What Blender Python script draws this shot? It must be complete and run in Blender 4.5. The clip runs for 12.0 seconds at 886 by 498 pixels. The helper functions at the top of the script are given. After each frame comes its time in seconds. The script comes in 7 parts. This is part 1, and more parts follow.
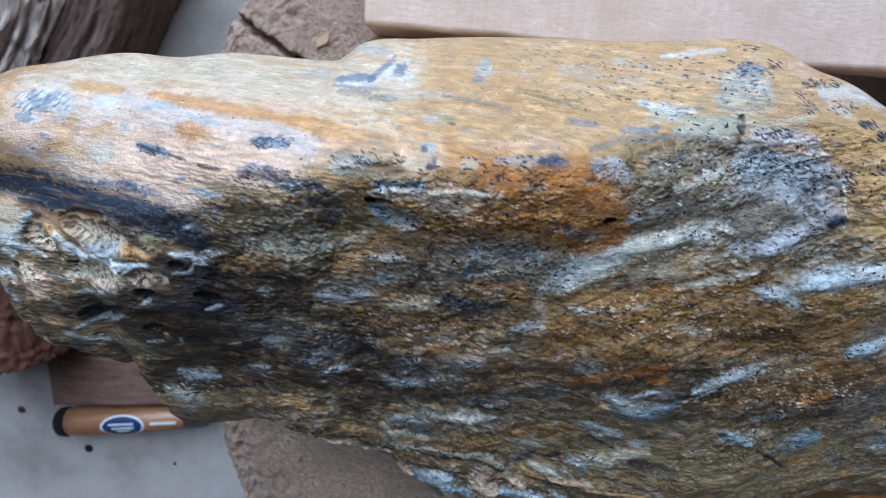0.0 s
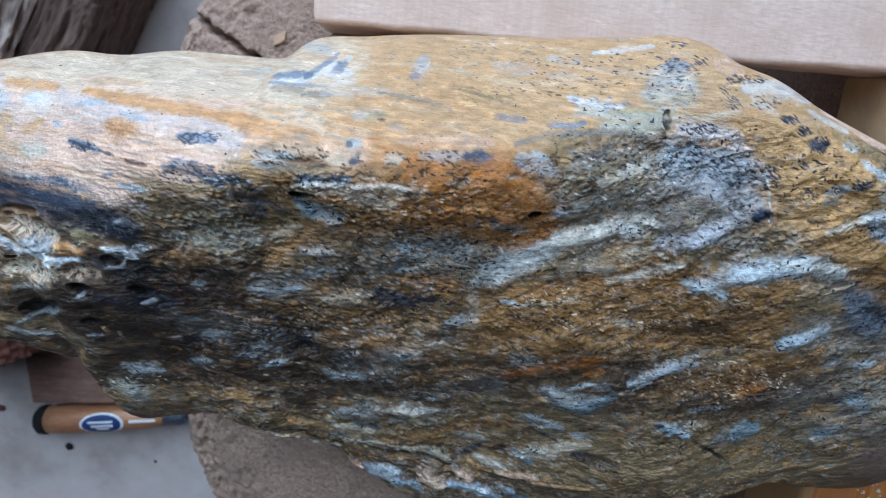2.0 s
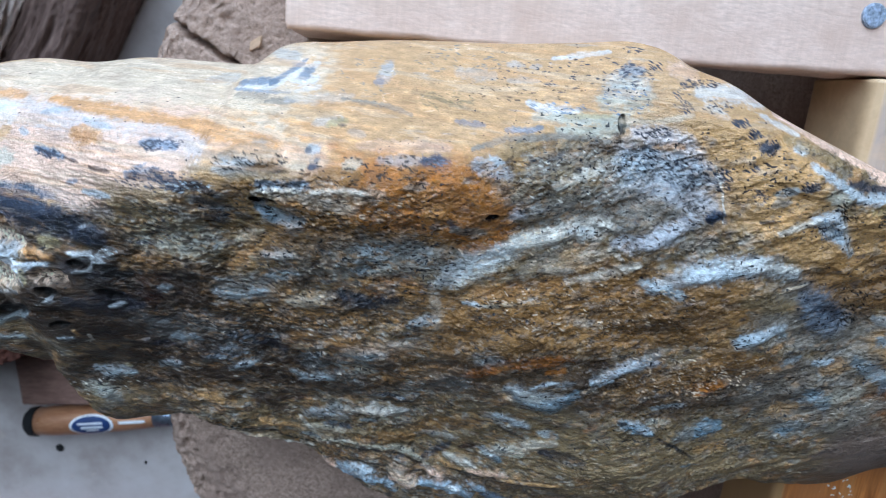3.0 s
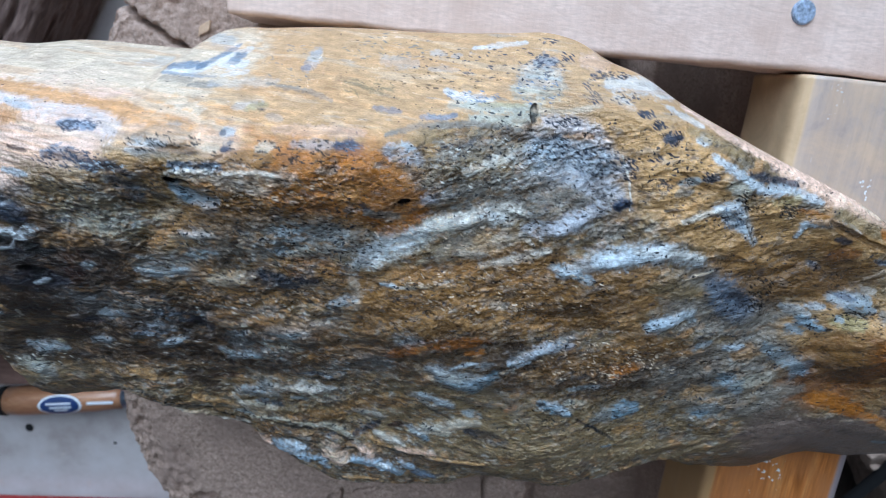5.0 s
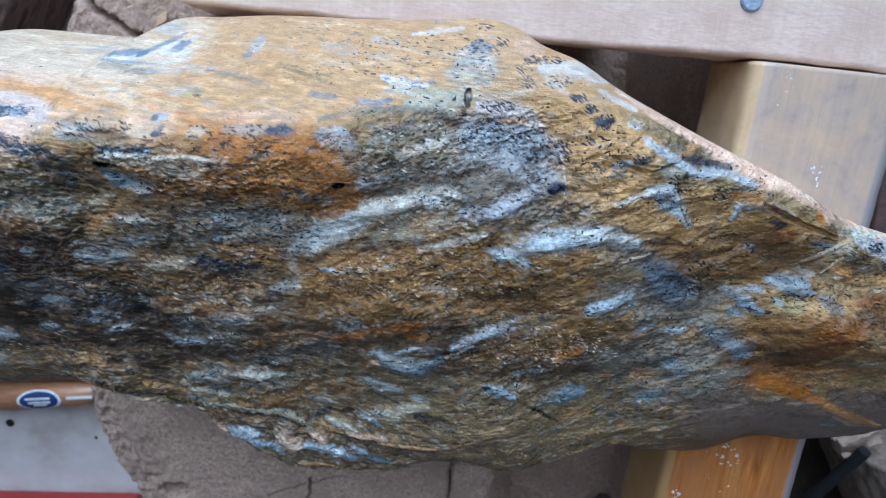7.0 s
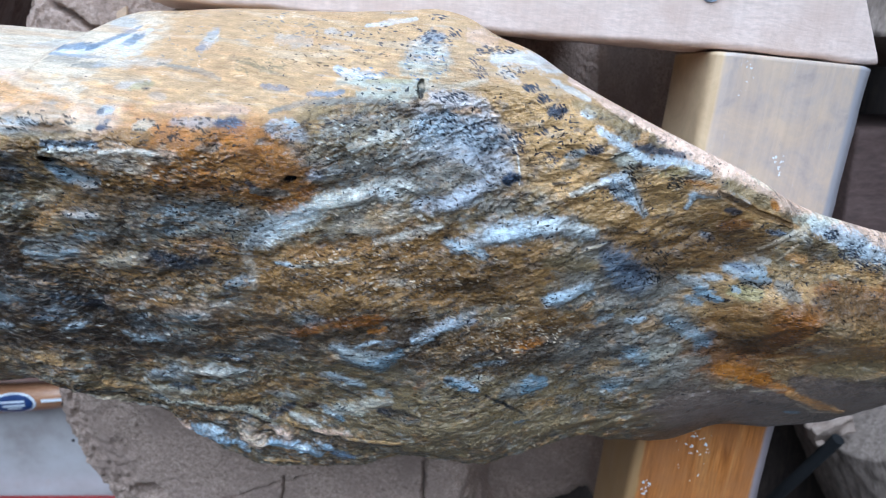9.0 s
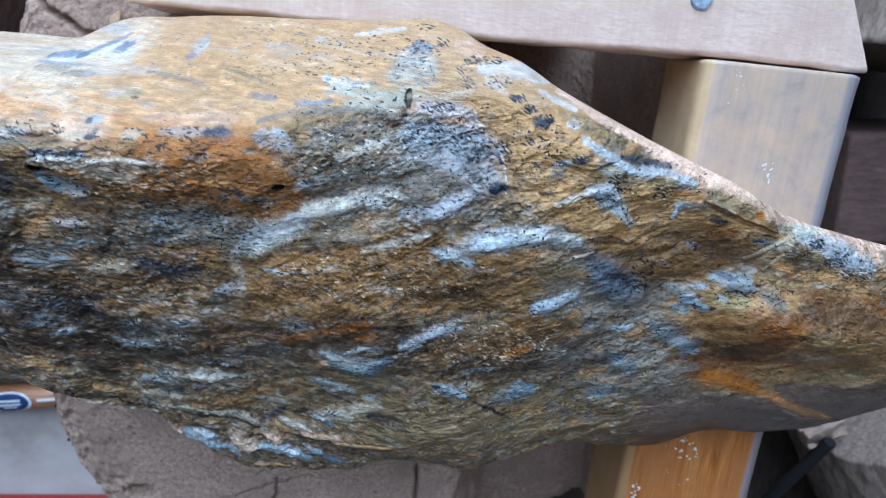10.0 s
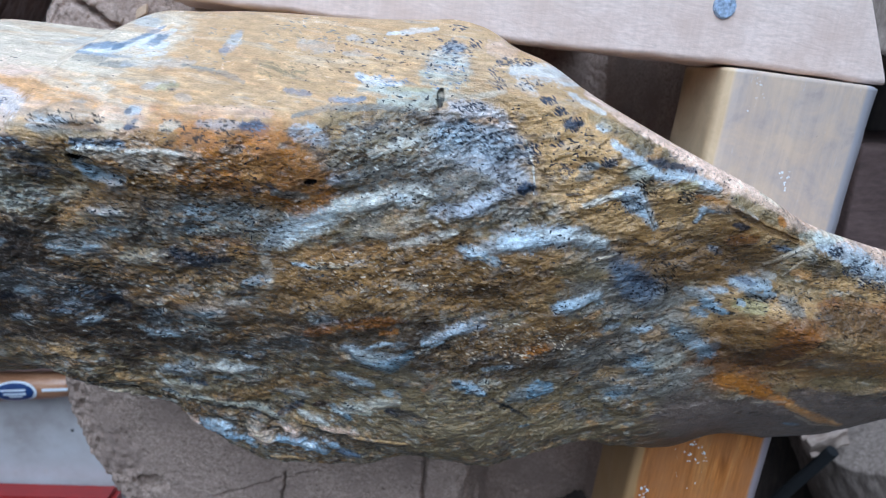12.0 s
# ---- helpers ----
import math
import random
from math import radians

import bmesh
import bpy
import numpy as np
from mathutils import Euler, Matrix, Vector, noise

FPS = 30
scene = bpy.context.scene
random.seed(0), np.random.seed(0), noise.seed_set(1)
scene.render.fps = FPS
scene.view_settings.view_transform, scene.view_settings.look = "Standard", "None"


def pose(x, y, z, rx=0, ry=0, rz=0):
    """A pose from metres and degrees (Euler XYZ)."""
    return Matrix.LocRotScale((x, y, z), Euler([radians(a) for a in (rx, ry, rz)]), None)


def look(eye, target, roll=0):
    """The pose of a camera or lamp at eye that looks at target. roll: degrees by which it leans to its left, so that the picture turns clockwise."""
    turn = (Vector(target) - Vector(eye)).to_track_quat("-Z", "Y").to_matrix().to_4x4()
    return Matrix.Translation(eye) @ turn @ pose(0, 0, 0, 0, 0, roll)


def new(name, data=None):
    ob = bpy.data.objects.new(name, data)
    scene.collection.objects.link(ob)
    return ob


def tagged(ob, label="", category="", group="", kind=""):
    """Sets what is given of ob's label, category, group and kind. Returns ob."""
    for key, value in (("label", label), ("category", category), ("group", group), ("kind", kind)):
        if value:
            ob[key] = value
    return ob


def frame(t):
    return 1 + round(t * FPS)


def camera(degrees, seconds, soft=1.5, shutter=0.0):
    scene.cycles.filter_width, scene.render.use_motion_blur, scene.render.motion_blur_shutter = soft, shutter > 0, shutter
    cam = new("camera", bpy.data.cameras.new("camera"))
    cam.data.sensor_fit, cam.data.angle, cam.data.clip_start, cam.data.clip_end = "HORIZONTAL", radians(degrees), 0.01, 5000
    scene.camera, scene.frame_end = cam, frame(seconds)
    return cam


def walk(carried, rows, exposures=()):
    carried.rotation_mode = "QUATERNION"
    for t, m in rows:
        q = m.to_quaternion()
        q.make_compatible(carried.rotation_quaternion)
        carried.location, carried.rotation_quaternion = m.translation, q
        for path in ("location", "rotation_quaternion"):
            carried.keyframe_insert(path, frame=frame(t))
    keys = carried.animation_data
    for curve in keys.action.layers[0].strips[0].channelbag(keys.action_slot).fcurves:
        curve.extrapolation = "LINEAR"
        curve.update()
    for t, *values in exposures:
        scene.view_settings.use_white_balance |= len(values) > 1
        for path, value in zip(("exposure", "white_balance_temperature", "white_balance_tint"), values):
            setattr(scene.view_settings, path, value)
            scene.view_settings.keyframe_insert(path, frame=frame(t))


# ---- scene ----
cam = camera(69.16, 12.0, soft=0.4)
cam.data.dof.use_dof = True
cam.data.dof.focus_distance = 0.145
cam.data.dof.aperture_fstop = 27
PATH = [
    (0, 0.00049, 0.00282, 0.42373, -14.425, -0.281, -0.218),
    (0.5, 0.00468, 0.00402, 0.42449, -14.545, -0.194, -0.322),
    (1, 0.00830, 0.00362, 0.42579, -14.769, -0.253, -0.586),
    (1.5, 0.01200, 0.00274, 0.42573, -14.596, -0.294, -0.502),
    (2, 0.01493, 0.00210, 0.42602, -14.465, -0.404, -0.322),
    (2.5, 0.01837, 0.00299, 0.42734, -14.811, -0.723, -0.469),
    (2.7, 0.02032, 0.00302, 0.42786, -14.425, -0.552, -0.624),
    (4.3, 0.03507, 0.00646, 0.43334, -15.443, -0.790, 0.353),
    (4.5, 0.03722, 0.00534, 0.43371, -15.466, -0.736, 0.572),
    (5, 0.04043, 0.00316, 0.43384, -15.459, -0.939, 0.412),
    (5.5, 0.04108, 0.00042, 0.43368, -15.156, -1.231, 0.280),
    (6, 0.04436, -0.00276, 0.43462, -15.454, -1.590, 0.512),
    (6.5, 0.04874, -0.00038, 0.43553, -15.702, -1.395, 0.227),
    (7, 0.05424, 0.00067, 0.43616, -15.699, -1.228, 0.131),
    (9, 0.06175, -0.00086, 0.43623, -15.868, -2.422, -0.330),
    (9.5, 0.06316, 0.00019, 0.43583, -15.878, -2.418, -0.253),
    (10, 0.06455, 0.00178, 0.43670, -16.062, -2.406, -0.064),
    (10.5, 0.06356, 0.00251, 0.43740, -16.112, -2.207, 0.211),
    (11, 0.06124, 0.00231, 0.43769, -16.087, -2.235, 0.527),
    (11.5, 0.05940, 0.00198, 0.43874, -16.219, -2.265, 0.906),
    (12, 0.05780, 0.00132, 0.43871, -15.952, -2.146, 1.373),
]
walk(cam, [(t, pose(*place)) for t, *place in PATH], [(0, 0.22, 6500, 10), (0.5, 0.39, 6500, 10), (1, 0.47, 6500, 10), (1.5, 0.47, 6450, 10), (2, 0.17, 6450, 10), (2.5, 0.43, 6450, 10), (4.5, 0.24, 6400, 10), (5.5, 0.49, 6300, 10), (6.5, 0.47, 6250, 10), (7, 0.31, 6250, 10), (9, 0.57, 6200, 10), (9.5, 0.52, 6200, 10), (10, 0.43, 6150, 10), (10.5, 0.37, 6150, 10), (11.5, 0.49, 6100, 10), (12, 0.35, 6100, 10)])

# ---- light and surroundings ----
world = bpy.data.worlds.new("sky")
scene.world = world
world.use_nodes = True
_wn = world.node_tree.nodes
_sky = _wn.new("ShaderNodeTexSky")
_sky.sky_type = "NISHITA"
_sky.sun_disc = False
_sky.sun_elevation = radians(48)
_sky.sun_rotation = radians(200)
world.node_tree.links.new(_sky.outputs[0], _wn["Background"].inputs[0])
_wn["Background"].inputs[1].default_value = 0.12

sun = new("sun", bpy.data.lights.new("sun", "SUN"))
sun.data.energy = 3.0
sun.data.angle = radians(0.5)
sun.data.color = (1.0, 0.95, 0.88)
sun.matrix_world = look((0, 0, 4), (1.2, 3.3, 0))

# daylight of the open doorway in the long wall
door_light = new("doorway_daylight", bpy.data.lights.new("doorway_daylight", "AREA"))
door_light.data.shape = "RECTANGLE"
door_light.data.size, door_light.data.size_y = 2.2, 2.6
door_light.data.energy = 85.0
door_light.data.color = (0.685, 0.86, 1.085)
door_light.matrix_world = look((-0.2, 1.42, 1.64), (-0.1, 0.0, 0.9))


# ---- small tools ----
def node_material(name):
    m = bpy.data.materials.new(name)
    m.use_nodes = True
    return m, m.node_tree.nodes, m.node_tree.links, m.node_tree.nodes["Principled BSDF"]


def coords(nodes, links, scale, turn=(0, 0, 0)):
    tc, mp = nodes.new("ShaderNodeTexCoord"), nodes.new("ShaderNodeMapping")
    mp.inputs["Scale"].default_value = scale
    mp.inputs["Rotation"].default_value = [radians(a) for a in turn]
    links.new(tc.outputs["Object"], mp.inputs["Vector"])
    return mp.outputs["Vector"]


def noise_node(nodes, links, vector, scale, detail=6.0, rough=0.6, warp=0.0):
    n = nodes.new("ShaderNodeTexNoise")
    n.inputs["Scale"].default_value = scale
    n.inputs["Detail"].default_value = detail
    n.inputs["Roughness"].default_value = rough
    n.inputs["Distortion"].default_value = warp
    links.new(vector, n.inputs["Vector"])
    return n.outputs["Fac"]


def ramp(nodes, links, fac, stops):
    r = nodes.new("ShaderNodeValToRGB")
    e = r.color_ramp.elements
    while len(e) < len(stops):
        e.new(0.5)
    for el, (p, c) in zip(e, stops):
        el.position = p
        el.color = (*c, 1) if len(c) == 3 else c
    links.new(fac, r.inputs["Fac"])
    return r.outputs["Color"]


def mixed(nodes, links, a, b, fac, kind="MIX"):
    m = nodes.new("ShaderNodeMix")
    m.data_type, m.blend_type = "RGBA", kind
    for sock, v in ((m.inputs[0], fac), (m.inputs[6], a), (m.inputs[7], b)):
        if isinstance(v, (int, float)):
            sock.default_value = v
        elif isinstance(v, tuple):
            sock.default_value = (*v, 1)
        else:
            links.new(v, sock)
    return m.outputs[2]


def bumped(nodes, links, bsdf, heights):
    last = None
    for h, strength, dist in heights:
        b = nodes.new("ShaderNodeBump")
        b.inputs["Strength"].default_value = strength
        b.inputs["Distance"].default_value = dist
        links.new(h, b.inputs["Height"])
        if last:
            links.new(last, b.inputs["Normal"])
        last = b.outputs["Normal"]
    links.new(last, bsdf.inputs["Normal"])


def wood(name, dark, mid, pale, along=(14, 120, 120), turn=(0, 0, 0), rough=0.6, stain=None, relief=0.0006, spec=0.5, coat=0.0, saw=0.0, specks=0.7):
    """Wood with its grain along the first axis of the object, stained at a larger scale."""
    m, n, l, b = node_material(name)
    v = coords(n, l, along, turn)
    grain = noise_node(n, l, v, 1.0, 8, 0.65, 0.6)
    fine = noise_node(n, l, v, 5.0, 5, 0.6)
    col = ramp(n, l, grain, [(0.28, dark), (0.5, mid), (0.74, pale)])
    col = mixed(n, l, col, ramp(n, l, fine, [(0.3, (0.55, 0.5, 0.47)), (0.65, (1.1, 1.08, 1.05))]), specks, "MULTIPLY")
    big = noise_node(n, l, coords(n, l, (1, 1, 1)), 45.0, 6, 0.65)
    if stain:
        mask = ramp(n, l, big, [(0.42, (0, 0, 0)), (0.68, (1, 1, 1))])
        col = mixed(n, l, col, stain, mask)
    if saw:
        cutmarks = noise_node(n, l, coords(n, l, (900, 40, 900), (0, 0, 35)), 1.0, 3, 0.5)
        col = mixed(n, l, col, ramp(n, l, cutmarks, [(0.35, (0.75, 0.73, 0.72)), (0.6, (1.08, 1.08, 1.08))]), saw, "MULTIPLY")
    l.new(col, b.inputs["Base Color"])
    l.new(ramp(n, l, big, [(0.3, (rough - 0.12,) * 3), (0.7, (min(1, rough + 0.12),) * 3)]), b.inputs["Roughness"])
    b.inputs["Specular IOR Level"].default_value = spec
    b.inputs["Coat Weight"].default_value = coat
    b.inputs["Coat Roughness"].default_value = 0.18
    bumped(n, l, b, [(grain, 0.6, relief), (fine, 0.5, relief * 0.4)])
    return m


def plain(name, colour, rough=0.5, metal=0.0, vary=0.25, scale=60.0, relief=0.0002, coat=0.0):
    m, n, l, b = node_material(name)
    v = coords(n, l, (1, 1, 1))
    f = noise_node(n, l, v, scale, 6, 0.65)
    g = noise_node(n, l, v, scale * 7, 4, 0.6)
    lo, hi = tuple(c * (1 - vary) for c in colour), tuple(min(1, c * (1 + vary)) for c in colour)
    col = mixed(n, l, ramp(n, l, f, [(0.3, lo), (0.7, hi)]), ramp(n, l, g, [(0.3, (0.85,) * 3), (0.7, (1.0,) * 3)]), 0.6, "MULTIPLY")
    l.new(col, b.inputs["Base Color"])
    l.new(ramp(n, l, f, [(0.3, (max(0.02, rough - 0.08),) * 3), (0.7, (min(1, rough + 0.08),) * 3)]), b.inputs["Roughness"])
    b.inputs["Metallic"].default_value = metal
    b.inputs["Coat Weight"].default_value = coat
    bumped(n, l, b, [(g, 0.4, relief)])
    return m


# gradient noise on arrays
_perm = {}


def lattice(x, y, seed):
    if seed not in _perm:
        r = np.random.RandomState(seed)
        p = r.permutation(512)
        a = r.uniform(0, 2 * np.pi, 512)
        _perm[seed] = (np.concatenate([p, p]), np.cos(a), np.sin(a))
    p, gx, gy = _perm[seed]
    xi, yi = np.floor(x).astype(int), np.floor(y).astype(int)
    xf, yf = x - xi, y - yi
    u, v = xf * xf * xf * (xf * (xf * 6 - 15) + 10), yf * yf * yf * (yf * (yf * 6 - 15) + 10)

    def corner(i, j):
        h = p[(p[(xi + i) & 511] + yi + j) & 511]
        return gx[h] * (xf - i) + gy[h] * (yf - j)

    a = corner(0, 0) * (1 - u) + corner(1, 0) * u
    b = corner(0, 1) * (1 - u) + corner(1, 1) * u
    return (a * (1 - v) + b * v) * 1.5


def fbm(x, y, octaves=4, seed=1, gain=0.5):
    total, amp, norm = 0.0, 1.0, 0.0
    for k in range(octaves):
        total = total + amp * lattice(x * 2.03 ** k + 17.3 * k, y * 2.03 ** k + 5.1 * k, seed + k)
        norm += amp
        amp *= gain
    return total / norm


def smooth(a, b, x):
    t = np.clip((x - a) / (b - a), 0, 1)
    return t * t * (3 - 2 * t)


def sheet(name, V, material, wrap=False, cap=False, flip=False):
    """A mesh from an array of points (rows, columns, 3); wrap joins the last column to the first, cap closes the first and last rows."""
    rows, cols = V.shape[:2]
    i, j = np.meshgrid(np.arange(rows - 1), np.arange(cols if wrap else cols - 1), indexing="ij")
    k = (j + 1) % cols
    q = np.stack([i * cols + j, i * cols + k, (i + 1) * cols + k, (i + 1) * cols + j], -1).reshape(-1, 4)
    if flip:
        q = q[:, ::-1]
    faces = [q.ravel()]
    sizes = np.full(len(q), 4)
    if cap:
        first, last = np.arange(cols), np.arange(cols)[::-1] + (rows - 1) * cols
        if not flip:
            first, last = first[::-1], last[::-1]
        faces += [first, last]
        sizes = np.concatenate([sizes, [cols, cols]])
    me = bpy.data.meshes.new(name)
    me.vertices.add(rows * cols)
    me.vertices.foreach_set("co", V.reshape(-1).astype(np.float32))
    loops = np.concatenate(faces).astype(np.int32)
    me.loops.add(len(loops))
    me.loops.foreach_set("vertex_index", loops)
    me.polygons.add(len(sizes))
    me.polygons.foreach_set("loop_start", np.concatenate([[0], np.cumsum(sizes)[:-1]]).astype(np.int32))
    me.polygons.foreach_set("use_smooth", np.ones(len(sizes), bool))
    me.update(calc_edges=True)
    me.validate()
    if material:
        me.materials.append(material)
    return me


def part(name, bm, material, parent=None, label=""):
    me = bpy.data.meshes.new(name)
    bm.to_mesh(me)
    bm.free()
    me.materials.append(material)
    ob = new(name, me)
    ob.parent = parent
    return tagged(ob, label)


def slab_box(x0, x1, y0, y1, z0, z1, bevel=0.0):
    bm = bmesh.new()
    bmesh.ops.create_cube(bm, size=1, matrix=Matrix.LocRotScale(((x0 + x1) / 2, (y0 + y1) / 2, (z0 + z1) / 2), None, (x1 - x0, y1 - y0, z1 - z0)))
    if bevel:
        bmesh.ops.bevel(bm, geom=bm.edges, offset=bevel, segments=2, affect="EDGES")
    return bm


def bar(name, length, width, height, corner, material, seed, rough=0.0008, wave=0.0015, taper=1.0, rows=90, slant=0.0, parent=None, chamfer=0.0, chamfer_other=0.0):
    """A sawn bar along x from 0 to length, its top at z = 0, with worn corners, uneven faces and slanted end."""
    n = 15
    pts = []
    for cx, cy, a0 in ((1, 1, 0), (-1, 1, 90), (-1, -1, 180), (1, -1, 270)):
        for k in range(n):
            a = radians(a0 + 90 * k / (n - 1))
            pts.append((cx * (width / 2 - corner) + corner * math.cos(a), cy * (height / 2 - corner) + corner * math.sin(a)))
    P = []
    for k, (a, b) in enumerate(pts):
        c, d = pts[(k + 1) % len(pts)]
        steps = 14 if math.hypot(c - a, d - b) > 4 * corner else 1
        P += [(a + (c - a) * s / steps, b + (d - b) * s / steps) for s in range(steps)]
    P = np.array(P)
    if chamfer:
        # one upper edge is planed off
        over = np.maximum(0, P.sum(1) - (width / 2 + height / 2 - chamfer))
        P = P - over[:, None] / 2
    if chamfer_other:
        over = np.maximum(0, P[:, 1] - P[:, 0] - (width / 2 + height / 2 - chamfer_other))
        P = P + over[:, None] / 2 * np.array((1, -1))
    u = np.concatenate([[0, 0.0015], np.linspace(0.004, 0.996, rows), [0.9985, 1]])
    grow = np.ones(len(u))
    grow[[0, -1]] = 1 - 1.6 * corner / max(width, height)
    U, K = np.meshgrid(u, np.arange(len(P)), indexing="ij")
    a = np.arctan2(P[:, 1] / height, P[:, 0] / width)
    d = rough * fbm(U * length * 60, np.cos(a)[None] * 3 + np.sin(a)[None] * 2.2, 4, seed) + wave * fbm(U * length * 9, np.sin(a)[None] * 0.7 + 3, 2, seed + 9)
    r = np.hypot(P[:, 0], P[:, 1])
    s = (1 + d / r[None]) * grow[:, None]
    Y, Z = P[None, :, 0] * s, P[None, :, 1] * s
    X = U * length + slant * (Y + width / 2) * U
    V = np.stack([X, Y, Z - height / 2], -1)
    me = sheet(name, V, material, wrap=True, cap=True)
    ob = new(name, me)
    ob.parent = parent
    return ob


def trunk(name, length, radius, material, seed, square=2.0, bark=0.004, squash=1.0, bow=0.0, rows=110, cols=150):
    """A log along x from 0 to length about its axis, with furrowed bark. square above 2 makes it boxier."""
    u, a = np.meshgrid(np.concatenate([[0, 0], np.linspace(0, 1, rows), [1, 1]]), np.linspace(0, 2 * np.pi, cols, endpoint=False), indexing="ij")
    c, s = np.cos(a), np.sin(a)
    r = radius / (np.abs(c) ** square + np.abs(s) ** square) ** (1 / square)
    e = np.minimum(a, 2 * np.pi - a)
    furrow = 1 - np.abs(fbm(u * length * 11, a * radius * 230 + 0.6 * np.sin(u * 9), 4, seed)) * 2.4
    r = r + bark * (furrow - 0.6) * np.minimum(1, e * 4) + radius * 0.05 * fbm(u * length * 8, c * 1.3 + 4, 3, seed + 3) + radius * 0.04 * fbm(c * 2 + 9, s * 2, 2, seed + 5)
    r[0], r[-1] = 0.0005, 0.0005
    r[1] *= 0.96
    r[-2] *= 0.96
    X = u * length
    endface = 0.002 * fbm(c * r * 300, s * r * 300, 3, seed + 7)
    X[:2] += endface[:2]
    V = np.stack([X, r * c, r * s * squash + bow * np.sin(np.pi * u)], -1)
    return new(name, sheet(name, V, material, wrap=True))


# ---- materials ----
def stone_material():
    m, n, l, b = node_material("polished_stone")
    at = n.new("ShaderNodeAttribute")
    at.attribute_name = "tint"
    po = n.new("ShaderNodeAttribute")
    po.attribute_name = "polish"
    da = n.new("ShaderNodeAttribute")
    da.attribute_name = "dash"
    keep = n.new("ShaderNodeMath")
    keep.operation = "MULTIPLY_ADD"
    l.new(po.outputs["Fac"], keep.inputs[0])
    keep.inputs[1].default_value, keep.inputs[2].default_value = -0.4, 0.92

    def ridged(vector, scale, sharp, warp):
        """Thin crests where a wandering field crosses its middle."""
        f = noise_node(n, l, vector, scale, 2, 0.5, warp)
        off, size, out = (n.new("ShaderNodeMath") for _ in range(3))
        off.operation, size.operation, out.operation = "SUBTRACT", "ABSOLUTE", "MULTIPLY_ADD"
        off.inputs[1].default_value = 0.5
        l.new(f, off.inputs[0])
        l.new(off.outputs[0], size.inputs[0])
        l.new(size.outputs[0], out.inputs[0])
        out.inputs[1].default_value, out.inputs[2].default_value = -sharp, 1.0
        out.use_clamp = True
        return out.outputs[0]

    skin = coords(n, l, (1.0, 1.55, 1.3), (0, 0, 6))
    wrinkle = ridged(skin, 400.0, 6.0, 1.0)
    crimp = ridged(skin, 800.0, 5.0, 0.8)
    grain = noise_node(n, l, skin, 2300.0, 3, 0.65)
    pebbly = noise_node(n, l, skin, 900.0, 4, 0.65, 0.4)
    mid = noise_node(n, l, coords(n, l, (1.0, 1.9, 1.5), (0, 0, 9)), 1250.0, 3, 0.6, 0.5)
    cloud = noise_node(n, l, skin, 260.0, 5, 0.65, 0.6)
    strokes = noise_node(n, l, coords(n, l, (700, 1250, 1000), (0, 0, 4)), 1.0, 1, 0.5, 0.25)
    more = noise_node(n, l, coords(n, l, (1000, 620, 900), (0, 0, 24)), 1.0, 1, 0.5, 0.25)
    col = mixed(n, l, at.outputs["Color"], ramp(n, l, cloud, [(0.3, (0.74, 0.73, 0.72)), (0.5, (1.0, 1.0, 1.0)), (0.7, (1.26, 1.25, 1.24))]), keep.outputs[0], "MULTIPLY")
    # crests are tinted paler as well, a painted highlight on top of the bump
    col = mixed(n, l, col, ramp(n, l, wrinkle, [(0.0, (0.95, 0.95, 0.95)), (0.6, (1.0, 1.0, 1.0)), (1.0, (1.12, 1.12, 1.12))]), keep.outputs[0], "MULTIPLY")
    col = mixed(n, l, col, ramp(n, l, crimp, [(0.0, (0.94, 0.94, 0.94)), (0.5, (1.0, 1.0, 1.0)), (1.0, (1.1, 1.1, 1.1))]), keep.outputs[0], "MULTIPLY")
    col = mixed(n, l, col, ramp(n, l, grain, [(0.3, (0.7, 0.69, 0.68)), (0.68, (1.24, 1.24, 1.24))]), 0.55, "MULTIPLY")
    for field, at_most in ((strokes, 0.76), (more, 0.79)):
        limit = n.new("ShaderNodeMath")
        limit.operation = "MULTIPLY_ADD"
        l.new(da.outputs["Fac"], limit.inputs[0])
        limit.inputs[1].default_value = 0.175
        l.new(field, limit.inputs[2])
        col = mixed(n, l, col, (0.014, 0.018, 0.026), ramp(n, l, limit.outputs[0], [(at_most, (0, 0, 0)), (at_most + 0.025, (0.92, 0.92, 0.92))]))
    l.new(col, b.inputs["Base Color"])
    rough = n.new("ShaderNodeMath")
    rough.operation = "MULTIPLY_ADD"
    l.new(cloud, rough.inputs[0])
    rough.inputs[1].default_value = 0.22
    l.new(at.outputs["Alpha"], rough.inputs[2])
    l.new(rough.outputs[0], b.inputs["Roughness"])
    b.inputs["Specular IOR Level"].default_value = 0.55
    bumped(n, l, b, [(cloud, 0.9, 0.0005), (pebbly, 0.9, 0.0007), (wrinkle, 0.9, 0.00006), (crimp, 0.9, 0.00004), (grain, 0.6, 0.00028), (mid, 0.8, 0.0004)])
    for bn in [q for q in n if q.bl_idname == "ShaderNodeBump"]:
        l.new(keep.outputs[0], bn.inputs["Strength"])
    return m


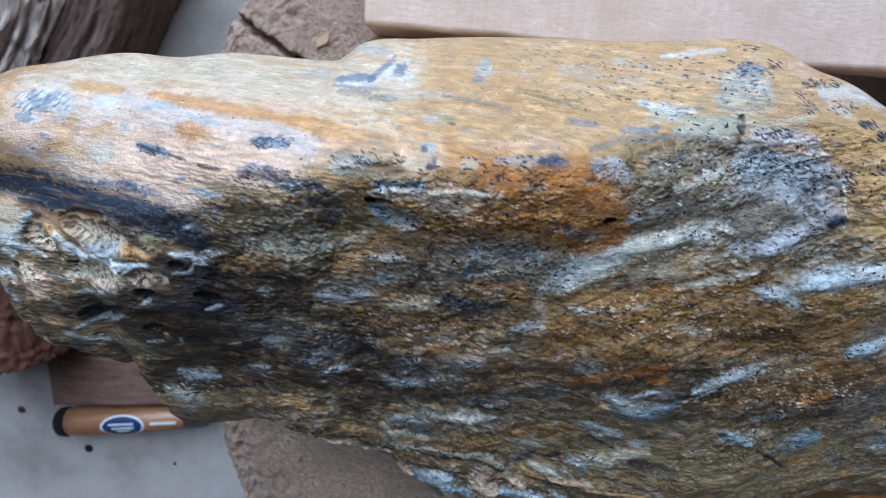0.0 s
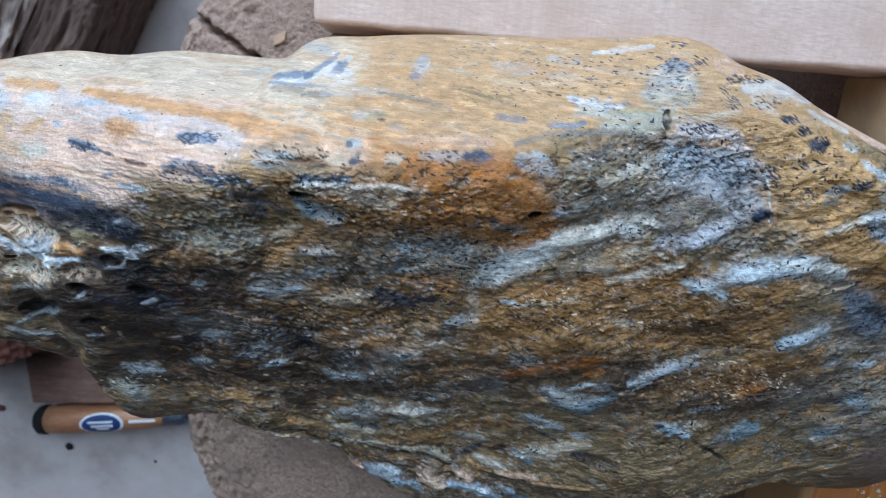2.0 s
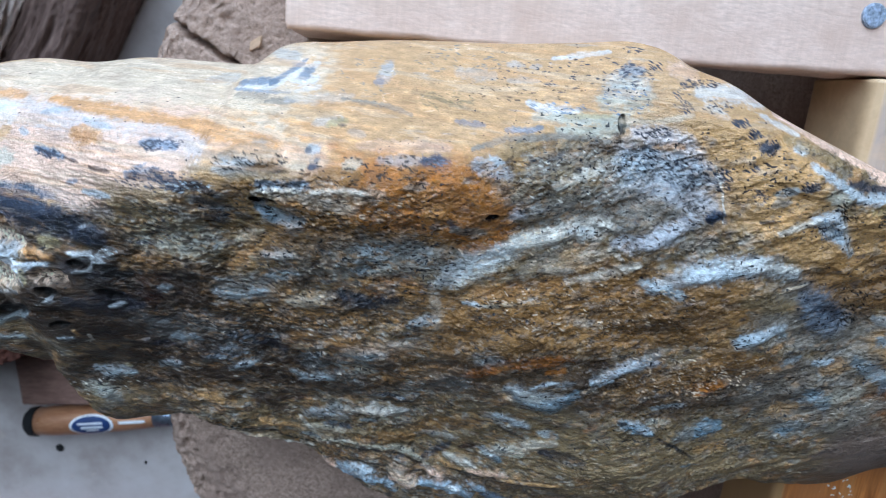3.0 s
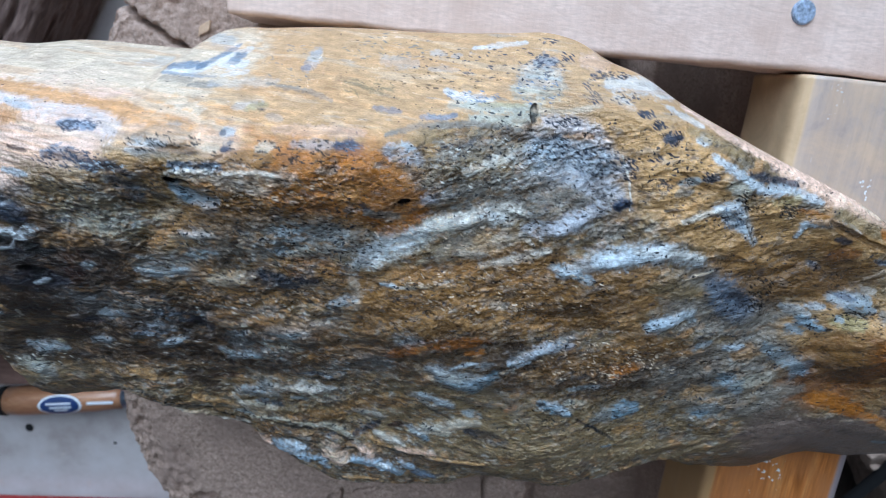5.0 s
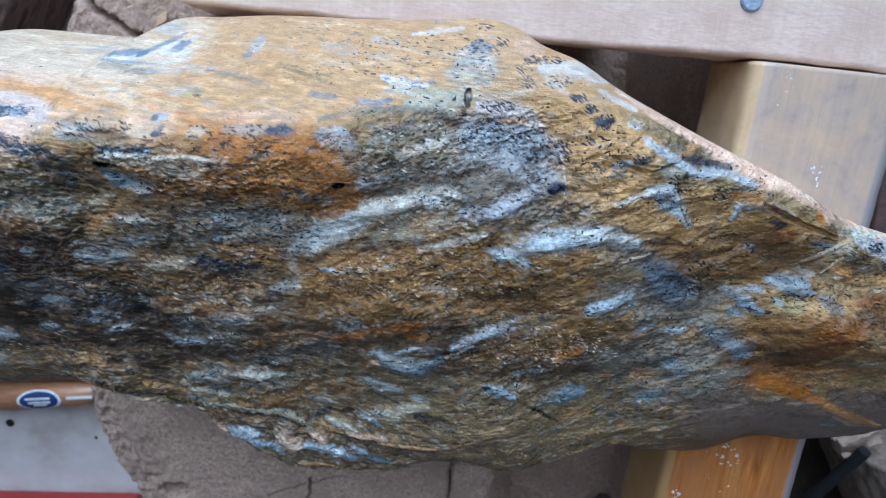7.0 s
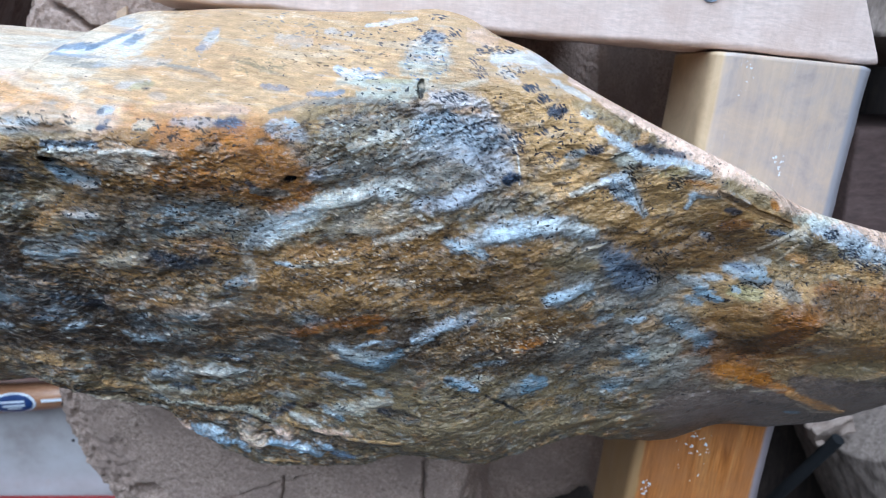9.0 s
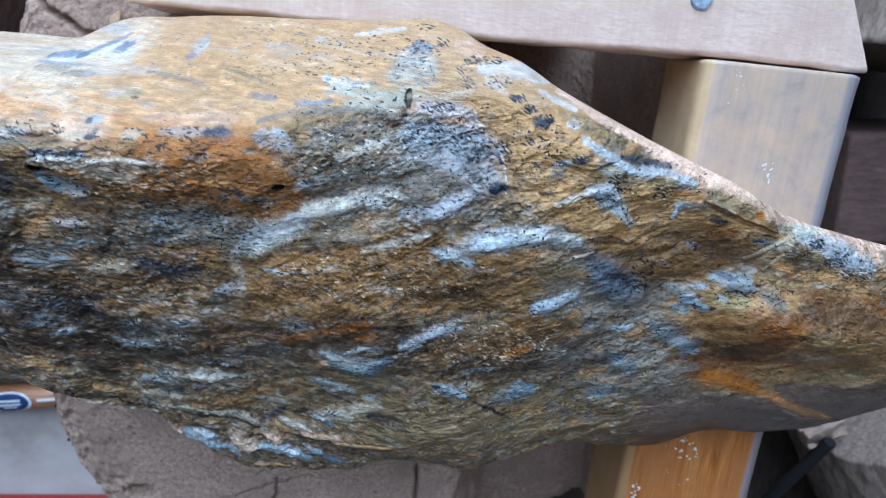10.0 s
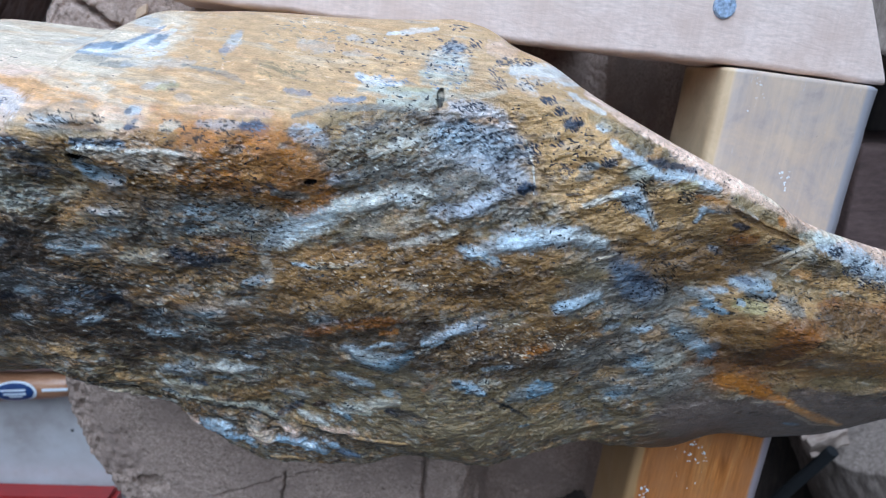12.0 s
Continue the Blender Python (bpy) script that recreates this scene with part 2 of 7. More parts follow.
def floor_material():
    m, n, l, b = node_material("worn_floor")
    v = coords(n, l, (1, 1, 1))
    big, mid, fine = noise_node(n, l, v, 22.0, 5, 0.6), noise_node(n, l, v, 90.0, 6, 0.65), noise_node(n, l, v, 420.0, 4, 0.6)
    col = ramp(n, l, big, [(0.32, (0.35, 0.305, 0.285)), (0.5, (0.47, 0.43, 0.415)), (0.68, (0.53, 0.505, 0.5))])
    col = mixed(n, l, col, (0.36, 0.27, 0.22), ramp(n, l, mid, [(0.6, (0, 0, 0)), (0.78, (0.7, 0.7, 0.7))]))
    col = mixed(n, l, col, (0.06, 0.05, 0.045), ramp(n, l, fine, [(0.74, (0, 0, 0)), (0.78, (0.8, 0.8, 0.8))]))
    l.new(col, b.inputs["Base Color"])
    l.new(ramp(n, l, mid, [(0.3, (0.1,) * 3), (0.7, (0.3,) * 3)]), b.inputs["Roughness"])
    bumped(n, l, b, [(mid, 0.2, 0.0006)])
    return m


def post_material():
    """Varnished timber of orange heartwood with a scuffed end; the end's grey sky reflection and the light on one side
    are painted in.
    """
    m = wood("varnished_post_wood", (0.27, 0.085, 0.02), (0.57, 0.2, 0.05), (0.68, 0.33, 0.12), (22, 230, 230), stain=(0.44, 0.17, 0.06), rough=0.42, relief=0.00015, coat=0.3)
    n, l = m.node_tree.nodes, m.node_tree.links
    b = n["Principled BSDF"]
    sep, tc = n.new("ShaderNodeSeparateXYZ"), n.new("ShaderNodeTexCoord")
    l.new(tc.outputs["Object"], sep.inputs[0])
    col = b.inputs["Base Color"].links[0].from_socket
    cloud = noise_node(n, l, coords(n, l, (1, 1, 1)), 70.0, 7, 0.7, 0.5)
    worn = ramp(n, l, cloud, [(0.3, (0.34, 0.285, 0.265)), (0.42, (0.46, 0.375, 0.32)), (0.53, (0.53, 0.41, 0.32)), (0.66, (0.6, 0.45, 0.33))])
    scuff = noise_node(n, l, coords(n, l, (160, 1100, 600), (0, 0, 68)), 1.0, 3, 0.55, 0.4)
    worn = mixed(n, l, worn, (0.55, 0.52, 0.5), ramp(n, l, scuff, [(0.68, (0, 0, 0)), (0.75, (0.7, 0.7, 0.7))]))
    worn = mixed(n, l, worn, (0.19, 0.18, 0.19), ramp(n, l, scuff, [(0.24, (0.8, 0.8, 0.8)), (0.3, (0, 0, 0))]))
    streak = noise_node(n, l, coords(n, l, (14, 420, 420)), 1.0, 5, 0.6, 0.3)
    worn = mixed(n, l, worn, ramp(n, l, streak, [(0.3, (0.72, 0.7, 0.69)), (0.65, (1.12, 1.12, 1.12))]), 0.35, "MULTIPLY")
    along = n.new("ShaderNodeMath")
    along.operation = "MULTIPLY_ADD"
    l.new(cloud, along.inputs[0])
    along.inputs[1].default_value = 0.05
    l.new(sep.outputs["X"], along.inputs[2])
    # the scuffed end also gets the grey of reflected sky in its colour
    col = mixed(n, l, col, worn, ramp(n, l, along.outputs[0], [(0.105, (0.94, 0.94, 0.94)), (0.15, (0, 0, 0))]))
    side = n.new("ShaderNodeMath")
    side.operation = "MULTIPLY_ADD"
    l.new(cloud, side.inputs[0])
    side.inputs[1].default_value = 0.002
    l.new(sep.outputs["Y"], side.inputs[2])
    shift = n.new("ShaderNodeMath")
    shift.operation = "MULTIPLY_ADD"
    l.new(side.outputs[0], shift.inputs[0])
    shift.inputs[1].default_value, shift.inputs[2].default_value = 10.0, 0.5
    # the light on the left side is painted as a paler tan
    lit_side = ramp(n, l, cloud, [(0.35, (0.56, 0.38, 0.21)), (0.65, (0.72, 0.52, 0.31))])
    lit_side = mixed(n, l, lit_side, (0.52, 0.31, 0.14), ramp(n, l, along.outputs[0], [(0.11, (0, 0, 0)), (0.15, (1, 1, 1))]))
    col = mixed(n, l, col, lit_side, ramp(n, l, shift.outputs[0], [(0.262, (0.85, 0.85, 0.85)), (0.272, (0, 0, 0))]))
    # the right chamfer's bluish reflection is put into the colour
    col = mixed(n, l, col, (0.33, 0.33, 0.37), ramp(n, l, shift.outputs[0], [(0.7, (0, 0, 0)), (0.712, (0.75, 0.75, 0.75))]))
    l.new(col, b.inputs["Base Color"])
    return m


STONE = stone_material()
FLOOR = floor_material()
PLANK_WOOD = wood("sawn_plank_wood", (0.68, 0.52, 0.44), (0.74, 0.57, 0.49), (0.79, 0.63, 0.55), (70, 240, 240), (0, 0, 8), stain=(0.6, 0.43, 0.35), rough=0.6, relief=0.0003, saw=0.15, specks=0.38)
POST_WOOD = post_material()
STUMP_WOOD = wood("rough_stump_end_grain", (0.15, 0.095, 0.07), (0.52, 0.37, 0.295), (0.72, 0.56, 0.47), (700, 850, 700), (0, 0, 30), rough=0.85, stain=(0.36, 0.25, 0.2), relief=0.0018)
BARK = wood("dark_brown_bark", (0.05, 0.028, 0.022), (0.13, 0.08, 0.066), (0.22, 0.15, 0.125), (50, 420, 420), rough=0.8, relief=0.0014)
PALE_BARK = wood("pale_weathered_bark", (0.14, 0.1, 0.09), (0.66, 0.55, 0.5), (0.82, 0.74, 0.7), (40, 260, 260), rough=0.85, relief=0.002)
RED_BARK = wood("dark_red_bark", (0.03, 0.01, 0.008), (0.11, 0.035, 0.022), (0.2, 0.07, 0.045), (90, 420, 420), rough=0.75, relief=0.0012)
GREY_WOOD = wood("weathered_grey_wood", (0.11, 0.08, 0.065), (0.25, 0.19, 0.155), (0.4, 0.32, 0.27), (90, 420, 420), rough=0.85, relief=0.001)
OFFCUT_WOOD = wood("brown_offcut_wood", (0.12, 0.06, 0.045), (0.22, 0.125, 0.1), (0.29, 0.18, 0.145), (70, 420, 420), rough=0.6)
SPLINTER_WOOD = wood("pale_broken_wood", (0.2, 0.14, 0.11), (0.34, 0.25, 0.2), (0.45, 0.35, 0.29), (80, 420, 420), rough=0.8)
BACKDROP_DARK = wood("dark_shade_board", (0.015, 0.01, 0.008), (0.04, 0.026, 0.02), (0.075, 0.05, 0.04), (60, 300, 300), rough=0.7)
# the block's brown is darkened for the shade it lies in
SHADED_BLOCK_WOOD = wood("shaded_block_wood", (0.06, 0.035, 0.03), (0.11, 0.065, 0.055), (0.16, 0.1, 0.085), (60, 300, 300), rough=0.75)
HANDLE_WOOD = wood("oiled_handle_wood", (0.25, 0.1, 0.05), (0.4, 0.19, 0.1), (0.5, 0.28, 0.16), (50, 420, 420), rough=0.35, relief=0.0002, coat=0.5)
BLACK_RUBBER = plain("black_rubber", (0.006, 0.006, 0.007), 0.92)
NAIL_STEEL = plain("scuffed_blue_steel", (0.34, 0.42, 0.54), 0.4, 0.5, 0.6, 900.0, 0.0006)
STEEL = plain("dull_blue_steel", (0.22, 0.27, 0.34), 0.32, 0.85, 0.35, 420.0, 0.0003)
BLUE_LABEL = plain("blue_printed_label", (0.014, 0.04, 0.13), 0.3, coat=0.4)
WHITE_LABEL = plain("white_printed_label", (0.72, 0.76, 0.8), 0.3, coat=0.4, vary=0.08)
RED_PLASTIC = plain("red_plastic", (0.32, 0.022, 0.02), 0.35, vary=0.15)
PLASTER = plain("grey_plaster", (0.075, 0.068, 0.065), 0.85, vary=0.12, scale=6.0, relief=0.001)
BOARDS = plain("grey_ceiling_boards", (0.13, 0.13, 0.135), 0.8, vary=0.2, scale=8.0, relief=0.001)
# for the small white glints modelled on the timber's varnish
WHITE_GLINT = plain("white_glint_speck", (0.75, 0.78, 0.8), 0.4, vary=0.1)
SPLINTER = plain("fresh_pale_wood", (0.62, 0.42, 0.28), 0.7, vary=0.2, scale=300.0)

# ---- the room ----
FLOOR_Z = 0.012


def room_piece(name, label, bounds, material):
    return tagged(part(name, slab_box(*bounds), material), label, "wall" if "wall" in name else name.split("_")[0], kind="structure")


def wall_with_doorway():
    """The long wall with a doorway that goes through it."""
    bm = bmesh.new()
    for x0, x1, z0, z1 in ((-2.2, -1.3, 0, 3.1), (0.9, 2.2, 0, 3.1), (-1.3, 0.9, 2.95, 3.1), (-1.3, 0.9, 0, 0.3)):
        bmesh.ops.create_cube(bm, size=1, matrix=Matrix.LocRotScale(((x0 + x1) / 2, 1.56, FLOOR_Z + (z0 + z1) / 2), None, (x1 - x0, 0.2, z1 - z0)))
    return tagged(part("wall_north", bm, PLASTER), "grey plastered wall with a wide open doorway", "wall", kind="structure")


room_piece("floor", "worn pale grey floor with brown stains", (-2.3, 2.3, -2.3, 1.7, FLOOR_Z - 0.1, FLOOR_Z), FLOOR)
room_piece("ceiling", "plain grey boarded ceiling", (-2.3, 2.3, -2.3, 1.7, 3.112, 3.2), BOARDS)
room_piece("wall_south", "plain grey plastered wall", (-2.2, 2.2, -2.3, -2.2, FLOOR_Z, 3.112), PLASTER)
room_piece("wall_east", "plain grey plastered wall", (2.2, 2.3, -2.3, 1.66, FLOOR_Z, 3.112), PLASTER)
room_piece("wall_west", "plain grey plastered wall", (-2.3, -2.2, -2.3, 1.66, FLOOR_Z, 3.112), PLASTER)
wall_with_doorway()

# ---- the stone: broad form ----
# outlines seen from above and heights of the broad form, in millimetres
BACK = [
    (-109, -14), (-106, -3), (-102, 3), (-98, 5.6), (-88, 8), (-74.5, 10.4), (-66, 9.6), (-54, 10.8),
    (-40, 9.8), (-29, 9), (-20.5, 14), (-5, 15), (18, 14.2), (44, 12.6), (60, 12.2), (68, 12),
    (74.5, 10), (81, 6), (89, 2.5), (98, -3.5), (112, -11.4), (126, -18.6), (142, -26.2), (159, -35.5),
    (177, -41.7), (191, -45.8), (220, -55), (245, -68), (252, -80),
]
FRONT = [
    (-109, -20), (-106, -30), (-102, -38), (-99.6, -44), (-98.2, -50), (-96.8, -56), (-91, -61.6), (-81, -67.3),
    (-75, -70.5), (-73, -78), (-70, -84.5), (-60, -88.3), (-49, -88.7), (-40, -93), (-29.5, -98.5), (-15, -105),
    (-9, -110.5), (1, -118.5), (18, -123.5), (40, -123.5), (55, -119.5), (68, -119.8), (80, -121.7), (96, -117.5),
    (110, -114.5), (124, -117.5), (140, -120), (158, -116), (177, -118), (207, -115), (235, -106), (247, -95),
    (252, -84),
]
STATIONS, HEIGHTS = [], []
ACROSS = [0, 0.1, 0.25, 0.45, 0.65, 0.8, 0.92, 1]


def section(x, *z):
    """Heights across the stone at x, from its front rim to its back rim."""
    STATIONS.append(x)
    HEIGHTS.append(z)


section(-109, 282.5, 283.5, 285.2, 286.6, 287.5, 286.2, 283.1, 280.5)
section(-85, 272.5, 279.5, 286.5, 290, 290, 293, 286, 270.4)
section(-60, 264.3, 273.3, 278.3, 295.7, 298.9, 294.3, 283.2, 254.8)
section(-35, 258.9, 271.8, 278, 289.6, 300, 304.2, 283.1, 245.5)
section(-12, 255.6, 263.7, 273.5, 288.1, 298.6, 303.4, 265.8, 236.7)
section(15, 257.4, 264.1, 269.7, 284.9, 294.1, 299.5, 270.7, 254.2)
section(42, 258.8, 267.8, 273.8, 287.9, 291.8, 296.8, 278.1, 264.6)
section(70, 261.4, 273.4, 281.1, 286.4, 293.2, 290, 286.9, 279.7)
section(98, 261.4, 269.3, 276, 284.9, 291.8, 295.3, 294.9, 286)
section(128, 256.5, 264.8, 272.7, 279.1, 283.8, 287.6, 292, 290.5)
section(160, 252.7, 260.1, 268.8, 275.4, 287.7, 283.9, 285.4, 283.2)
section(205, 251.1, 255.2, 262.5, 270.2, 276.2, 275, 272, 269.8)
section(252, 240.7, 247.8, 256.3, 263.8, 265.4, 262.3, 256.1, 250.5)


def through_keys(keys, x):
    k = np.array(keys, float)
    X, Y = k[:, 0], k[:, 1]
    h = np.diff(X)
    d = np.diff(Y) / h
    m = np.empty_like(Y)
    m[0], m[-1] = d[0], d[-1]
    m[1:-1] = np.where(d[:-1] * d[1:] <= 0, 0, (d[:-1] * h[1:] + d[1:] * h[:-1]) / (h[1:] + h[:-1]))
    i = np.clip(np.searchsorted(X, x) - 1, 0, len(X) - 2)
    t = (x - X[i]) / h[i]
    return (2 * t**3 - 3 * t**2 + 1) * Y[i] + (t**3 - 2 * t**2 + t) * h[i] * m[i] + (3 * t**2 - 2 * t**3) * Y[i + 1] + (t**3 - t**2) * h[i] * m[i + 1]


def blend_weights(knots, s):
    """Weights of a smooth cubic through the knots, for each value of s."""
    K = np.array(knots, float)
    n, h = len(K), np.diff(K)
    i = np.clip(np.searchsorted(K, s) - 1, 0, n - 2)
    t = (s - K[i]) / h[i]
    T = np.zeros((n, n))
    T[0, :2] = -1 / h[0], 1 / h[0]
    T[-1, -2:] = -1 / h[-1], 1 / h[-1]
    for a in range(1, n - 1):
        w = h[a] / (h[a] + h[a - 1])
        T[a, a - 1 : a + 2] = -w / h[a - 1], w / h[a - 1] - (1 - w) / h[a], (1 - w) / h[a]
    W = np.zeros((len(s), n))
    r = np.arange(len(s))
    W[r, i] += 2 * t**3 - 3 * t**2 + 1
    W[r, i + 1] += 3 * t**2 - 2 * t**3
    return W + ((t**3 - 2 * t**2 + t) * h[i])[:, None] * T[i] + ((t**3 - t**2) * h[i])[:, None] * T[i + 1]


NX, NV, NU = 1700, 600, 40
X_ENDS = (-109.0, 252.0)
gx = np.linspace(*X_ENDS, NX)
gb, gf = through_keys(BACK, gx), through_keys(FRONT, gx)
gv = (1 + np.cos(np.pi * np.linspace(0, 1, NV))) / 2
gv = 0.6 * gv + 0.4 * np.linspace(1, 0, NV)
SX = np.repeat(gx[:, None], NV, 1)
SS = np.repeat(gv[None], NX, 0)
SY = gf[:, None] + (gb - gf)[:, None] * SS
SZ = blend_weights(STATIONS, gx) @ np.array(HEIGHTS) @ blend_weights(ACROSS, gv).T

# ragged coordinates, so that no mark has a clean edge
WX = SX + 2.2 * fbm(SX / 9, SY / 6, 4, 11) + 0.45 * fbm(SX / 1.6, SY / 1.1, 3, 15)
WY = SY + 1.5 * fbm(SX / 9, SY / 6, 4, 21) + 0.35 * fbm(SX / 1.6, SY / 1.1, 3, 25)
# direction of the banding: along the stone on the upper facet, slanting across the face
crest = through_keys([(-109, -27), (-70, -24), (-40, -17), (-20, -14), (20, -12), (60, -6), (100, -8), (140, -24), (252, -60)], gx)[:, None]
above = smooth(-3.5, 2.5, SY - crest + 2.5 * fbm(SX / 12, SY / 8, 3, 31))
lean = smooth(-10, 45, SX + 0.4 * SY) * smooth(165, 120, SX)
WEIGHTS = ((-11, (1 - above) * (1 - lean)), (17, (1 - above) * lean), (-7, above))


def banded(along, across, octaves, seed, shift=0.0):
    """Noise stretched along the banding, whose direction changes from one part of the stone to the next."""
    total = 0.0
    for angle, w in WEIGHTS:
        c, n = math.cos(radians(angle)), math.sin(radians(angle))
        total = total + w * fbm((SX * c + SY * n) / along + shift, (SY * c - SX * n) / across, octaves, seed)
    return total


fine = banded(1.3, 0.8, 3, 51)
bands = banded(8.0, 3.6, 4, 43, 0.5 * fbm(SX / 15, SY / 15, 2, 41))
speck = fbm(SX / 0.8, SY / 0.8, 2, 57)
veins = banded(2.8, 1.5, 4, 47)



def facets(width, depth, angle, seed):
    """Broken planes of about that size: the height of each tilted plane, and a random number for each."""
    c, n = math.cos(radians(angle)), math.sin(radians(angle))
    ragx, ragy = SX + 0.25 * width * fbm(SX / width, SY / width, 3, seed + 5), SY + 0.25 * width * fbm(SX / width, SY / width, 3, seed + 8)
    u, v = (ragx * c + ragy * n) / width, (ragy * c - ragx * n) / depth
    r = np.random.RandomState(seed)
    jit = r.uniform(0.1, 0.9, (64, 64, 2))
    slope = r.normal(0, 1, (64, 64, 2))
    best, second = np.full(u.shape, 9.0), np.full(u.shape, 9.0)
    height, number, height2 = np.zeros_like(u), np.zeros_like(u), np.zeros_like(u)
    iu, iv = np.floor(u).astype(int), np.floor(v).astype(int)
    for a in (-1, 0, 1):
        for b in (-1, 0, 1):
            p, q = (iu + a) & 63, (iv + b) & 63
            du, dv = u - (iu + a) - jit[p, q, 0], v - (iv + b) - jit[p, q, 1]
            d = np.hypot(du, dv)
            h = slope[p, q, 0] * du + slope[p, q, 1] * dv + 0.5 * (jit[p, q, 0] - 0.5)
            closer, nextone = d < best, (d >= best) & (d < second)
            height2 = np.where(closer, height, np.where(nextone, h, height2))
            second = np.where(closer, best, np.where(nextone, d, second))
            height, number, best = np.where(closer, h, height), np.where(closer, jit[q, p, 1], number), np.where(closer, d, best)
    mix = 0.5 * smooth(0.22, 0.0, second - best)
    return height * (1 - mix) + height2 * mix, number


# whiteblue, frost, mist, haze, lilac and pale also carry painted sky sheen
COLOURS = dict(
    ochre=(0.48, 0.31, 0.175), cream=(0.54, 0.45, 0.35), tan=(0.5, 0.28, 0.14), pink=(0.57, 0.41, 0.33), olive=(0.265, 0.198, 0.118),
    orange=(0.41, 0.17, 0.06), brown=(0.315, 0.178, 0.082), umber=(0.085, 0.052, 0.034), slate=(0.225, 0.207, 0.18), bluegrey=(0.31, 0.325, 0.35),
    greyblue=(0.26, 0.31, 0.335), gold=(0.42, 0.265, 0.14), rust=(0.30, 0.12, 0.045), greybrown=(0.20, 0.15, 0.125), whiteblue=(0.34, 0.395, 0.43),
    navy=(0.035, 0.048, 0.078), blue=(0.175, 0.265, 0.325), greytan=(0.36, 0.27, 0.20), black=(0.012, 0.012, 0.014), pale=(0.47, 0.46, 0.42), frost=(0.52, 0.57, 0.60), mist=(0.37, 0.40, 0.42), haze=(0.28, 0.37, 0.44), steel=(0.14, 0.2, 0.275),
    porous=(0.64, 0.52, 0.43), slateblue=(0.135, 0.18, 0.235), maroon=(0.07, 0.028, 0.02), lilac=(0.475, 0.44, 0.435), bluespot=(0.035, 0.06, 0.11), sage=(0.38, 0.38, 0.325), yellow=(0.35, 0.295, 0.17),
)
base = np.array([0.225, 0.168, 0.105])
TINT = np.repeat(np.repeat(base[None, None], NX, 0), NV, 1)
RELIEF = np.zeros_like(SZ)
# how thickly short dark strokes crowd a place: more in the bluish tints
DASH = np.zeros_like(SZ)
# where a clear form stands, the roughness of the stone holds back
FORM = np.zeros_like(SZ)
CX, CY = SX + 0.3 * (WX - SX), SY + 0.3 * (WY - SY)
DASHES = dict(slateblue=1.1, blue=1.0, whiteblue=0.75, navy=0.9, bluespot=0.6, greyblue=0.7, bluegrey=0.6, sage=0.8, slate=0.5, gold=0.45, yellow=0.6, ochre=0.2)


def near(points, w, reach, X, Y):
    """The part of the grid near a line of points: signed distance across and distance from it in widths, and how far along it, 0 to 1."""
    xs = points[0::2]
    m = w * reach + 3
    i0, i1 = np.searchsorted(gx, [min(xs) - m, max(xs) + m])
    i1 = max(i1, i0 + 1)
    px, py = X[i0:i1], Y[i0:i1]
    legs = [(points[k : k + 2], points[k + 2 : k + 4]) for k in range(0, len(points) - 2, 2)]
    whole = max(sum(math.dist(a, b) for a, b in legs), 0.01)
    best, across, along, done = np.full(px.shape, 1e6), np.zeros(px.shape), np.zeros(px.shape), 0.0
    for (x1, y1), (x2, y2) in legs:
        n = max(math.dist((x1, y1), (x2, y2)), 0.01)
        dx, dy = (x2 - x1) / n, (y2 - y1) / n
        a = (px - x1) * dx + (py - y1) * dy
        c = (py - y1) * dx - (px - x1) * dy
        d = np.hypot(c, np.maximum(np.maximum(-a, a - n), 0))
        closer = d < best
        best = np.where(closer, d, best)
        across = np.where(closer, c if dx >= 0 else -c, across)
        along = np.where(closer, (done + np.clip(a, 0, n)) / whole, along)
        done += n
    return slice(i0, i1), across / w, best / w, along


def tint(s, mask, colour):
    TINT[s] += (np.array(COLOURS[colour]) - TINT[s]) * mask[..., None]


def ragged(s, w):
    """Unevenness of an edge, coarse for a wide mark and fine for a narrow one."""
    k = min(1.0, w / 4)
    return k * (0.9 * bands[s] + 0.6 * veins[s]) + (1 - k) * (0.9 * veins[s] + 0.3 * bands[s]) - 0.1


def grained(s, strength, inside):
    """A mask that breaks up into grains towards its edge."""
    return strength * (0.5 * smooth(-0.7, 0.55, inside) + 0.5 * smooth(-0.3, 0.4, inside + 1.3 * fine[s] + 0.9 * speck[s]))


def broad(x1, y1, x2, y2, w, colour, strength):
    """A wide ground colour that fades out along the banding."""
    s, c, d, along = near((x1, y1, x2, y2), w, 2.2, WX, WY)
    tint(s, strength * smooth(1.6, 0.5, d + ragged(s, w)), colour)
    DASH[s] = np.maximum(DASH[s], 0.5 * DASHES.get(colour, 0) * strength * smooth(1.7, 0.8, d))


def grid_for(w):
    k = min(1.0, 0.12 + 0.13 * w)
    return SX + k * (WX - SX), SY + k * (WY - SY)


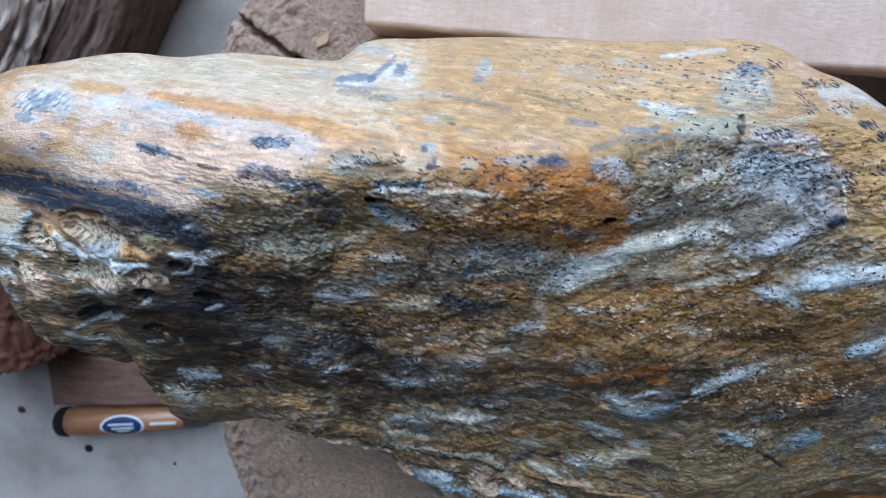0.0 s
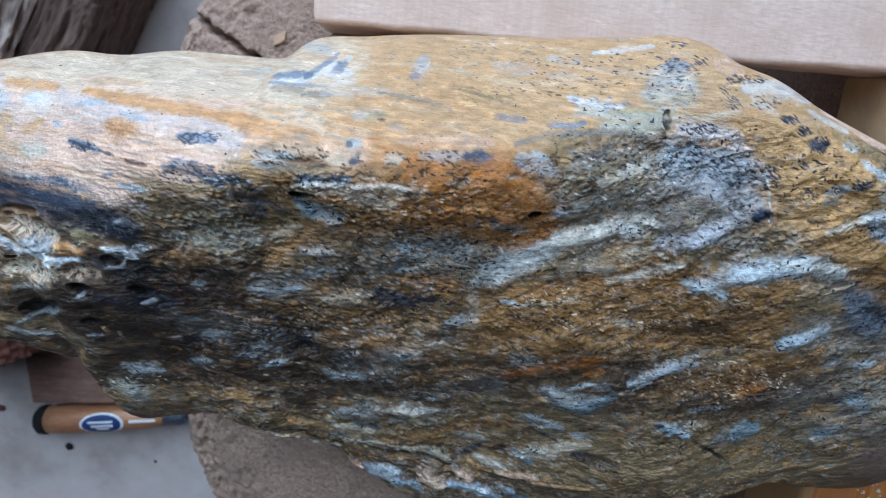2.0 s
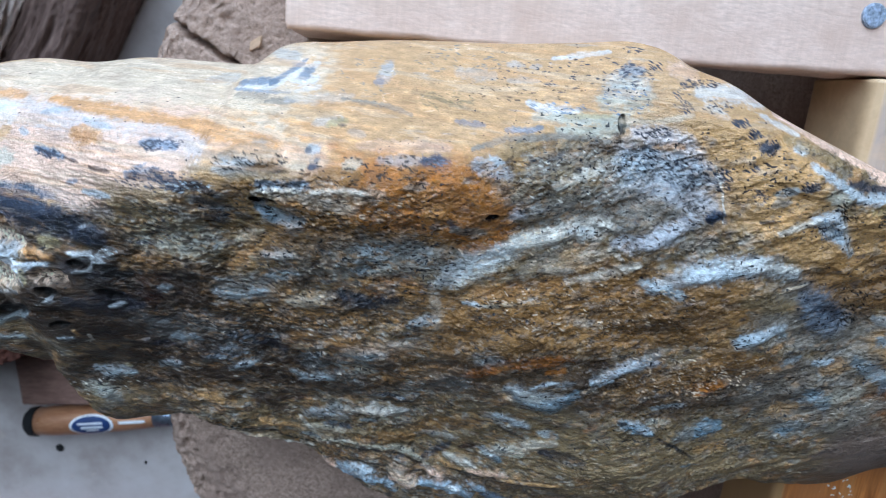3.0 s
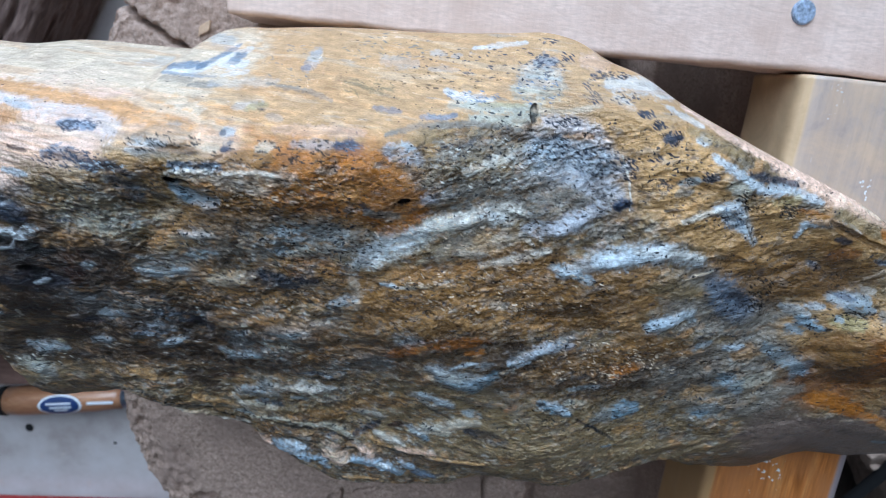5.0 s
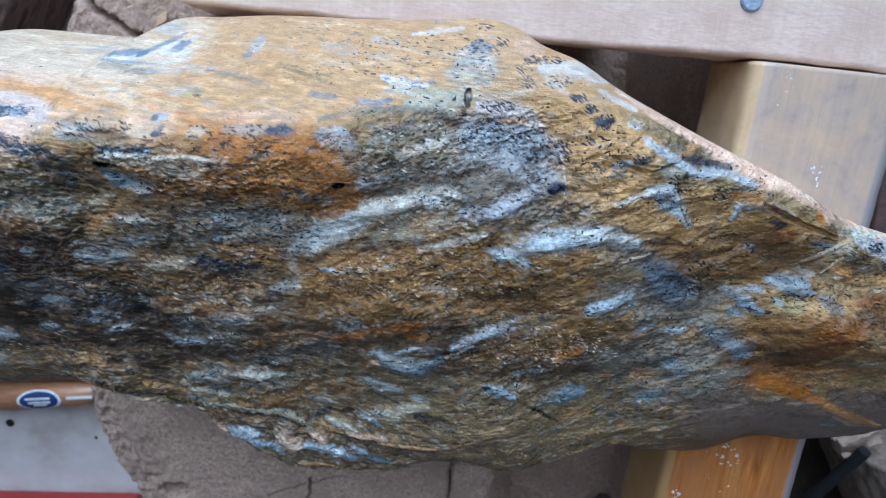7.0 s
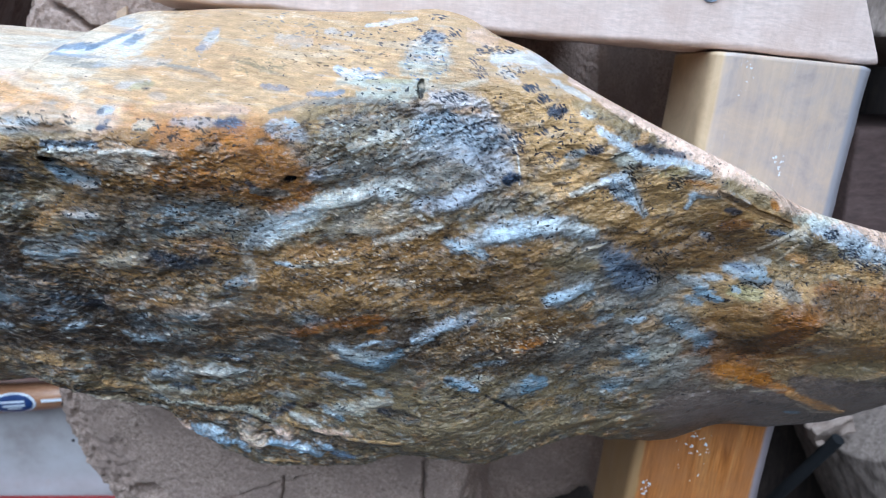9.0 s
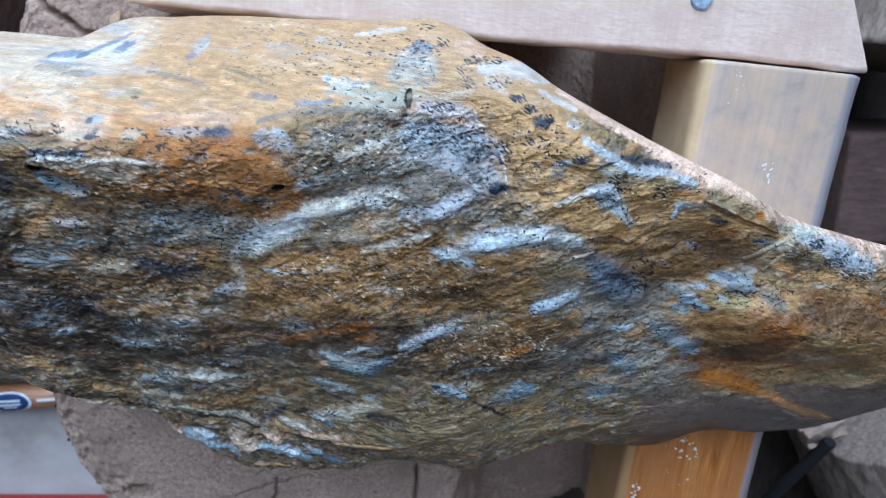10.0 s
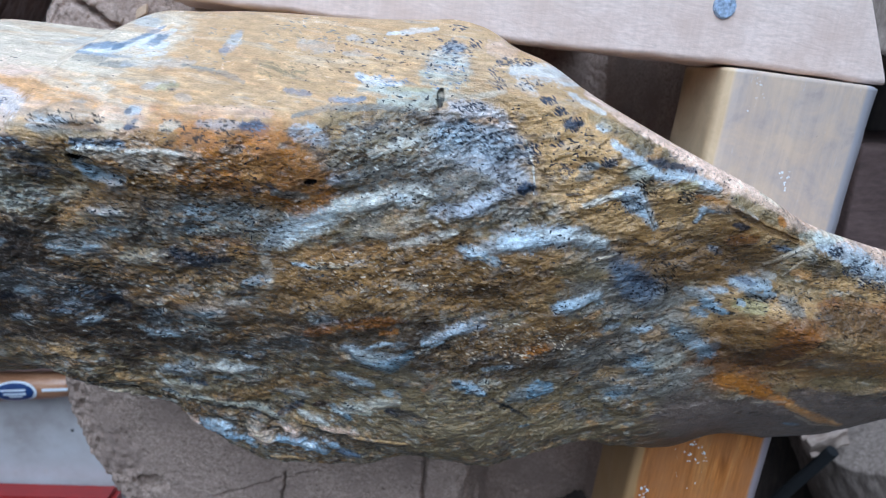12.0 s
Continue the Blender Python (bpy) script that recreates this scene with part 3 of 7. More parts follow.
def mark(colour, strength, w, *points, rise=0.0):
    """A patch or streak of mineral, painted sheen or painted shade along a line of points; rise in mm makes it a knob
    or rib, below 0 a hollow with a sharp rim.
    """
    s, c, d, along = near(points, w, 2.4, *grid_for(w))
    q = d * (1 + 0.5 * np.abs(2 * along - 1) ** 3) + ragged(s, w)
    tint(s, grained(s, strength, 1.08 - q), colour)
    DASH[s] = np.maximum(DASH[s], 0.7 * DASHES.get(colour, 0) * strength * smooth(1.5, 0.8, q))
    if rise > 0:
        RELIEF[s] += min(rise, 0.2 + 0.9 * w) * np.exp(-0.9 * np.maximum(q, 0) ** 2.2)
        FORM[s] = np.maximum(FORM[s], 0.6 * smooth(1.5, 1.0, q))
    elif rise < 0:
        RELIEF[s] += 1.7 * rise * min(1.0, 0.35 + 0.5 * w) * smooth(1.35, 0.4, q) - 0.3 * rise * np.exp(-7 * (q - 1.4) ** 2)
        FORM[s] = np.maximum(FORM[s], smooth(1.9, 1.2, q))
    if colour == "porous":
        pore = smooth(0.1, 0.34, speck[s] + 0.4 * fine[s]) * smooth(1.1, 0.7, q)
        RELIEF[s] -= 0.55 * pore
        TINT[s] *= (1 - 0.5 * pore)[..., None]


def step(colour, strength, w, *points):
    """A step that falls towards the back, its face tinted paler for the light it catches."""
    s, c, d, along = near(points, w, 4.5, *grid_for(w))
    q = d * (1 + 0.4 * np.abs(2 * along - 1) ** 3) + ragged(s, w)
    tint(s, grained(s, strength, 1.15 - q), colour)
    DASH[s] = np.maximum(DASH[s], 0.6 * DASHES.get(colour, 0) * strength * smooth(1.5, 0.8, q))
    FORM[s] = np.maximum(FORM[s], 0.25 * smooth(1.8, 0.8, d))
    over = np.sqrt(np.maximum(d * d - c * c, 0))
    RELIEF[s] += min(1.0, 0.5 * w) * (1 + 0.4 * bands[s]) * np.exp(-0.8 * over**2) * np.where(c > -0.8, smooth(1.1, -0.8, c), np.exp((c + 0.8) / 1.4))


def flecks(colour, count, length, angle, x, y, rx, ry, seed):
    """Many short strokes of one mineral, strewn over an oval."""
    r = np.random.RandomState(seed)
    for _ in range(count):
        a, d = r.uniform(0, 2 * np.pi), math.sqrt(r.uniform(0, 1))
        px, py = x + d * rx * math.cos(a), y + d * ry * math.sin(a)
        t, n, w = radians(angle + r.normal(0, 16)), 0.5 * length * r.uniform(0.3, 1.0), r.uniform(0.09, 0.19)
        dx, dy = n * math.cos(t), n * math.sin(t)
        i0, i1 = np.searchsorted(gx, [px - abs(dx) - 0.6, px + abs(dx) + 0.6])
        if i1 <= i0:
            continue
        mid = min((i0 + i1) // 2, NX - 1)
        top, low_edge = (py + abs(dy) + 0.9 - gf[mid]) / (gb[mid] - gf[mid]), (py - abs(dy) - 0.9 - gf[mid]) / (gb[mid] - gf[mid])
        j0, j1 = np.searchsorted(-gv, [-top, -low_edge])
        if j1 <= j0:
            continue
        s = (slice(i0, i1), slice(j0, j1))
        qx, qy = CX[s] - px, CY[s] - py
        u = np.clip((qx * dx + qy * dy) / max(n * n, 1e-6), -1, 1)
        d = np.hypot(qx - u * dx, qy - u * dy) / (w * (1.15 - 0.5 * np.abs(u)))
        mask = r.uniform(0.55, 0.95) * smooth(1.3, 0.6, d)
        tint(s, mask, colour)
        RELIEF[s] -= 0.07 * mask


# blotches that run through the whole stone
low = 1 - above
for colour, at, soft, amount, along, across, seed in (
    ("orange", 0.14, 0.12, 0.45, 8, 6, 61), ("olive", 0.1, 0.14, 0.6, 10, 7, 63), ("greyblue", 0.14, 0.1, 0.4, 6.5, 4.6, 64), ("umber", 0.11, 0.12, 0.7, 7.5, 5.4, 67),
    ("pale", 0.22, 0.1, 0.65, 5, 3.6, 70), ("navy", 0.25, 0.07, 0.75, 4.5, 3.4, 73), ("tan", 0.23, 0.1, 0.7, 4.4, 3.4, 76),
):
    field = banded(along, across, 3, seed) + 0.1 * fine
    TINT += (np.array(COLOURS[colour]) - TINT) * (0.6 * amount * smooth(at - 0.02, at + soft + 0.06, field) * low)[..., None]
TINT += (np.array(COLOURS["ochre"]) - TINT) * (0.8 * above)[..., None]
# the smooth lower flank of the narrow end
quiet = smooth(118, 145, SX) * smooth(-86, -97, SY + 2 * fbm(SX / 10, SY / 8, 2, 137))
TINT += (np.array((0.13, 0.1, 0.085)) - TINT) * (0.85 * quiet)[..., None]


# broad grounds
broad(-25.3, 1.7, 72.9, 5.2, 11.49, "ochre", 0.95)
broad(-18.2, -4.2, 57.8, -2.3, 7.60, "ochre", 0.95)
broad(66.9, 7.7, 81.6, 1.7, 8.13, "ochre", 0.7)
broad(-65.9, 5.1, -14.7, 5.7, 8.74, "cream", 0.9)
broad(-36.3, -3.3, -5.9, -7.9, 2.89, "tan", 0.75)
broad(-54.2, -7.5, -29.9, -13.1, 7.55, "pink", 0.9)
broad(-80.7, -1.4, -31.7, -7.7, 7.40, "pink", 0.95)
broad(-76.9, -7.9, -34.9, -13.4, 6.62, "pink", 0.95)
broad(-18.2, -8.4, -1.5, -11.8, 3.21, "pink", 0.6)
broad(-38.3, -21.7, -12.4, -17.4, 7.07, "olive", 0.8)
broad(-25.5, -29.7, -4.8, -27.0, 5.21, "olive", 0.7)
broad(6.3, -16.0, 36.3, -18.8, 5.73, "orange", 0.75)
broad(26.5, -26.0, 36.3, -28.4, 2.99, "orange", 0.6)
broad(-2.8, -19.9, 19.4, -24.5, 4.86, "brown", 0.7)
broad(-5.9, -32.7, 18.6, -31.9, 5.15, "slate", 0.75)
broad(48.6, -19.8, 78.3, -21.7, 7.63, "slate", 0.8)
broad(61.3, -14.2, 82.7, -16.4, 5.84, "bluegrey", 0.7)
broad(39.9, -13.7, 57.4, -14.1, 4.21, "olive", 0.8)
broad(28.3, -51.4, 63.4, -49.6, 8.17, "brown", 0.85)
broad(54.8, -40.6, 91.3, -47.6, 6.13, "brown", 0.8)
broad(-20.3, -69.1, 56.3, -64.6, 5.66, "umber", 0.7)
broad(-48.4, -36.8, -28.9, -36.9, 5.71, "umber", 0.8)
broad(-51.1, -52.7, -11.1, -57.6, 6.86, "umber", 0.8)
broad(64.0, -71.9, 109.4, -73.5, 7.79, "umber", 0.7)
broad(26.8, -89.6, 98.3, -92.4, 9.99, "olive", 0.8)
broad(-21.5, -87.3, 26.8, -89.6, 6.76, "olive", 0.7)
broad(105.7, -48.2, 127.5, -59.8, 7.82, "slate", 0.7)
broad(109.4, -73.5, 135.9, -82.6, 10.33, "slate", 0.6)
broad(84.3, -7.7, 97.4, -15.7, 7.27, "gold", 0.85)
broad(88.9, -21.1, 109.8, -31.7, 6.20, "gold", 0.8)
broad(119.7, -35.1, 142.2, -39.9, 7.04, "gold", 0.75)
broad(113.1, -42.4, 136.3, -46.4, 6.25, "brown", 0.7)
broad(136.5, -62.7, 157.5, -61.2, 8.06, "gold", 0.8)
broad(147.2, -74.4, 186.7, -69.0, 10.56, "rust", 0.7)
broad(169.3, -84.6, 196.0, -81.3, 7.67, "gold", 0.5)
broad(138.3, -96.5, 215.1, -107.4, 7.71, "greybrown", 0.9)
broad(120.1, -18.3, 187.8, -47.1, 2.53, "pink", 0.7)
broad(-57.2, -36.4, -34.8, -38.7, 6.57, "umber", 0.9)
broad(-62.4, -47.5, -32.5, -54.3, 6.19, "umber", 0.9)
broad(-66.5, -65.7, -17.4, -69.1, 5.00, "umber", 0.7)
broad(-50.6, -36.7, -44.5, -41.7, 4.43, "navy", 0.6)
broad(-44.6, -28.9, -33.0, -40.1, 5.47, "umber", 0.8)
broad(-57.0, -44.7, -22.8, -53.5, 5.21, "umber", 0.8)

# polished shoulder
mark("cream", 0.75, 3.96, -85.7, 4.4, -68.6, 6.9, -47.9, 5.5, -31.6, 3.0)
mark("cream", 0.6, 2.02, -37.0, 5.6, -24.6, 7.1, -18.8, 8.8)
mark("lilac", 0.75, 2.48, -74.0, -2.5, -62.7, -1.6, -40.6, -5.1, -23.8, -8.8)
mark("lilac", 0.6, 1.78, -82.4, -10.2, -69.4, -13.5, -52.2, -17.9, -43.1, -21.0)
mark("pink", 0.9, 3.72, -60.2, -10.0, -43.5, -8.8, -28.9, -11.5)
mark("pink", 0.7, 2.43, -67.3, -12.4, -55.8, -15.3, -44.9, -18.1)
mark("tan", 0.85, 0.85, -79.3, 3.0, -72.8, 2.4, -66.5, 1.7)
mark("tan", 0.6, 1.46, -89.8, 1.9, -89.5, 3.0)
mark("tan", 0.95, 0.94, -59.1, 1.1, -48.0, -0.7, -36.4, -2.4, -27.8, -4.4)
mark("tan", 0.95, 1.34, -29.0, -4.1, -18.8, -5.8, -9.0, -8.3)
mark("frost", 0.59, 2.34, -83.0, -0.3, -77.8, 1.0, -75.1, -0.1)
mark("steel", 0.57, 0.82, -82.5, 1.3, -79.0, -1.4, -76.8, 1.3)
mark("frost", 0.49, 1.62, -82.4, -3.1, -80.6, -3.6)
mark("steel", 0.57, 0.69, -84.2, -3.1, -81.1, -3.8)
mark("ochre", 0.85, 1.49, -72.8, -3.9, -74.3, -7.4, -79.3, -10.8)
mark("ochre", 0.8, 0.93, -66.4, -4.8, -68.8, -6.8)
mark("ochre", 0.7, 1.37, -75.9, -9.1, -69.5, -11.3)
mark("frost", 0.63, 1.42, -69.0, -0.2, -66.4, -2.6)
mark("tan", 0.75, 1.67, -50.2, -5.3, -45.1, -6.0)
mark("rust", 0.35, 0.78, -49.9, -5.9, -46.3, -6.3)
mark("steel", 0.9, 0.68, -60.1, -8.8, -56.6, -9.3, -52.4, -10.2)
mark("navy", 0.85, 0.23, -60.3, -8.7, -57.4, -9.3, -53.2, -10.2)
mark("navy", 0.8, 0.26, -52.2, -10.2, -48.1, -11.2)
mark("navy", 0.85, 0.34, -45.3, -11.9, -40.6, -12.7)
mark("steel", 0.85, 0.76, -34.8, -7.4, -28.6, -8.4)
mark("steel", 0.85, 0.84, -36.6, -13.0, -33.4, -12.4, -30.8, -12.6)
mark("navy", 0.85, 0.83, -31.8, -12.4, -28.5, -14.3, -25.9, -16.2)
mark("haze", 0.49, 0.47, -59.6, -1.6, -53.3, -1.0)
mark("haze", 0.49, 0.56, -48.9, -2.9, -42.5, -4.6)
mark("haze", 0.56, 0.58, -63.8, -5.1, -62.2, -5.7)
mark("steel", 0.66, 0.46, -73.0, -6.1, -71.9, -6.7)
mark("steel", 0.57, 0.57, -78.7, -6.6, -77.2, -7.5)
mark("sage", 0.7, 1.37, -69.1, -10.5, -65.6, -10.8)
mark("whiteblue", 0.8, 0.64, -47.0, -16.6, -44.4, -17.2, -41.6, -17.5)
mark("steel", 0.66, 0.43, -51.3, -15.3, -48.7, -14.8)
mark("steel", 0.57, 0.56, -62.4, -16.1, -60.7, -15.7)
# the darkness reflected by the rounded shoulder is painted in navy and black
mark("navy", 0.9, 3.27, -91.6, -16.2, -86.5, -17.0, -78.5, -19.0)
mark("navy", 0.95, 3.34, -79.9, -19.1, -64.8, -20.2, -54.5, -22.8, -48.0, -25.5)
mark("steel", 0.47, 0.91, -83.9, -17.5, -71.1, -18.6, -57.2, -20.3)
mark("black", 0.6, 1.34, -75.9, -20.8, -64.9, -21.8, -52.9, -24.7)
mark("navy", 0.8, 2.75, -91.8, -16.7, -84.0, -18.1, -71.3, -19.4, -57.4, -22.0)
mark("steel", 0.33, 0.90, -82.4, -13.8, -73.2, -15.6, -64.7, -16.7, -54.6, -18.0)
mark("cream", 0.9, 2.36, -93.1, -22.8, -89.3, -23.5, rise=0.8)
mark("tan", 0.8, 0.71, -87.9, -21.8, -86.8, -23.6)

# bowls and knobs of the broad end; shade in holes and along back walls is tinted in
mark("navy", 0.7, 1.64, -91.2, -26.3, -85.0, -22.4, -77.6, -21.9)
mark("umber", 0.9, 1.02, -78.2, -23.4, -73.3, -22.8, -67.9, -22.9, rise=-0.6)
mark("porous", 0.95, 2.25, -76.0, -25.3, -69.5, -26.5, -63.6, -28.4, rise=-1.6)
mark("umber", 0.95, 0.79, -78.5, -23.8, -75.4, -22.7, -69.1, -22.7, -66.5, -24.6)
mark("tan", 0.95, 1.10, -63.3, -29.0, -60.0, -29.8, -57.4, -30.7, rise=0.9)
mark("yellow", 0.8, 1.09, -58.4, -27.0, -55.0, -27.6)
mark("umber", 0.7, 0.77, -64.5, -25.0, -59.7, -27.1)
mark("porous", 0.95, 1.99, -86.5, -27.0, -82.5, -29.4, rise=-1)
mark("umber", 0.9, 0.59, -88.5, -27.4, -87.6, -25.1, -83.9, -23.8)
mark("tan", 0.9, 1.05, -82.6, -26.3, -79.3, -29.1, -77.5, -31.4, rise=0.7)
mark("frost", 0.63, 0.83, -91.9, -29.9, -89.7, -26.5, -86.6, -23.6, rise=0.4)
mark("frost", 0.63, 0.83, -92.7, -30.4, -88.4, -31.0, -84.5, -32.7, rise=0.4)
mark("haze", 0.56, 1.02, -80.4, -28.0, -77.5, -30.0, -74.6, -32.1, -67.2, -31.7, -65.2, -33.2, -58.4, -32.5, rise=0.5)
mark("frost", 0.56, 0.45, -80.5, -27.2, -77.4, -29.2, -74.3, -31.3, -67.0, -31.0, -65.2, -32.7, -58.3, -31.9, rise=0.2)
mark("haze", 0.56, 0.89, -73.2, -29.9, -67.0, -29.3, -65.1, -30.5)
mark("porous", 0.95, 2.52, -79.3, -36.1, -72.0, -35.0, -67.5, -35.6, rise=-1)
mark("black", 0.95, 0.58, -78.3, -33.5, -77.2, -33.7, rise=-1.3)
mark("frost", 0.63, 0.44, -66.2, -32.8, -65.0, -34.8, -64.5, -37.0, rise=0.6)
mark("mist", 0.59, 0.93, -79.6, -41.7, -66.9, -38.9, rise=0.5)
mark("yellow", 0.7, 0.66, -64.4, -33.8, -64.0, -36.3)
mark("porous", 0.85, 1.54, -61.7, -35.1, -58.5, -34.8, -55.7, -35.9, rise=-1.1)
mark("black", 0.9, 1.00, -61.3, -38.7, -58.5, -38.8, rise=-1.1)
mark("frost", 0.63, 0.56, -61.8, -41.3, -59.2, -40.4, -57.4, -39.9, rise=0.6)
mark("umber", 0.95, 0.33, -58.5, -40.3, -58.2, -40.3, rise=-1)
mark("pink", 0.9, 2.42, -89.1, -36.7, -87.8, -39.7, -87.7, -41.6, rise=1.4)
mark("porous", 0.6, 1.69, -89.6, -35.6, -88.2, -38.5)
mark("frost", 0.59, 0.97, -96.2, -37.7, -93.6, -36.9, -92.6, -38.3, rise=0.5)
mark("umber", 0.9, 0.48, -91.6, -34.6, -90.9, -35.0, rise=-1)
mark("cream", 0.9, 1.13, -100.0, -41.9, -99.2, -45.1, -98.4, -48.6, rise=0.5)
mark("haze", 0.49, 1.23, -95.1, -40.2, -94.3, -43.2)
mark("olive", 0.85, 1.74, -93.7, -46.4, -85.2, -48.4)
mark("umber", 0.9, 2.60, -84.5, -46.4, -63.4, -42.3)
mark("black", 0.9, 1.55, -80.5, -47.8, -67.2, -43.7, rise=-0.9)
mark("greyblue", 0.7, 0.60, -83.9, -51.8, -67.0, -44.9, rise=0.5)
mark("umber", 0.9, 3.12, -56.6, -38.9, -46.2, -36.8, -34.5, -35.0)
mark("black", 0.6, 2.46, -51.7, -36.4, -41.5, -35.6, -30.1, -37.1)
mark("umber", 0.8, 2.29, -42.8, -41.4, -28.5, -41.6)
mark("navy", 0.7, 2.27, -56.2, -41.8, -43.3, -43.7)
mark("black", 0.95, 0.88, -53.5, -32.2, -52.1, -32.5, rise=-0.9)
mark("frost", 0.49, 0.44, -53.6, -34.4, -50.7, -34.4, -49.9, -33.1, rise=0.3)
# highlights on the rounded end, painted in frost and cream
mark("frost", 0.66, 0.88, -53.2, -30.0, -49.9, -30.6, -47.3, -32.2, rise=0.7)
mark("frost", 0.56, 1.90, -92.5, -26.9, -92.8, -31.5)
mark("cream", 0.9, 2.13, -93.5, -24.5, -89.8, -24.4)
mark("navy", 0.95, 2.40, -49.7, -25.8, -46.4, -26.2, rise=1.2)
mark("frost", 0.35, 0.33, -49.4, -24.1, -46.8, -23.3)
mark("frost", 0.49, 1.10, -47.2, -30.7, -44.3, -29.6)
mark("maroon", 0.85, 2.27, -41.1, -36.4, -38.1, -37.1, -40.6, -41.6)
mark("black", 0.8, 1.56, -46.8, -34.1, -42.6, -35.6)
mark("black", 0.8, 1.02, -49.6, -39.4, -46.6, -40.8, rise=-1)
mark("frost", 0.56, 0.69, -49.4, -44.0, -46.4, -43.0, rise=0.6)
mark("greyblue", 0.85, 0.80, -37.7, -39.4, -35.3, -39.2, rise=0.6)
mark("gold", 0.75, 1.13, -89.9, -50.0, -86.8, -51.0, rise=0.6)
mark("greyblue", 0.8, 1.02, -87.1, -53.4, -83.0, -54.8, -78.1, -55.6, rise=0.6)
mark("whiteblue", 0.85, 0.83, -64.6, -52.8, -61.8, -53.0, rise=0.7)
mark("gold", 0.95, 0.71, -59.6, -50.3, -59.7, -51.7, rise=0.8)
mark("black", 0.9, 1.15, -63.0, -48.1, -60.0, -47.8, rise=-0.9)
mark("pale", 0.8, 0.30, -60.4, -55.0, -58.2, -54.1, -57.5, -51.8)
mark("cream", 0.9, 0.39, -93.7, -54.7, -94.0, -57.8, -88.7, -63.1, rise=0.4)
mark("umber", 0.7, 2.33, -92.3, -59.6, -73.7, -59.6)
mark("olive", 0.7, 1.86, -89.4, -62.7, -79.8, -64.4)
mark("greyblue", 0.8, 1.16, -63.4, -65.0, -59.2, -66.7, -55.1, -67.3, rise=0.6)
mark("yellow", 0.8, 0.52, -55.9, -64.5, -55.2, -65.5, rise=0.4)
mark("navy", 0.7, 1.47, -46.8, -55.6, -40.4, -56.9)
mark("greyblue", 0.85, 0.89, -45.0, -63.6, -41.3, -63.5, rise=0.5)
mark("umber", 0.9, 2.51, -60.4, -59.9, -40.1, -61.3)
mark("gold", 0.6, 1.04, -82.3, -58.5, -79.3, -60.8, rise=0.5)
mark("sage", 0.75, 2.07, -65.9, -70.9, -62.3, -73.0, rise=0.6)
mark("umber", 0.8, 1.16, -53.4, -69.8, -41.5, -67.8)
mark("gold", 0.6, 1.17, -50.8, -71.5, -39.5, -74.8)
mark("pale", 0.5, 0.39, -42.0, -71.1, -36.5, -72.7)

# ground above the dark hollow
mark("olive", 0.8, 3.02, -38.3, -20.7, -30.2, -24.9, -24.4, -29.0)
mark("gold", 0.55, 1.99, -43.2, -32.8, -35.0, -32.2, -26.7, -30.2)
mark("umber", 0.5, 1.31, -38.5, -26.4, -34.4, -28.9)

# upper facet: its minerals, with sky sheen and highlights painted in frost, mist and cream
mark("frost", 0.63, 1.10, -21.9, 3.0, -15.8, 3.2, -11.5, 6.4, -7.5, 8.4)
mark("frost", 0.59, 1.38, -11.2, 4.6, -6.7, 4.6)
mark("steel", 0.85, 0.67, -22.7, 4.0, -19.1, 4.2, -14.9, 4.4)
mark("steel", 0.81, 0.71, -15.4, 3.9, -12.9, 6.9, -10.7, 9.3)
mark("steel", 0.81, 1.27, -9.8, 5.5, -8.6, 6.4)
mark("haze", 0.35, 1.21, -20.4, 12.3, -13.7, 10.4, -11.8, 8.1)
mark("mist", 0.35, 1.13, -32.1, 5.1, -26.5, 4.7)
mark("steel", 0.57, 0.31, -23.2, 2.5, -15.4, 2.0, -10.7, 1.7)
mark("frost", 0.42, 0.53, -9.5, 2.0, -4.5, 2.9)
mark("haze", 0.59, 1.53, 10.0, 4.1, 11.4, 7.6)
mark("steel", 0.85, 0.68, 8.4, 3.9, 10.7, 3.9)
mark("slate", 0.6, 0.75, -21.2, 1.3, -15.1, 0.8)
mark("slate", 0.85, 0.62, -14.3, -0.1, -9.1, -0.5)
mark("mist", 0.35, 0.90, -10.4, 0.1, 3.2, 0.4)
mark("slate", 0.85, 0.43, 1.3, 0.2, 6.9, -0.8, 12.4, -1.5, 17.6, -3.3)
mark("olive", 0.8, 0.38, 19.7, 0.6, 24.3, -0.6, 28.8, -2.0)
mark("mist", 0.39, 1.21, 28.2, 5.8, 36.6, 4.7)
mark("cream", 0.7, 0.84, -32.9, 1.0, -20.0, -1.7, -8.4, -5.2)
mark("cream", 0.6, 0.73, -20.8, 0.4, -6.4, -3.0, 1.9, -3.2)
mark("cream", 0.55, 0.57, -24.7, -2.8, -10.4, -5.9, -1.6, -9.2)
mark("mist", 0.49, 0.84, -2.6, -4.4, 2.4, -3.8)
mark("yellow", 0.8, 0.72, 0.1, -4.8, 3.6, -4.5)
mark("umber", 0.9, 0.26, 2.2, -5.1, 3.7, -5.2)
mark("mist", 0.35, 0.70, 5.0, -6.5, 7.7, -7.1)
mark("gold", 0.75, 0.69, 9.8, -7.7, 20.0, -8.5)
mark("gold", 0.6, 0.61, -8.8, -2.5, 1.9, -3.2)
mark("gold", 0.6, 0.74, 20.6, -1.0, 34.2, -3.9, 47.6, -5.7)
mark("pink", 0.5, 0.91, 7.3, -8.8, 25.6, -9.7)
mark("bluegrey", 0.55, 0.88, 11.6, -11.8, 20.0, -12.0)

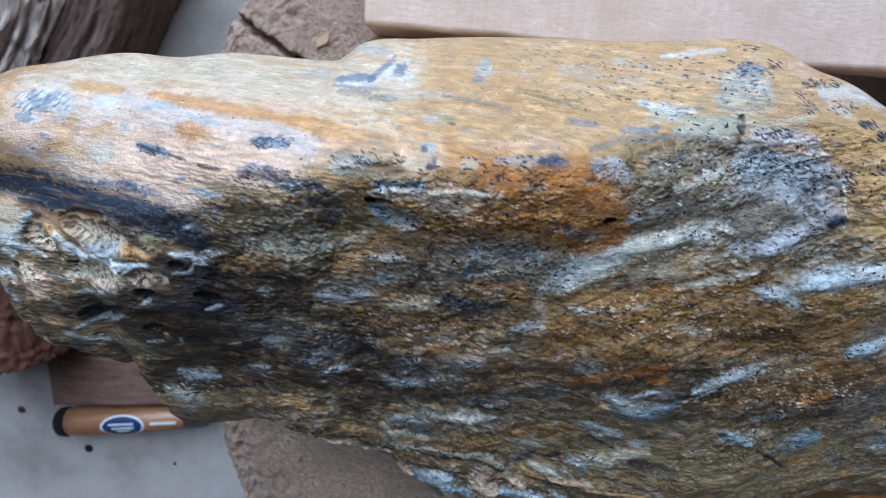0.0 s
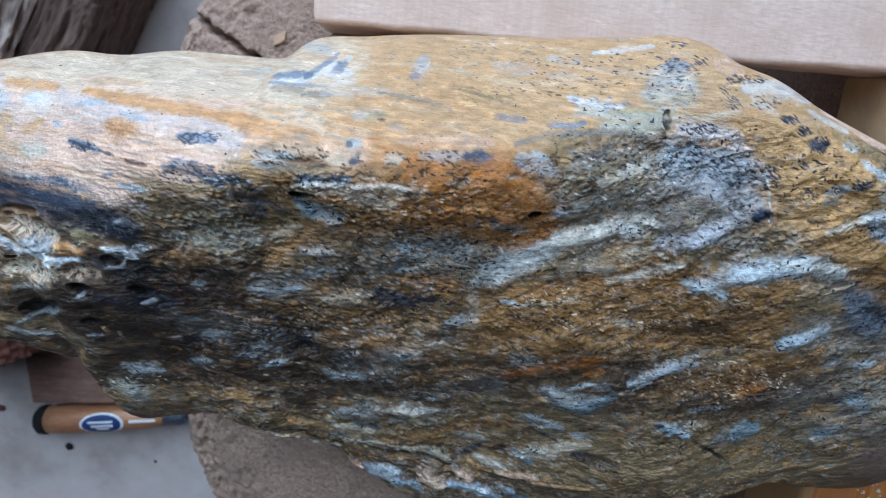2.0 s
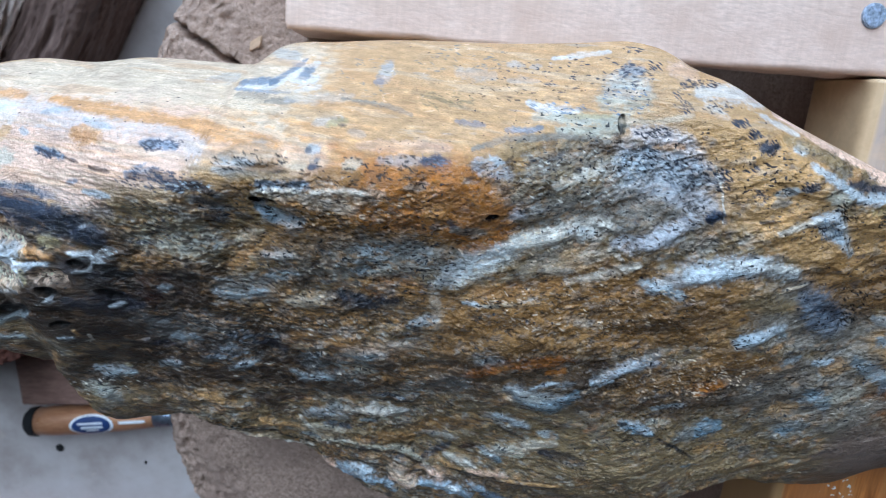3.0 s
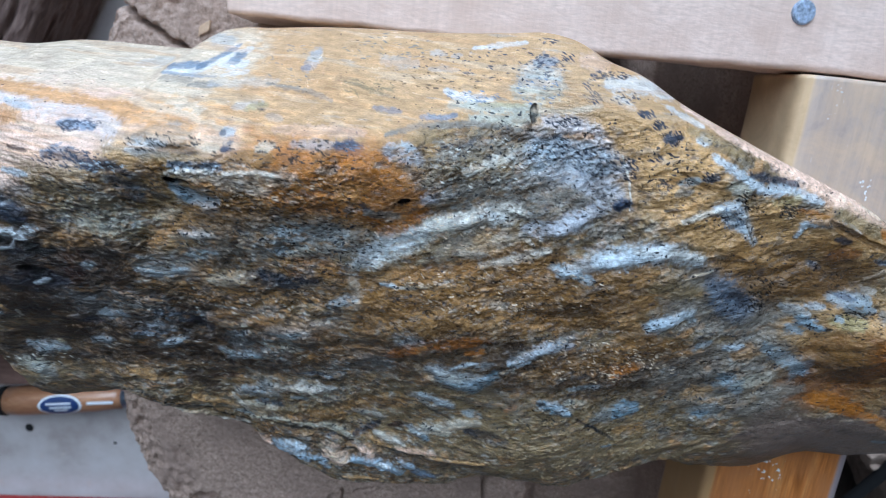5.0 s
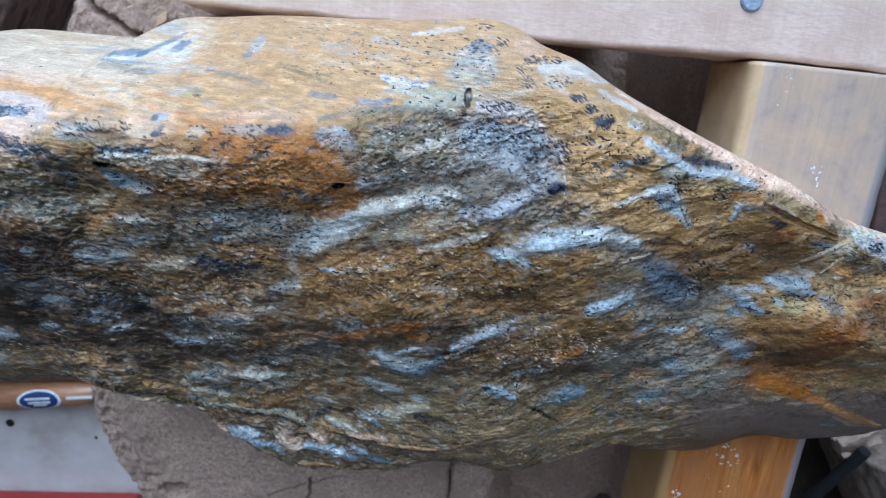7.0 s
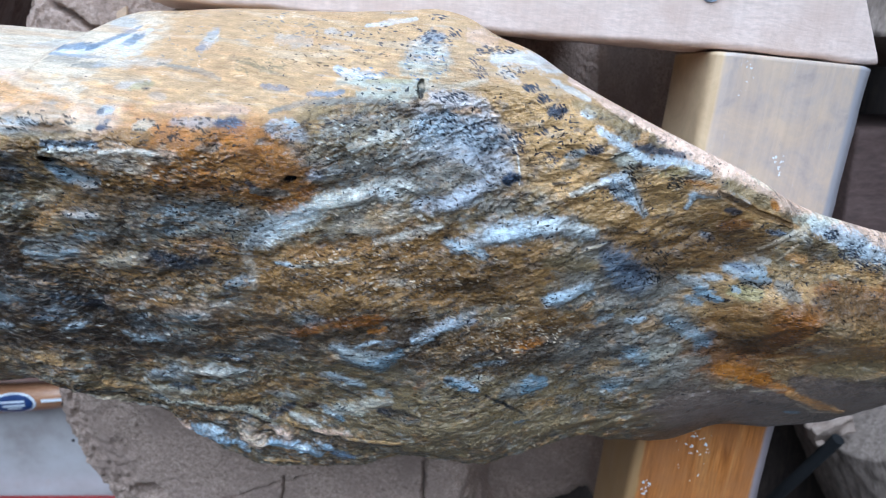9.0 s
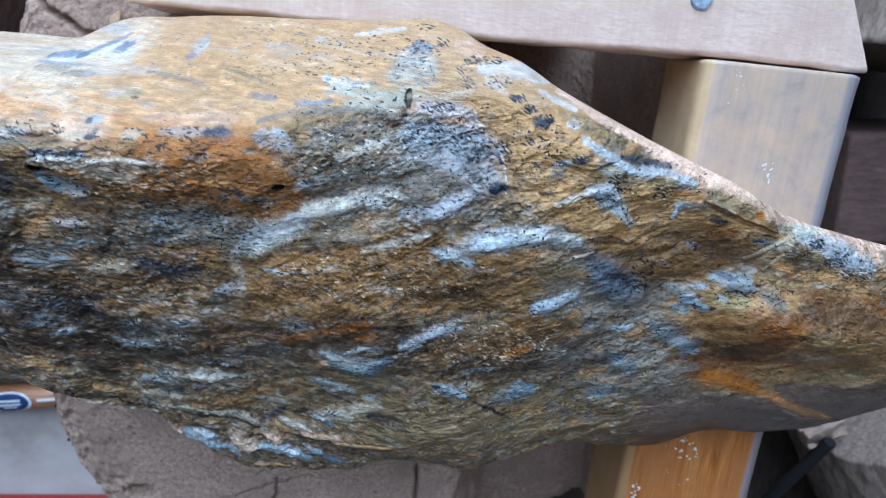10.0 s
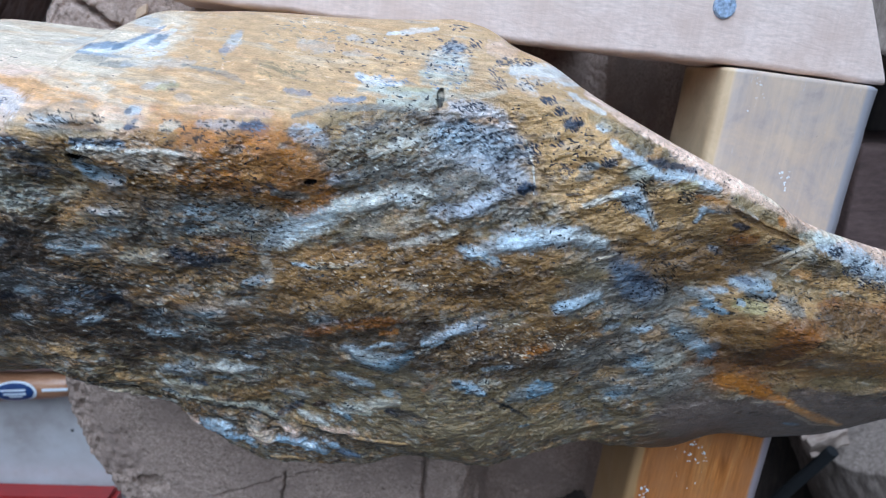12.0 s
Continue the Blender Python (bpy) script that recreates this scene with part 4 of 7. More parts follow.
# the crest in the middle
mark("greytan", 0.8, 1.69, -15.0, -9.4, -8.9, -9.8, rise=1.2)
mark("umber", 0.6, 0.84, -12.9, -11.6, -7.3, -12.1)
mark("slate", 0.7, 0.94, -18.1, -9.8, -14.0, -10.6)
mark("mist", 0.59, 1.04, -19.0, -11.7, -13.9, -11.3, -12.4, -10.9)
mark("cream", 0.8, 0.85, -6.6, -11.1, -3.1, -11.9)
mark("gold", 0.85, 1.13, -23.0, -13.5, -20.1, -14.1, -17.6, -14.6)
mark("navy", 0.8, 1.03, -28.0, -14.9, -22.2, -15.3, -19.4, -17.1)
mark("brown", 0.8, 1.45, -18.3, -16.5, -13.0, -15.5)
mark("haze", 0.59, 0.77, -2.4, -9.1, -0.7, -9.4)
mark("navy", 0.7, 0.33, -2.9, -9.1, -2.0, -9.5)
mark("bluespot", 0.9, 0.75, -1.5, -12.3, -0.7, -11.4)
mark("slateblue", 0.9, 1.04, -11.1, -15.2, -6.8, -16.1, -2.4, -15.5)
mark("pale", 0.9, 0.52, -12.5, -16.9, -7.8, -16.3, -3.6, -16.7, rise=1)
mark("pale", 0.8, 0.64, -1.5, -17.3, 4.9, -16.8, 9.4, -17.9, rise=0.7)
# a hole under the pale ledge, then the ledge's shadow painted in umber
mark("umber", 0.95, 0.52, -13.0, -18.5, -9.0, -18.5, rise=-0.7)
mark("umber", 0.7, 0.42, -9.0, -18.7, -3.5, -18.7)
mark("bluespot", 0.98, 1.44, 21.1, -12.2, 25.0, -12.7)
mark("orange", 0.8, 2.58, 10.3, -14.3, 14.7, -17.2)
mark("orange", 0.75, 1.97, 20.3, -14.6, 25.9, -14.7, 30.4, -16.7)
mark("brown", 0.8, 1.27, -1.5, -14.5, 7.0, -13.8)
mark("sage", 0.6, 0.87, 4.9, -12.2, 7.7, -11.9)
mark("slate", 0.6, 0.76, 16.9, -16.9, 20.3, -17.0)

# the face below the crest
mark("brown", 0.6, 3.95, -25.9, -40.2, -9.4, -46.4, 15.4, -47.0)
mark("brown", 0.5, 2.20, -15.3, -26.8, 2.8, -24.1, 21.4, -28.9)
mark("orange", 0.4, 1.62, 10.1, -38.1, 18.8, -41.3)
mark("navy", 0.7, 1.69, -23.6, -18.1, -20.2, -22.1)
mark("slate", 0.7, 1.47, -27.9, -19.7, -25.2, -21.7)
mark("navy", 0.5, 0.96, -18.8, -20.2, -14.7, -22.2)
mark("gold", 0.5, 1.26, -16.3, -17.7, -13.5, -20.9)
mark("whiteblue", 0.9, 1.28, -11.9, -20.2, -8.7, -22.1, -4.1, -23.4, rise=-0.5)
mark("blue", 0.8, 0.74, -12.3, -19.9, -8.2, -22.7)
mark("bluespot", 0.8, 0.53, -11.9, -20.7, -9.9, -22.2)
mark("whiteblue", 0.9, 0.97, -6.9, -23.8, -4.0, -22.9)
mark("whiteblue", 0.8, 0.43, -9.1, -20.4, -8.2, -23.0)
mark("black", 0.9, 0.63, -13.2, -18.3, -11.3, -18.6, rise=-1)
mark("tan", 0.9, 0.84, -7.9, -18.9, -3.2, -19.9, -1.1, -21.4, rise=0.9)
mark("brown", 0.6, 1.91, -1.6, -19.0, 8.2, -20.6)
mark("orange", 0.65, 2.86, 8.2, -22.4, 19.6, -23.5, 27.4, -29.1)
mark("tan", 0.6, 1.54, 20.5, -21.0, 24.4, -24.9)
mark("brown", 0.6, 1.58, 12.0, -28.5, 26.4, -30.5)
mark("navy", 0.85, 0.67, 25.3, -24.7, 27.2, -26.6)
mark("pale", 0.8, 0.29, 25.7, -27.1, 26.6, -27.0)
mark("sage", 0.75, 1.21, -18.5, -27.7, -12.9, -25.8, rise=0.7)
mark("gold", 0.55, 1.77, -20.6, -35.3, -15.6, -31.3, -12.0, -28.3, -7.8, -25.7, rise=0.5)
mark("cream", 0.5, 0.56, -20.0, -34.6, -16.9, -32.6, -14.4, -31.3)
mark("orange", 0.4, 1.00, -21.6, -33.9, -15.5, -30.4)
mark("whiteblue", 0.5, 1.31, -28.8, -29.5, -25.3, -27.7)
mark("sage", 0.6, 1.31, -24.1, -27.1, -20.4, -27.9)
mark("pale", 0.95, 0.89, -12.4, -31.6, -7.3, -31.6, rise=0.6)
# the shadow along the pale tongue, painted as a thin umber line
mark("umber", 0.9, 0.33, -13.2, -29.6, -8.0, -29.5)
mark("umber", 0.8, 2.50, -32.4, -37.1, -26.2, -42.4)
mark("slate", 0.8, 2.29, -25.0, -38.0, -16.6, -42.8)
mark("whiteblue", 0.85, 0.69, -17.9, -40.8, -14.2, -40.4, rise=0.5)
mark("greyblue", 0.7, 1.02, -14.3, -36.8, -7.7, -36.1)
mark("umber", 0.5, 1.59, -9.0, -38.9, -1.9, -38.3)
mark("slate", 0.8, 2.94, -0.6, -29.5, 9.9, -32.0, 26.8, -34.0)
mark("greyblue", 0.5, 0.90, 7.5, -31.2, 13.3, -30.0)
mark("greyblue", 0.8, 0.80, 4.6, -35.4, 9.4, -36.1)
mark("gold", 0.85, 0.80, 6.7, -38.8, 8.9, -38.6)
mark("sage", 0.6, 1.03, 8.8, -36.6, 13.6, -36.2)
mark("black", 0.9, 0.56, -3.9, -34.2, -2.7, -33.2)
mark("navy", 0.9, 1.27, 1.7, -41.9, 6.6, -44.4, 13.4, -43.9)
mark("black", 0.8, 0.70, 1.7, -44.1, 7.3, -45.9)
mark("whiteblue", 0.7, 0.35, 8.1, -43.7, 9.3, -44.1)
mark("black", 0.9, 0.38, 10.5, -49.8, 12.1, -50.2)
mark("black", 0.85, 0.30, 5.7, -47.8, 6.9, -48.2)
mark("greyblue", 0.8, 1.07, 16.3, -50.8, 22.4, -48.8)
mark("pale", 0.4, 0.34, 0.5, -36.3, 0.2, -39.3)
mark("sage", 0.6, 1.61, -10.5, -43.3, -2.0, -42.6)
mark("brown", 0.7, 1.63, 12.7, -41.1, 20.2, -42.7)
mark("brown", 0.6, 1.17, -17.0, -46.8, -2.0, -47.9)
mark("tan", 0.85, 0.41, -34.1, -45.7, -28.9, -48.1, -21.8, -50.1)
mark("umber", 0.9, 0.71, -33.3, -48.1, -25.0, -51.3, -14.9, -51.7)
mark("navy", 0.7, 1.70, -26.0, -54.1, -17.8, -55.4, -14.2, -58.6)
mark("slate", 0.6, 1.90, -35.3, -51.6, -27.3, -49.8)

# upper facet and crest beyond the notch
mark("frost", 0.63, 0.52, 50.6, 8.6, 58.1, 9.4, 62.3, 9.8)
mark("mist", 0.49, 0.67, 40.3, 7.5, 43.4, 7.2)
mark("mist", 0.42, 0.45, 45.3, 6.7, 47.6, 6.9)
mark("mist", 0.35, 0.52, 39.9, 3.7, 46.8, 3.4)
mark("frost", 0.66, 0.86, 43.9, -1.1, 46.3, -2.4, 53.6, -2.9)
mark("steel", 0.81, 0.43, 27.4, -4.8, 33.7, -5.5)
mark("steel", 0.76, 0.53, 38.1, -6.6, 43.9, -6.6, 45.8, -6.2)
mark("sage", 0.9, 1.08, 44.7, -4.2, 53.8, -4.6, 62.4, -4.7)
mark("sage", 0.9, 1.42, 49.7, -6.8, 58.0, -7.3, 62.8, -6.2)
mark("ochre", 0.8, 0.43, 55.2, -3.1, 63.1, -3.1)
mark("yellow", 0.6, 0.48, 51.0, -3.9, 60.8, -4.0)
mark("black", 0.85, 0.60, 63.3, -4.0, 62.8, -7.6, rise=-1)
mark("umber", 0.7, 0.71, 61.6, -7.8, 62.2, -8.9)
mark("steel", 0.71, 1.36, 64.4, 5.0, 68.0, 5.6)
mark("sage", 0.8, 3.63, 62.4, 0.1, 67.1, -0.5)
mark("mist", 0.42, 2.20, 61.6, 2.4, 67.8, 2.4)
mark("pink", 0.7, 1.72, 74.8, 5.8, 79.3, 4.6)
mark("frost", 0.59, 1.70, 79.6, 0.6, 86.7, 0.6, 94.8, -1.5)
mark("frost", 0.49, 0.82, 80.6, -2.1, 84.5, -4.3)
mark("gold", 0.6, 0.83, 77.7, -3.0, 81.0, -2.8)
mark("gold", 0.9, 2.77, 78.1, -6.8, 83.1, -7.6, 87.6, -9.8)
mark("cream", 0.8, 0.59, 63.5, -5.1, 71.8, -5.1, 77.5, -3.9)
mark("lilac", 0.85, 1.53, 65.8, -7.6, 73.2, -8.7, 79.0, -11.4)
mark("navy", 0.95, 0.71, 67.9, -11.0, 69.3, -11.1)
mark("tan", 0.6, 0.71, 70.1, -10.8, 76.0, -10.5)
mark("slate", 0.9, 0.58, 30.7, -10.1, 37.6, -8.3, 49.4, -8.0, 60.3, -9.1)
mark("umber", 0.75, 1.17, 55.8, -10.2, 60.2, -10.7)
mark("bluegrey", 0.8, 1.56, 31.2, -13.1, 37.4, -14.8)
mark("whiteblue", 0.75, 0.78, 34.3, -12.1, 36.4, -12.9)
mark("gold", 0.5, 1.01, 39.4, -12.9, 42.1, -14.0)
mark("slate", 0.8, 2.74, 43.4, -13.9, 56.1, -12.4)
mark("olive", 0.7, 2.03, 42.1, -17.6, 55.9, -16.6)
mark("slate", 0.5, 1.99, 36.1, -17.9, 45.8, -19.4)
step("pale", 0.595, 1.10, 47.6, -17.8, 56.6, -15.2, 62.9, -12.6)
mark("bluegrey", 0.85, 2.80, 63.9, -13.7, 73.8, -15.4, 82.3, -16.7)
mark("whiteblue", 0.85, 0.94, 63.7, -12.9, 67.1, -14.7, 68.1, -16.1)
mark("gold", 0.5, 0.81, 80.3, -15.8, 83.2, -15.7)
mark("pale", 0.85, 0.21, 82.5, -14.5, 84.7, -20.3, 84.9, -26.8)
mark("slate", 0.7, 1.83, 51.1, -20.9, 65.3, -20.4)
mark("bluegrey", 0.6, 2.33, 74.1, -21.2, 82.0, -22.8)

# the steps across the face, tinted paler where they catch the light
mark("black", 0.95, 0.56, 33.5, -24.2, 35.3, -23.9, rise=-1.1)
mark("bluegrey", 0.8, 1.34, 38.7, -23.7, 40.7, -23.3)
mark("slate", 0.8, 0.90, 26.4, -26.6, 33.1, -27.9)
mark("orange", 0.8, 1.82, 28.8, -30.6, 34.5, -32.1, 38.8, -26.7)
mark("orange", 0.5, 0.99, 31.7, -20.1, 35.4, -21.4)
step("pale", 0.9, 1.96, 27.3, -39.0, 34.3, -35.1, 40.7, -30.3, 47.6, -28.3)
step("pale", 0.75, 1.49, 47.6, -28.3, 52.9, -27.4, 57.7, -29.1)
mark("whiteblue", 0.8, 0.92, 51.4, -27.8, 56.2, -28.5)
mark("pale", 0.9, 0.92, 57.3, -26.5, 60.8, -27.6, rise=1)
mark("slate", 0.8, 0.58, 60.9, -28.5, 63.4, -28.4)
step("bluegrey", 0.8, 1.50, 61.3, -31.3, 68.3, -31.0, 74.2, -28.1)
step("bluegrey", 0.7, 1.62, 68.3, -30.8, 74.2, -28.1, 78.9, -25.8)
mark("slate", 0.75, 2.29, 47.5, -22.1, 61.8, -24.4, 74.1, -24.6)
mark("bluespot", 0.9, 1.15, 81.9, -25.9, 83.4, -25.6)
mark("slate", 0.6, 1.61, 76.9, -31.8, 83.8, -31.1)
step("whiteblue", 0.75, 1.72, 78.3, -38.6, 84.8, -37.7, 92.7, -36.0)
step("greyblue", 0.85, 1.16, 68.6, -40.3, 73.6, -41.6, 77.5, -43.7)
mark("gold", 0.7, 1.16, 50.5, -33.9, 53.9, -32.4)
mark("slate", 0.75, 1.39, 43.9, -34.0, 48.8, -34.4)
mark("pale", 0.6, 0.81, 45.6, -37.4, 52.8, -37.6)
step("pale", 0.6375, 0.93, 51.9, -40.5, 58.7, -38.3, 67.1, -36.0)
mark("pale", 0.5, 0.46, 60.2, -32.3, 63.5, -34.8)
mark("whiteblue", 0.95, 0.59, 28.8, -45.0, 32.1, -45.5, rise=0.4)
mark("sage", 0.8, 0.59, 32.8, -45.7, 45.8, -45.7)
mark("pale", 0.6, 0.94, 52.5, -49.2, 60.6, -51.8)
step("pale", 0.425, 0.94, 21.6, -41.4, 22.7, -47.0, 22.7, -51.8)
mark("brown", 0.8, 2.82, 30.9, -52.8, 52.4, -44.3, 77.8, -48.4)
mark("orange", 0.4, 1.87, 32.5, -42.9, 49.6, -41.6)
mark("tan", 0.5, 1.40, 58.5, -44.2, 67.7, -42.0)
mark("brown", 0.7, 2.37, 60.6, -54.6, 81.6, -52.9)
mark("umber", 0.45, 1.18, 30.5, -47.7, 47.1, -51.5)

# lower half of the face
mark("blue", 0.95, 1.07, 92.4, -56.3, 96.8, -55.5, rise=0.4)
mark("pale", 0.6, 0.48, 87.6, -59.5, 93.2, -58.7)
step("bluegrey", 0.85, 1.09, 64.4, -65.6, 69.1, -63.2, 75.3, -62.5)
mark("whiteblue", 0.95, 0.98, 60.3, -68.1, 64.8, -67.6, rise=0.5)
mark("pale", 0.7, 0.61, 56.1, -71.6, 61.2, -69.9)
mark("rust", 0.9, 1.44, 29.7, -65.7, 39.4, -62.0, 48.5, -61.3, 54.5, -60.7)
mark("orange", 0.8, 0.97, 49.3, -65.1, 53.2, -64.3)
mark("blue", 0.85, 1.86, 42.5, -71.5, 46.4, -75.4, 50.2, -76.6, 53.9, -73.9, 56.6, -71.4, rise=0.5)
mark("whiteblue", 0.5, 0.75, 43.3, -72.3, 47.4, -76.3, 51.8, -76.5)
mark("whiteblue", 0.8, 0.55, 45.1, -69.9, 51.9, -67.8, rise=0.4)
mark("sage", 0.8, 0.87, 45.1, -72.4, 49.7, -72.9)
mark("cream", 0.45, 0.99, 36.5, -69.4, 40.3, -72.9)
mark("whiteblue", 0.75, 1.16, 37.7, -80.3, 42.1, -83.0, 46.1, -85.4, rise=0.4)
mark("slate", 0.85, 0.78, 37.2, -82.7, 46.3, -89.2)
mark("black", 0.7, 0.31, 38.2, -84.3, 45.9, -90.2)
mark("sage", 0.9, 1.73, 38.7, -93.6, 44.6, -95.2, rise=0.6)
mark("greyblue", 0.7, 1.30, 49.8, -87.2, 53.3, -87.6)
mark("navy", 0.75, 1.56, 50.8, -94.1, 60.5, -95.5)
mark("blue", 0.95, 1.12, 68.6, -80.4, 72.7, -82.3, 76.7, -84.3, rise=0.5)
mark("black", 0.9, 0.37, 68.0, -80.4, 69.9, -80.6)
mark("sage", 0.8, 0.87, 75.8, -80.6, 79.4, -80.2)
mark("blue", 0.85, 1.53, 90.0, -86.4, 95.8, -84.5, rise=0.5)
mark("gold", 0.8, 1.83, 92.3, -92.6, 99.7, -92.4)
mark("slate", 0.7, 1.59, 100.9, -90.9, 108.0, -96.2)
mark("gold", 0.75, 1.23, 63.6, -72.7, 67.7, -71.2)
mark("orange", 0.75, 0.88, 60.4, -83.6, 62.7, -82.0)
mark("greyblue", 0.7, 0.74, 76.4, -76.2, 84.4, -75.6)
mark("black", 0.95, 0.38, 79.4, -86.4, 84.4, -89.9, 91.2, -95.9)
mark("black", 0.9, 0.38, 68.0, -87.1, 69.6, -87.3)
mark("black", 0.8, 0.23, 69.6, -92.4, 74.7, -92.0)
mark("orange", 0.5, 1.47, 84.8, -70.3, 92.5, -69.9)
mark("olive", 0.75, 3.05, 58.0, -88.4, 74.5, -90.4)
mark("olive", 0.7, 2.64, 75.5, -94.4, 109.3, -102.8)
mark("slate", 0.5, 1.76, 58.7, -78.4, 65.6, -87.1)
mark("brown", 0.7, 2.68, 70.2, -69.2, 93.3, -64.6)
mark("brown", 0.7, 2.39, 81.6, -52.9, 98.3, -63.1)
mark("blue", 0.7, 0.52, 88.3, -98.1, 92.6, -98.4)
mark("slateblue", 0.9, 0.87, -32.2, -59.7, -27.4, -60.7)
mark("whiteblue", 0.9, 0.63, -27.5, -64.3, -21.6, -62.4, rise=0.5)
mark("umber", 0.8, 1.79, -38.5, -67.2, -24.8, -69.0)
mark("greyblue", 0.95, 0.89, -14.1, -66.4, -9.3, -67.8, -3.8, -68.3, rise=0.5)
mark("whiteblue", 0.9, 0.43, -7.9, -68.4, -4.0, -67.3)
mark("umber", 0.85, 0.99, -15.9, -63.1, -2.2, -60.7)
mark("greyblue", 0.85, 0.85, 3.0, -60.0, 10.9, -59.1, rise=0.4)
mark("pale", 0.9, 0.60, 12.1, -56.7, 15.3, -56.1, rise=0.3)
mark("sage", 0.6, 1.36, -2.3, -62.7, 7.1, -65.1)
mark("brown", 0.7, 1.98, 9.9, -67.5, 27.0, -64.6)
mark("brown", 0.6, 1.91, -9.8, -53.0, 3.0, -54.5)
mark("slateblue", 0.9, 0.64, 3.2, -73.8, 8.8, -74.6, 13.9, -75.9)
mark("black", 0.85, 0.44, 6.1, -76.9, 16.1, -76.8)
mark("cream", 0.85, 1.19, 3.2, -80.2, 10.6, -82.1, rise=0.7)
mark("sage", 0.7, 1.60, 4.7, -83.0, 12.2, -85.0)
mark("greyblue", 0.8, 0.67, 1.8, -84.9, 5.5, -85.9)
mark("greyblue", 0.9, 0.94, -11.5, -81.2, -5.9, -82.2, rise=0.4)
mark("pale", 0.85, 0.69, -15.0, -84.1, -12.0, -90.3, rise=0.4)
mark("slateblue", 0.8, 1.22, -8.0, -86.6, -2.0, -87.9)
mark("blue", 0.85, 0.84, -15.3, -91.8, -11.4, -92.6)
mark("gold", 0.95, 0.82, -25.5, -84.2, -21.0, -87.5, -14.8, -89.6, rise=0.6)
mark("gold", 0.8, 1.30, -38.7, -73.7, -31.9, -76.5)
mark("umber", 0.9, 1.33, -25.6, -75.7, -18.3, -82.2)
mark("maroon", 0.7, 0.93, -20.1, -77.7, -12.7, -76.4)
mark("cream", 0.85, 0.70, -32.8, -90.3, -26.2, -92.7, -20.7, -97.8, rise=0.7)
mark("pale", 0.8, 0.72, -22.3, -97.1, -14.3, -98.9, rise=0.5)
mark("black", 0.85, 0.36, -33.2, -85.8, -25.6, -89.0, -18.8, -95.1, -12.5, -97.4)
mark("sage", 0.9, 0.88, -20.3, -101.8, -14.3, -105.3, rise=0.6)
mark("sage", 0.8, 0.69, -12.3, -93.9, 0.3, -94.0, rise=0.5)
mark("sage", 0.75, 0.83, 0.3, -94.6, 11.1, -95.7, 19.0, -101.5, rise=0.5)
mark("black", 0.85, 0.36, -6.0, -95.9, 9.6, -97.1, 17.5, -101.3)
mark("brown", 0.7, 2.13, 15.4, -88.0, 32.5, -84.0)
mark("brown", 0.7, 1.64, 0.3, -92.7, 15.5, -91.3)
mark("navy", 0.85, 0.96, 18.2, -98.9, 25.5, -93.8)
mark("slate", 0.7, 1.33, 12.3, -85.8, 16.4, -81.1)
mark("maroon", 0.85, 0.81, 28.6, -94.7, 32.2, -93.8)
mark("blue", 0.9, 1.21, 34.4, -94.3, 39.1, -98.3, rise=0.5)
mark("gold", 0.9, 0.82, 22.8, -100.0, 28.6, -102.7, rise=0.5)

# lower rim; the light its knobs catch is put into their pale tints
mark("umber", 0.5, 2.09, -14.3, -105.7, 7.7, -106.0, 27.9, -107.8, 44.5, -108.2)
mark("pink", 0.95, 2.11, -10.9, -104.9, -10.7, -108.7, rise=2.4)
mark("haze", 0.95, 2.73, -5.2, -105.7, 0.5, -106.6, 2.9, -109.8, rise=2.7)
mark("frost", 0.8, 0.90, -2.5, -103.6, 2.7, -104.4, rise=0.5)
mark("pink", 0.95, 2.90, 10.9, -104.3, 13.6, -108.9, rise=2.7)
mark("umber", 0.6, 0.45, 9.1, -108.4, 12.3, -111.1)
mark("haze", 0.85, 1.58, 6.6, -108.9, 8.6, -112.6, rise=1.7)
mark("pink", 0.9, 1.99, 20.3, -104.1, 22.9, -106.2, rise=2)
mark("haze", 0.95, 2.01, 18.0, -108.4, 24.4, -109.9, 31.0, -113.1, rise=2.4)
mark("frost", 0.8, 0.71, 21.1, -108.2, 27.8, -110.1, rise=0.5)
mark("haze", 0.85, 1.32, 31.2, -107.7, 35.3, -110.1, rise=1.7)
mark("steel", 0.9, 1.42, 35.8, -113.1, 40.3, -114.4, rise=0.8)
mark("gold", 0.9, 1.04, 38.2, -105.7, 46.1, -106.2, 55.5, -106.2, rise=2)
mark("pink", 0.7, 1.09, 31.4, -102.8, 41.2, -103.8, rise=0.9)
mark("pale", 0.85, 1.05, 24.1, -97.5, 32.2, -101.2, rise=0.7)
mark("black", 0.8, 0.38, 24.8, -102.4, 37.9, -105.3, 56.0, -108.9)
mark("black", 0.8, 0.39, -7.4, -100.5, 8.1, -102.4, 21.3, -104.9)
mark("gold", 0.8, 0.73, 13.4, -117.6, 23.8, -118.3, rise=0.8)
mark("olive", 0.8, 2.01, 57.6, -108.4, 74.0, -110.7)

# the narrow end
mark("gold", 0.85, 3.74, 81.2, -8.6, 88.3, -11.5, 94.4, -14.4)
mark("gold", 0.8, 2.74, 86.7, -15.8, 92.3, -20.7)
mark("navy", 0.95, 1.12, 91.5, -10.6, 94.3, -10.4)
mark("bluespot", 0.9, 1.26, 82.4, -25.6, 83.9, -25.0)
mark("frost", 0.56, 0.64, 92.6, -3.9, 96.7, -6.1, 100.8, -8.3)
mark("pink", 0.9, 1.05, 97.6, -4.0, 103.9, -8.0, 110.1, -11.9, 123.8, -18.3)
mark("pink", 0.95, 1.30, 121.0, -16.9, 130.7, -22.0, 140.3, -26.1)
mark("whiteblue", 0.75, 1.00, 98.7, -11.0, 101.2, -11.3)
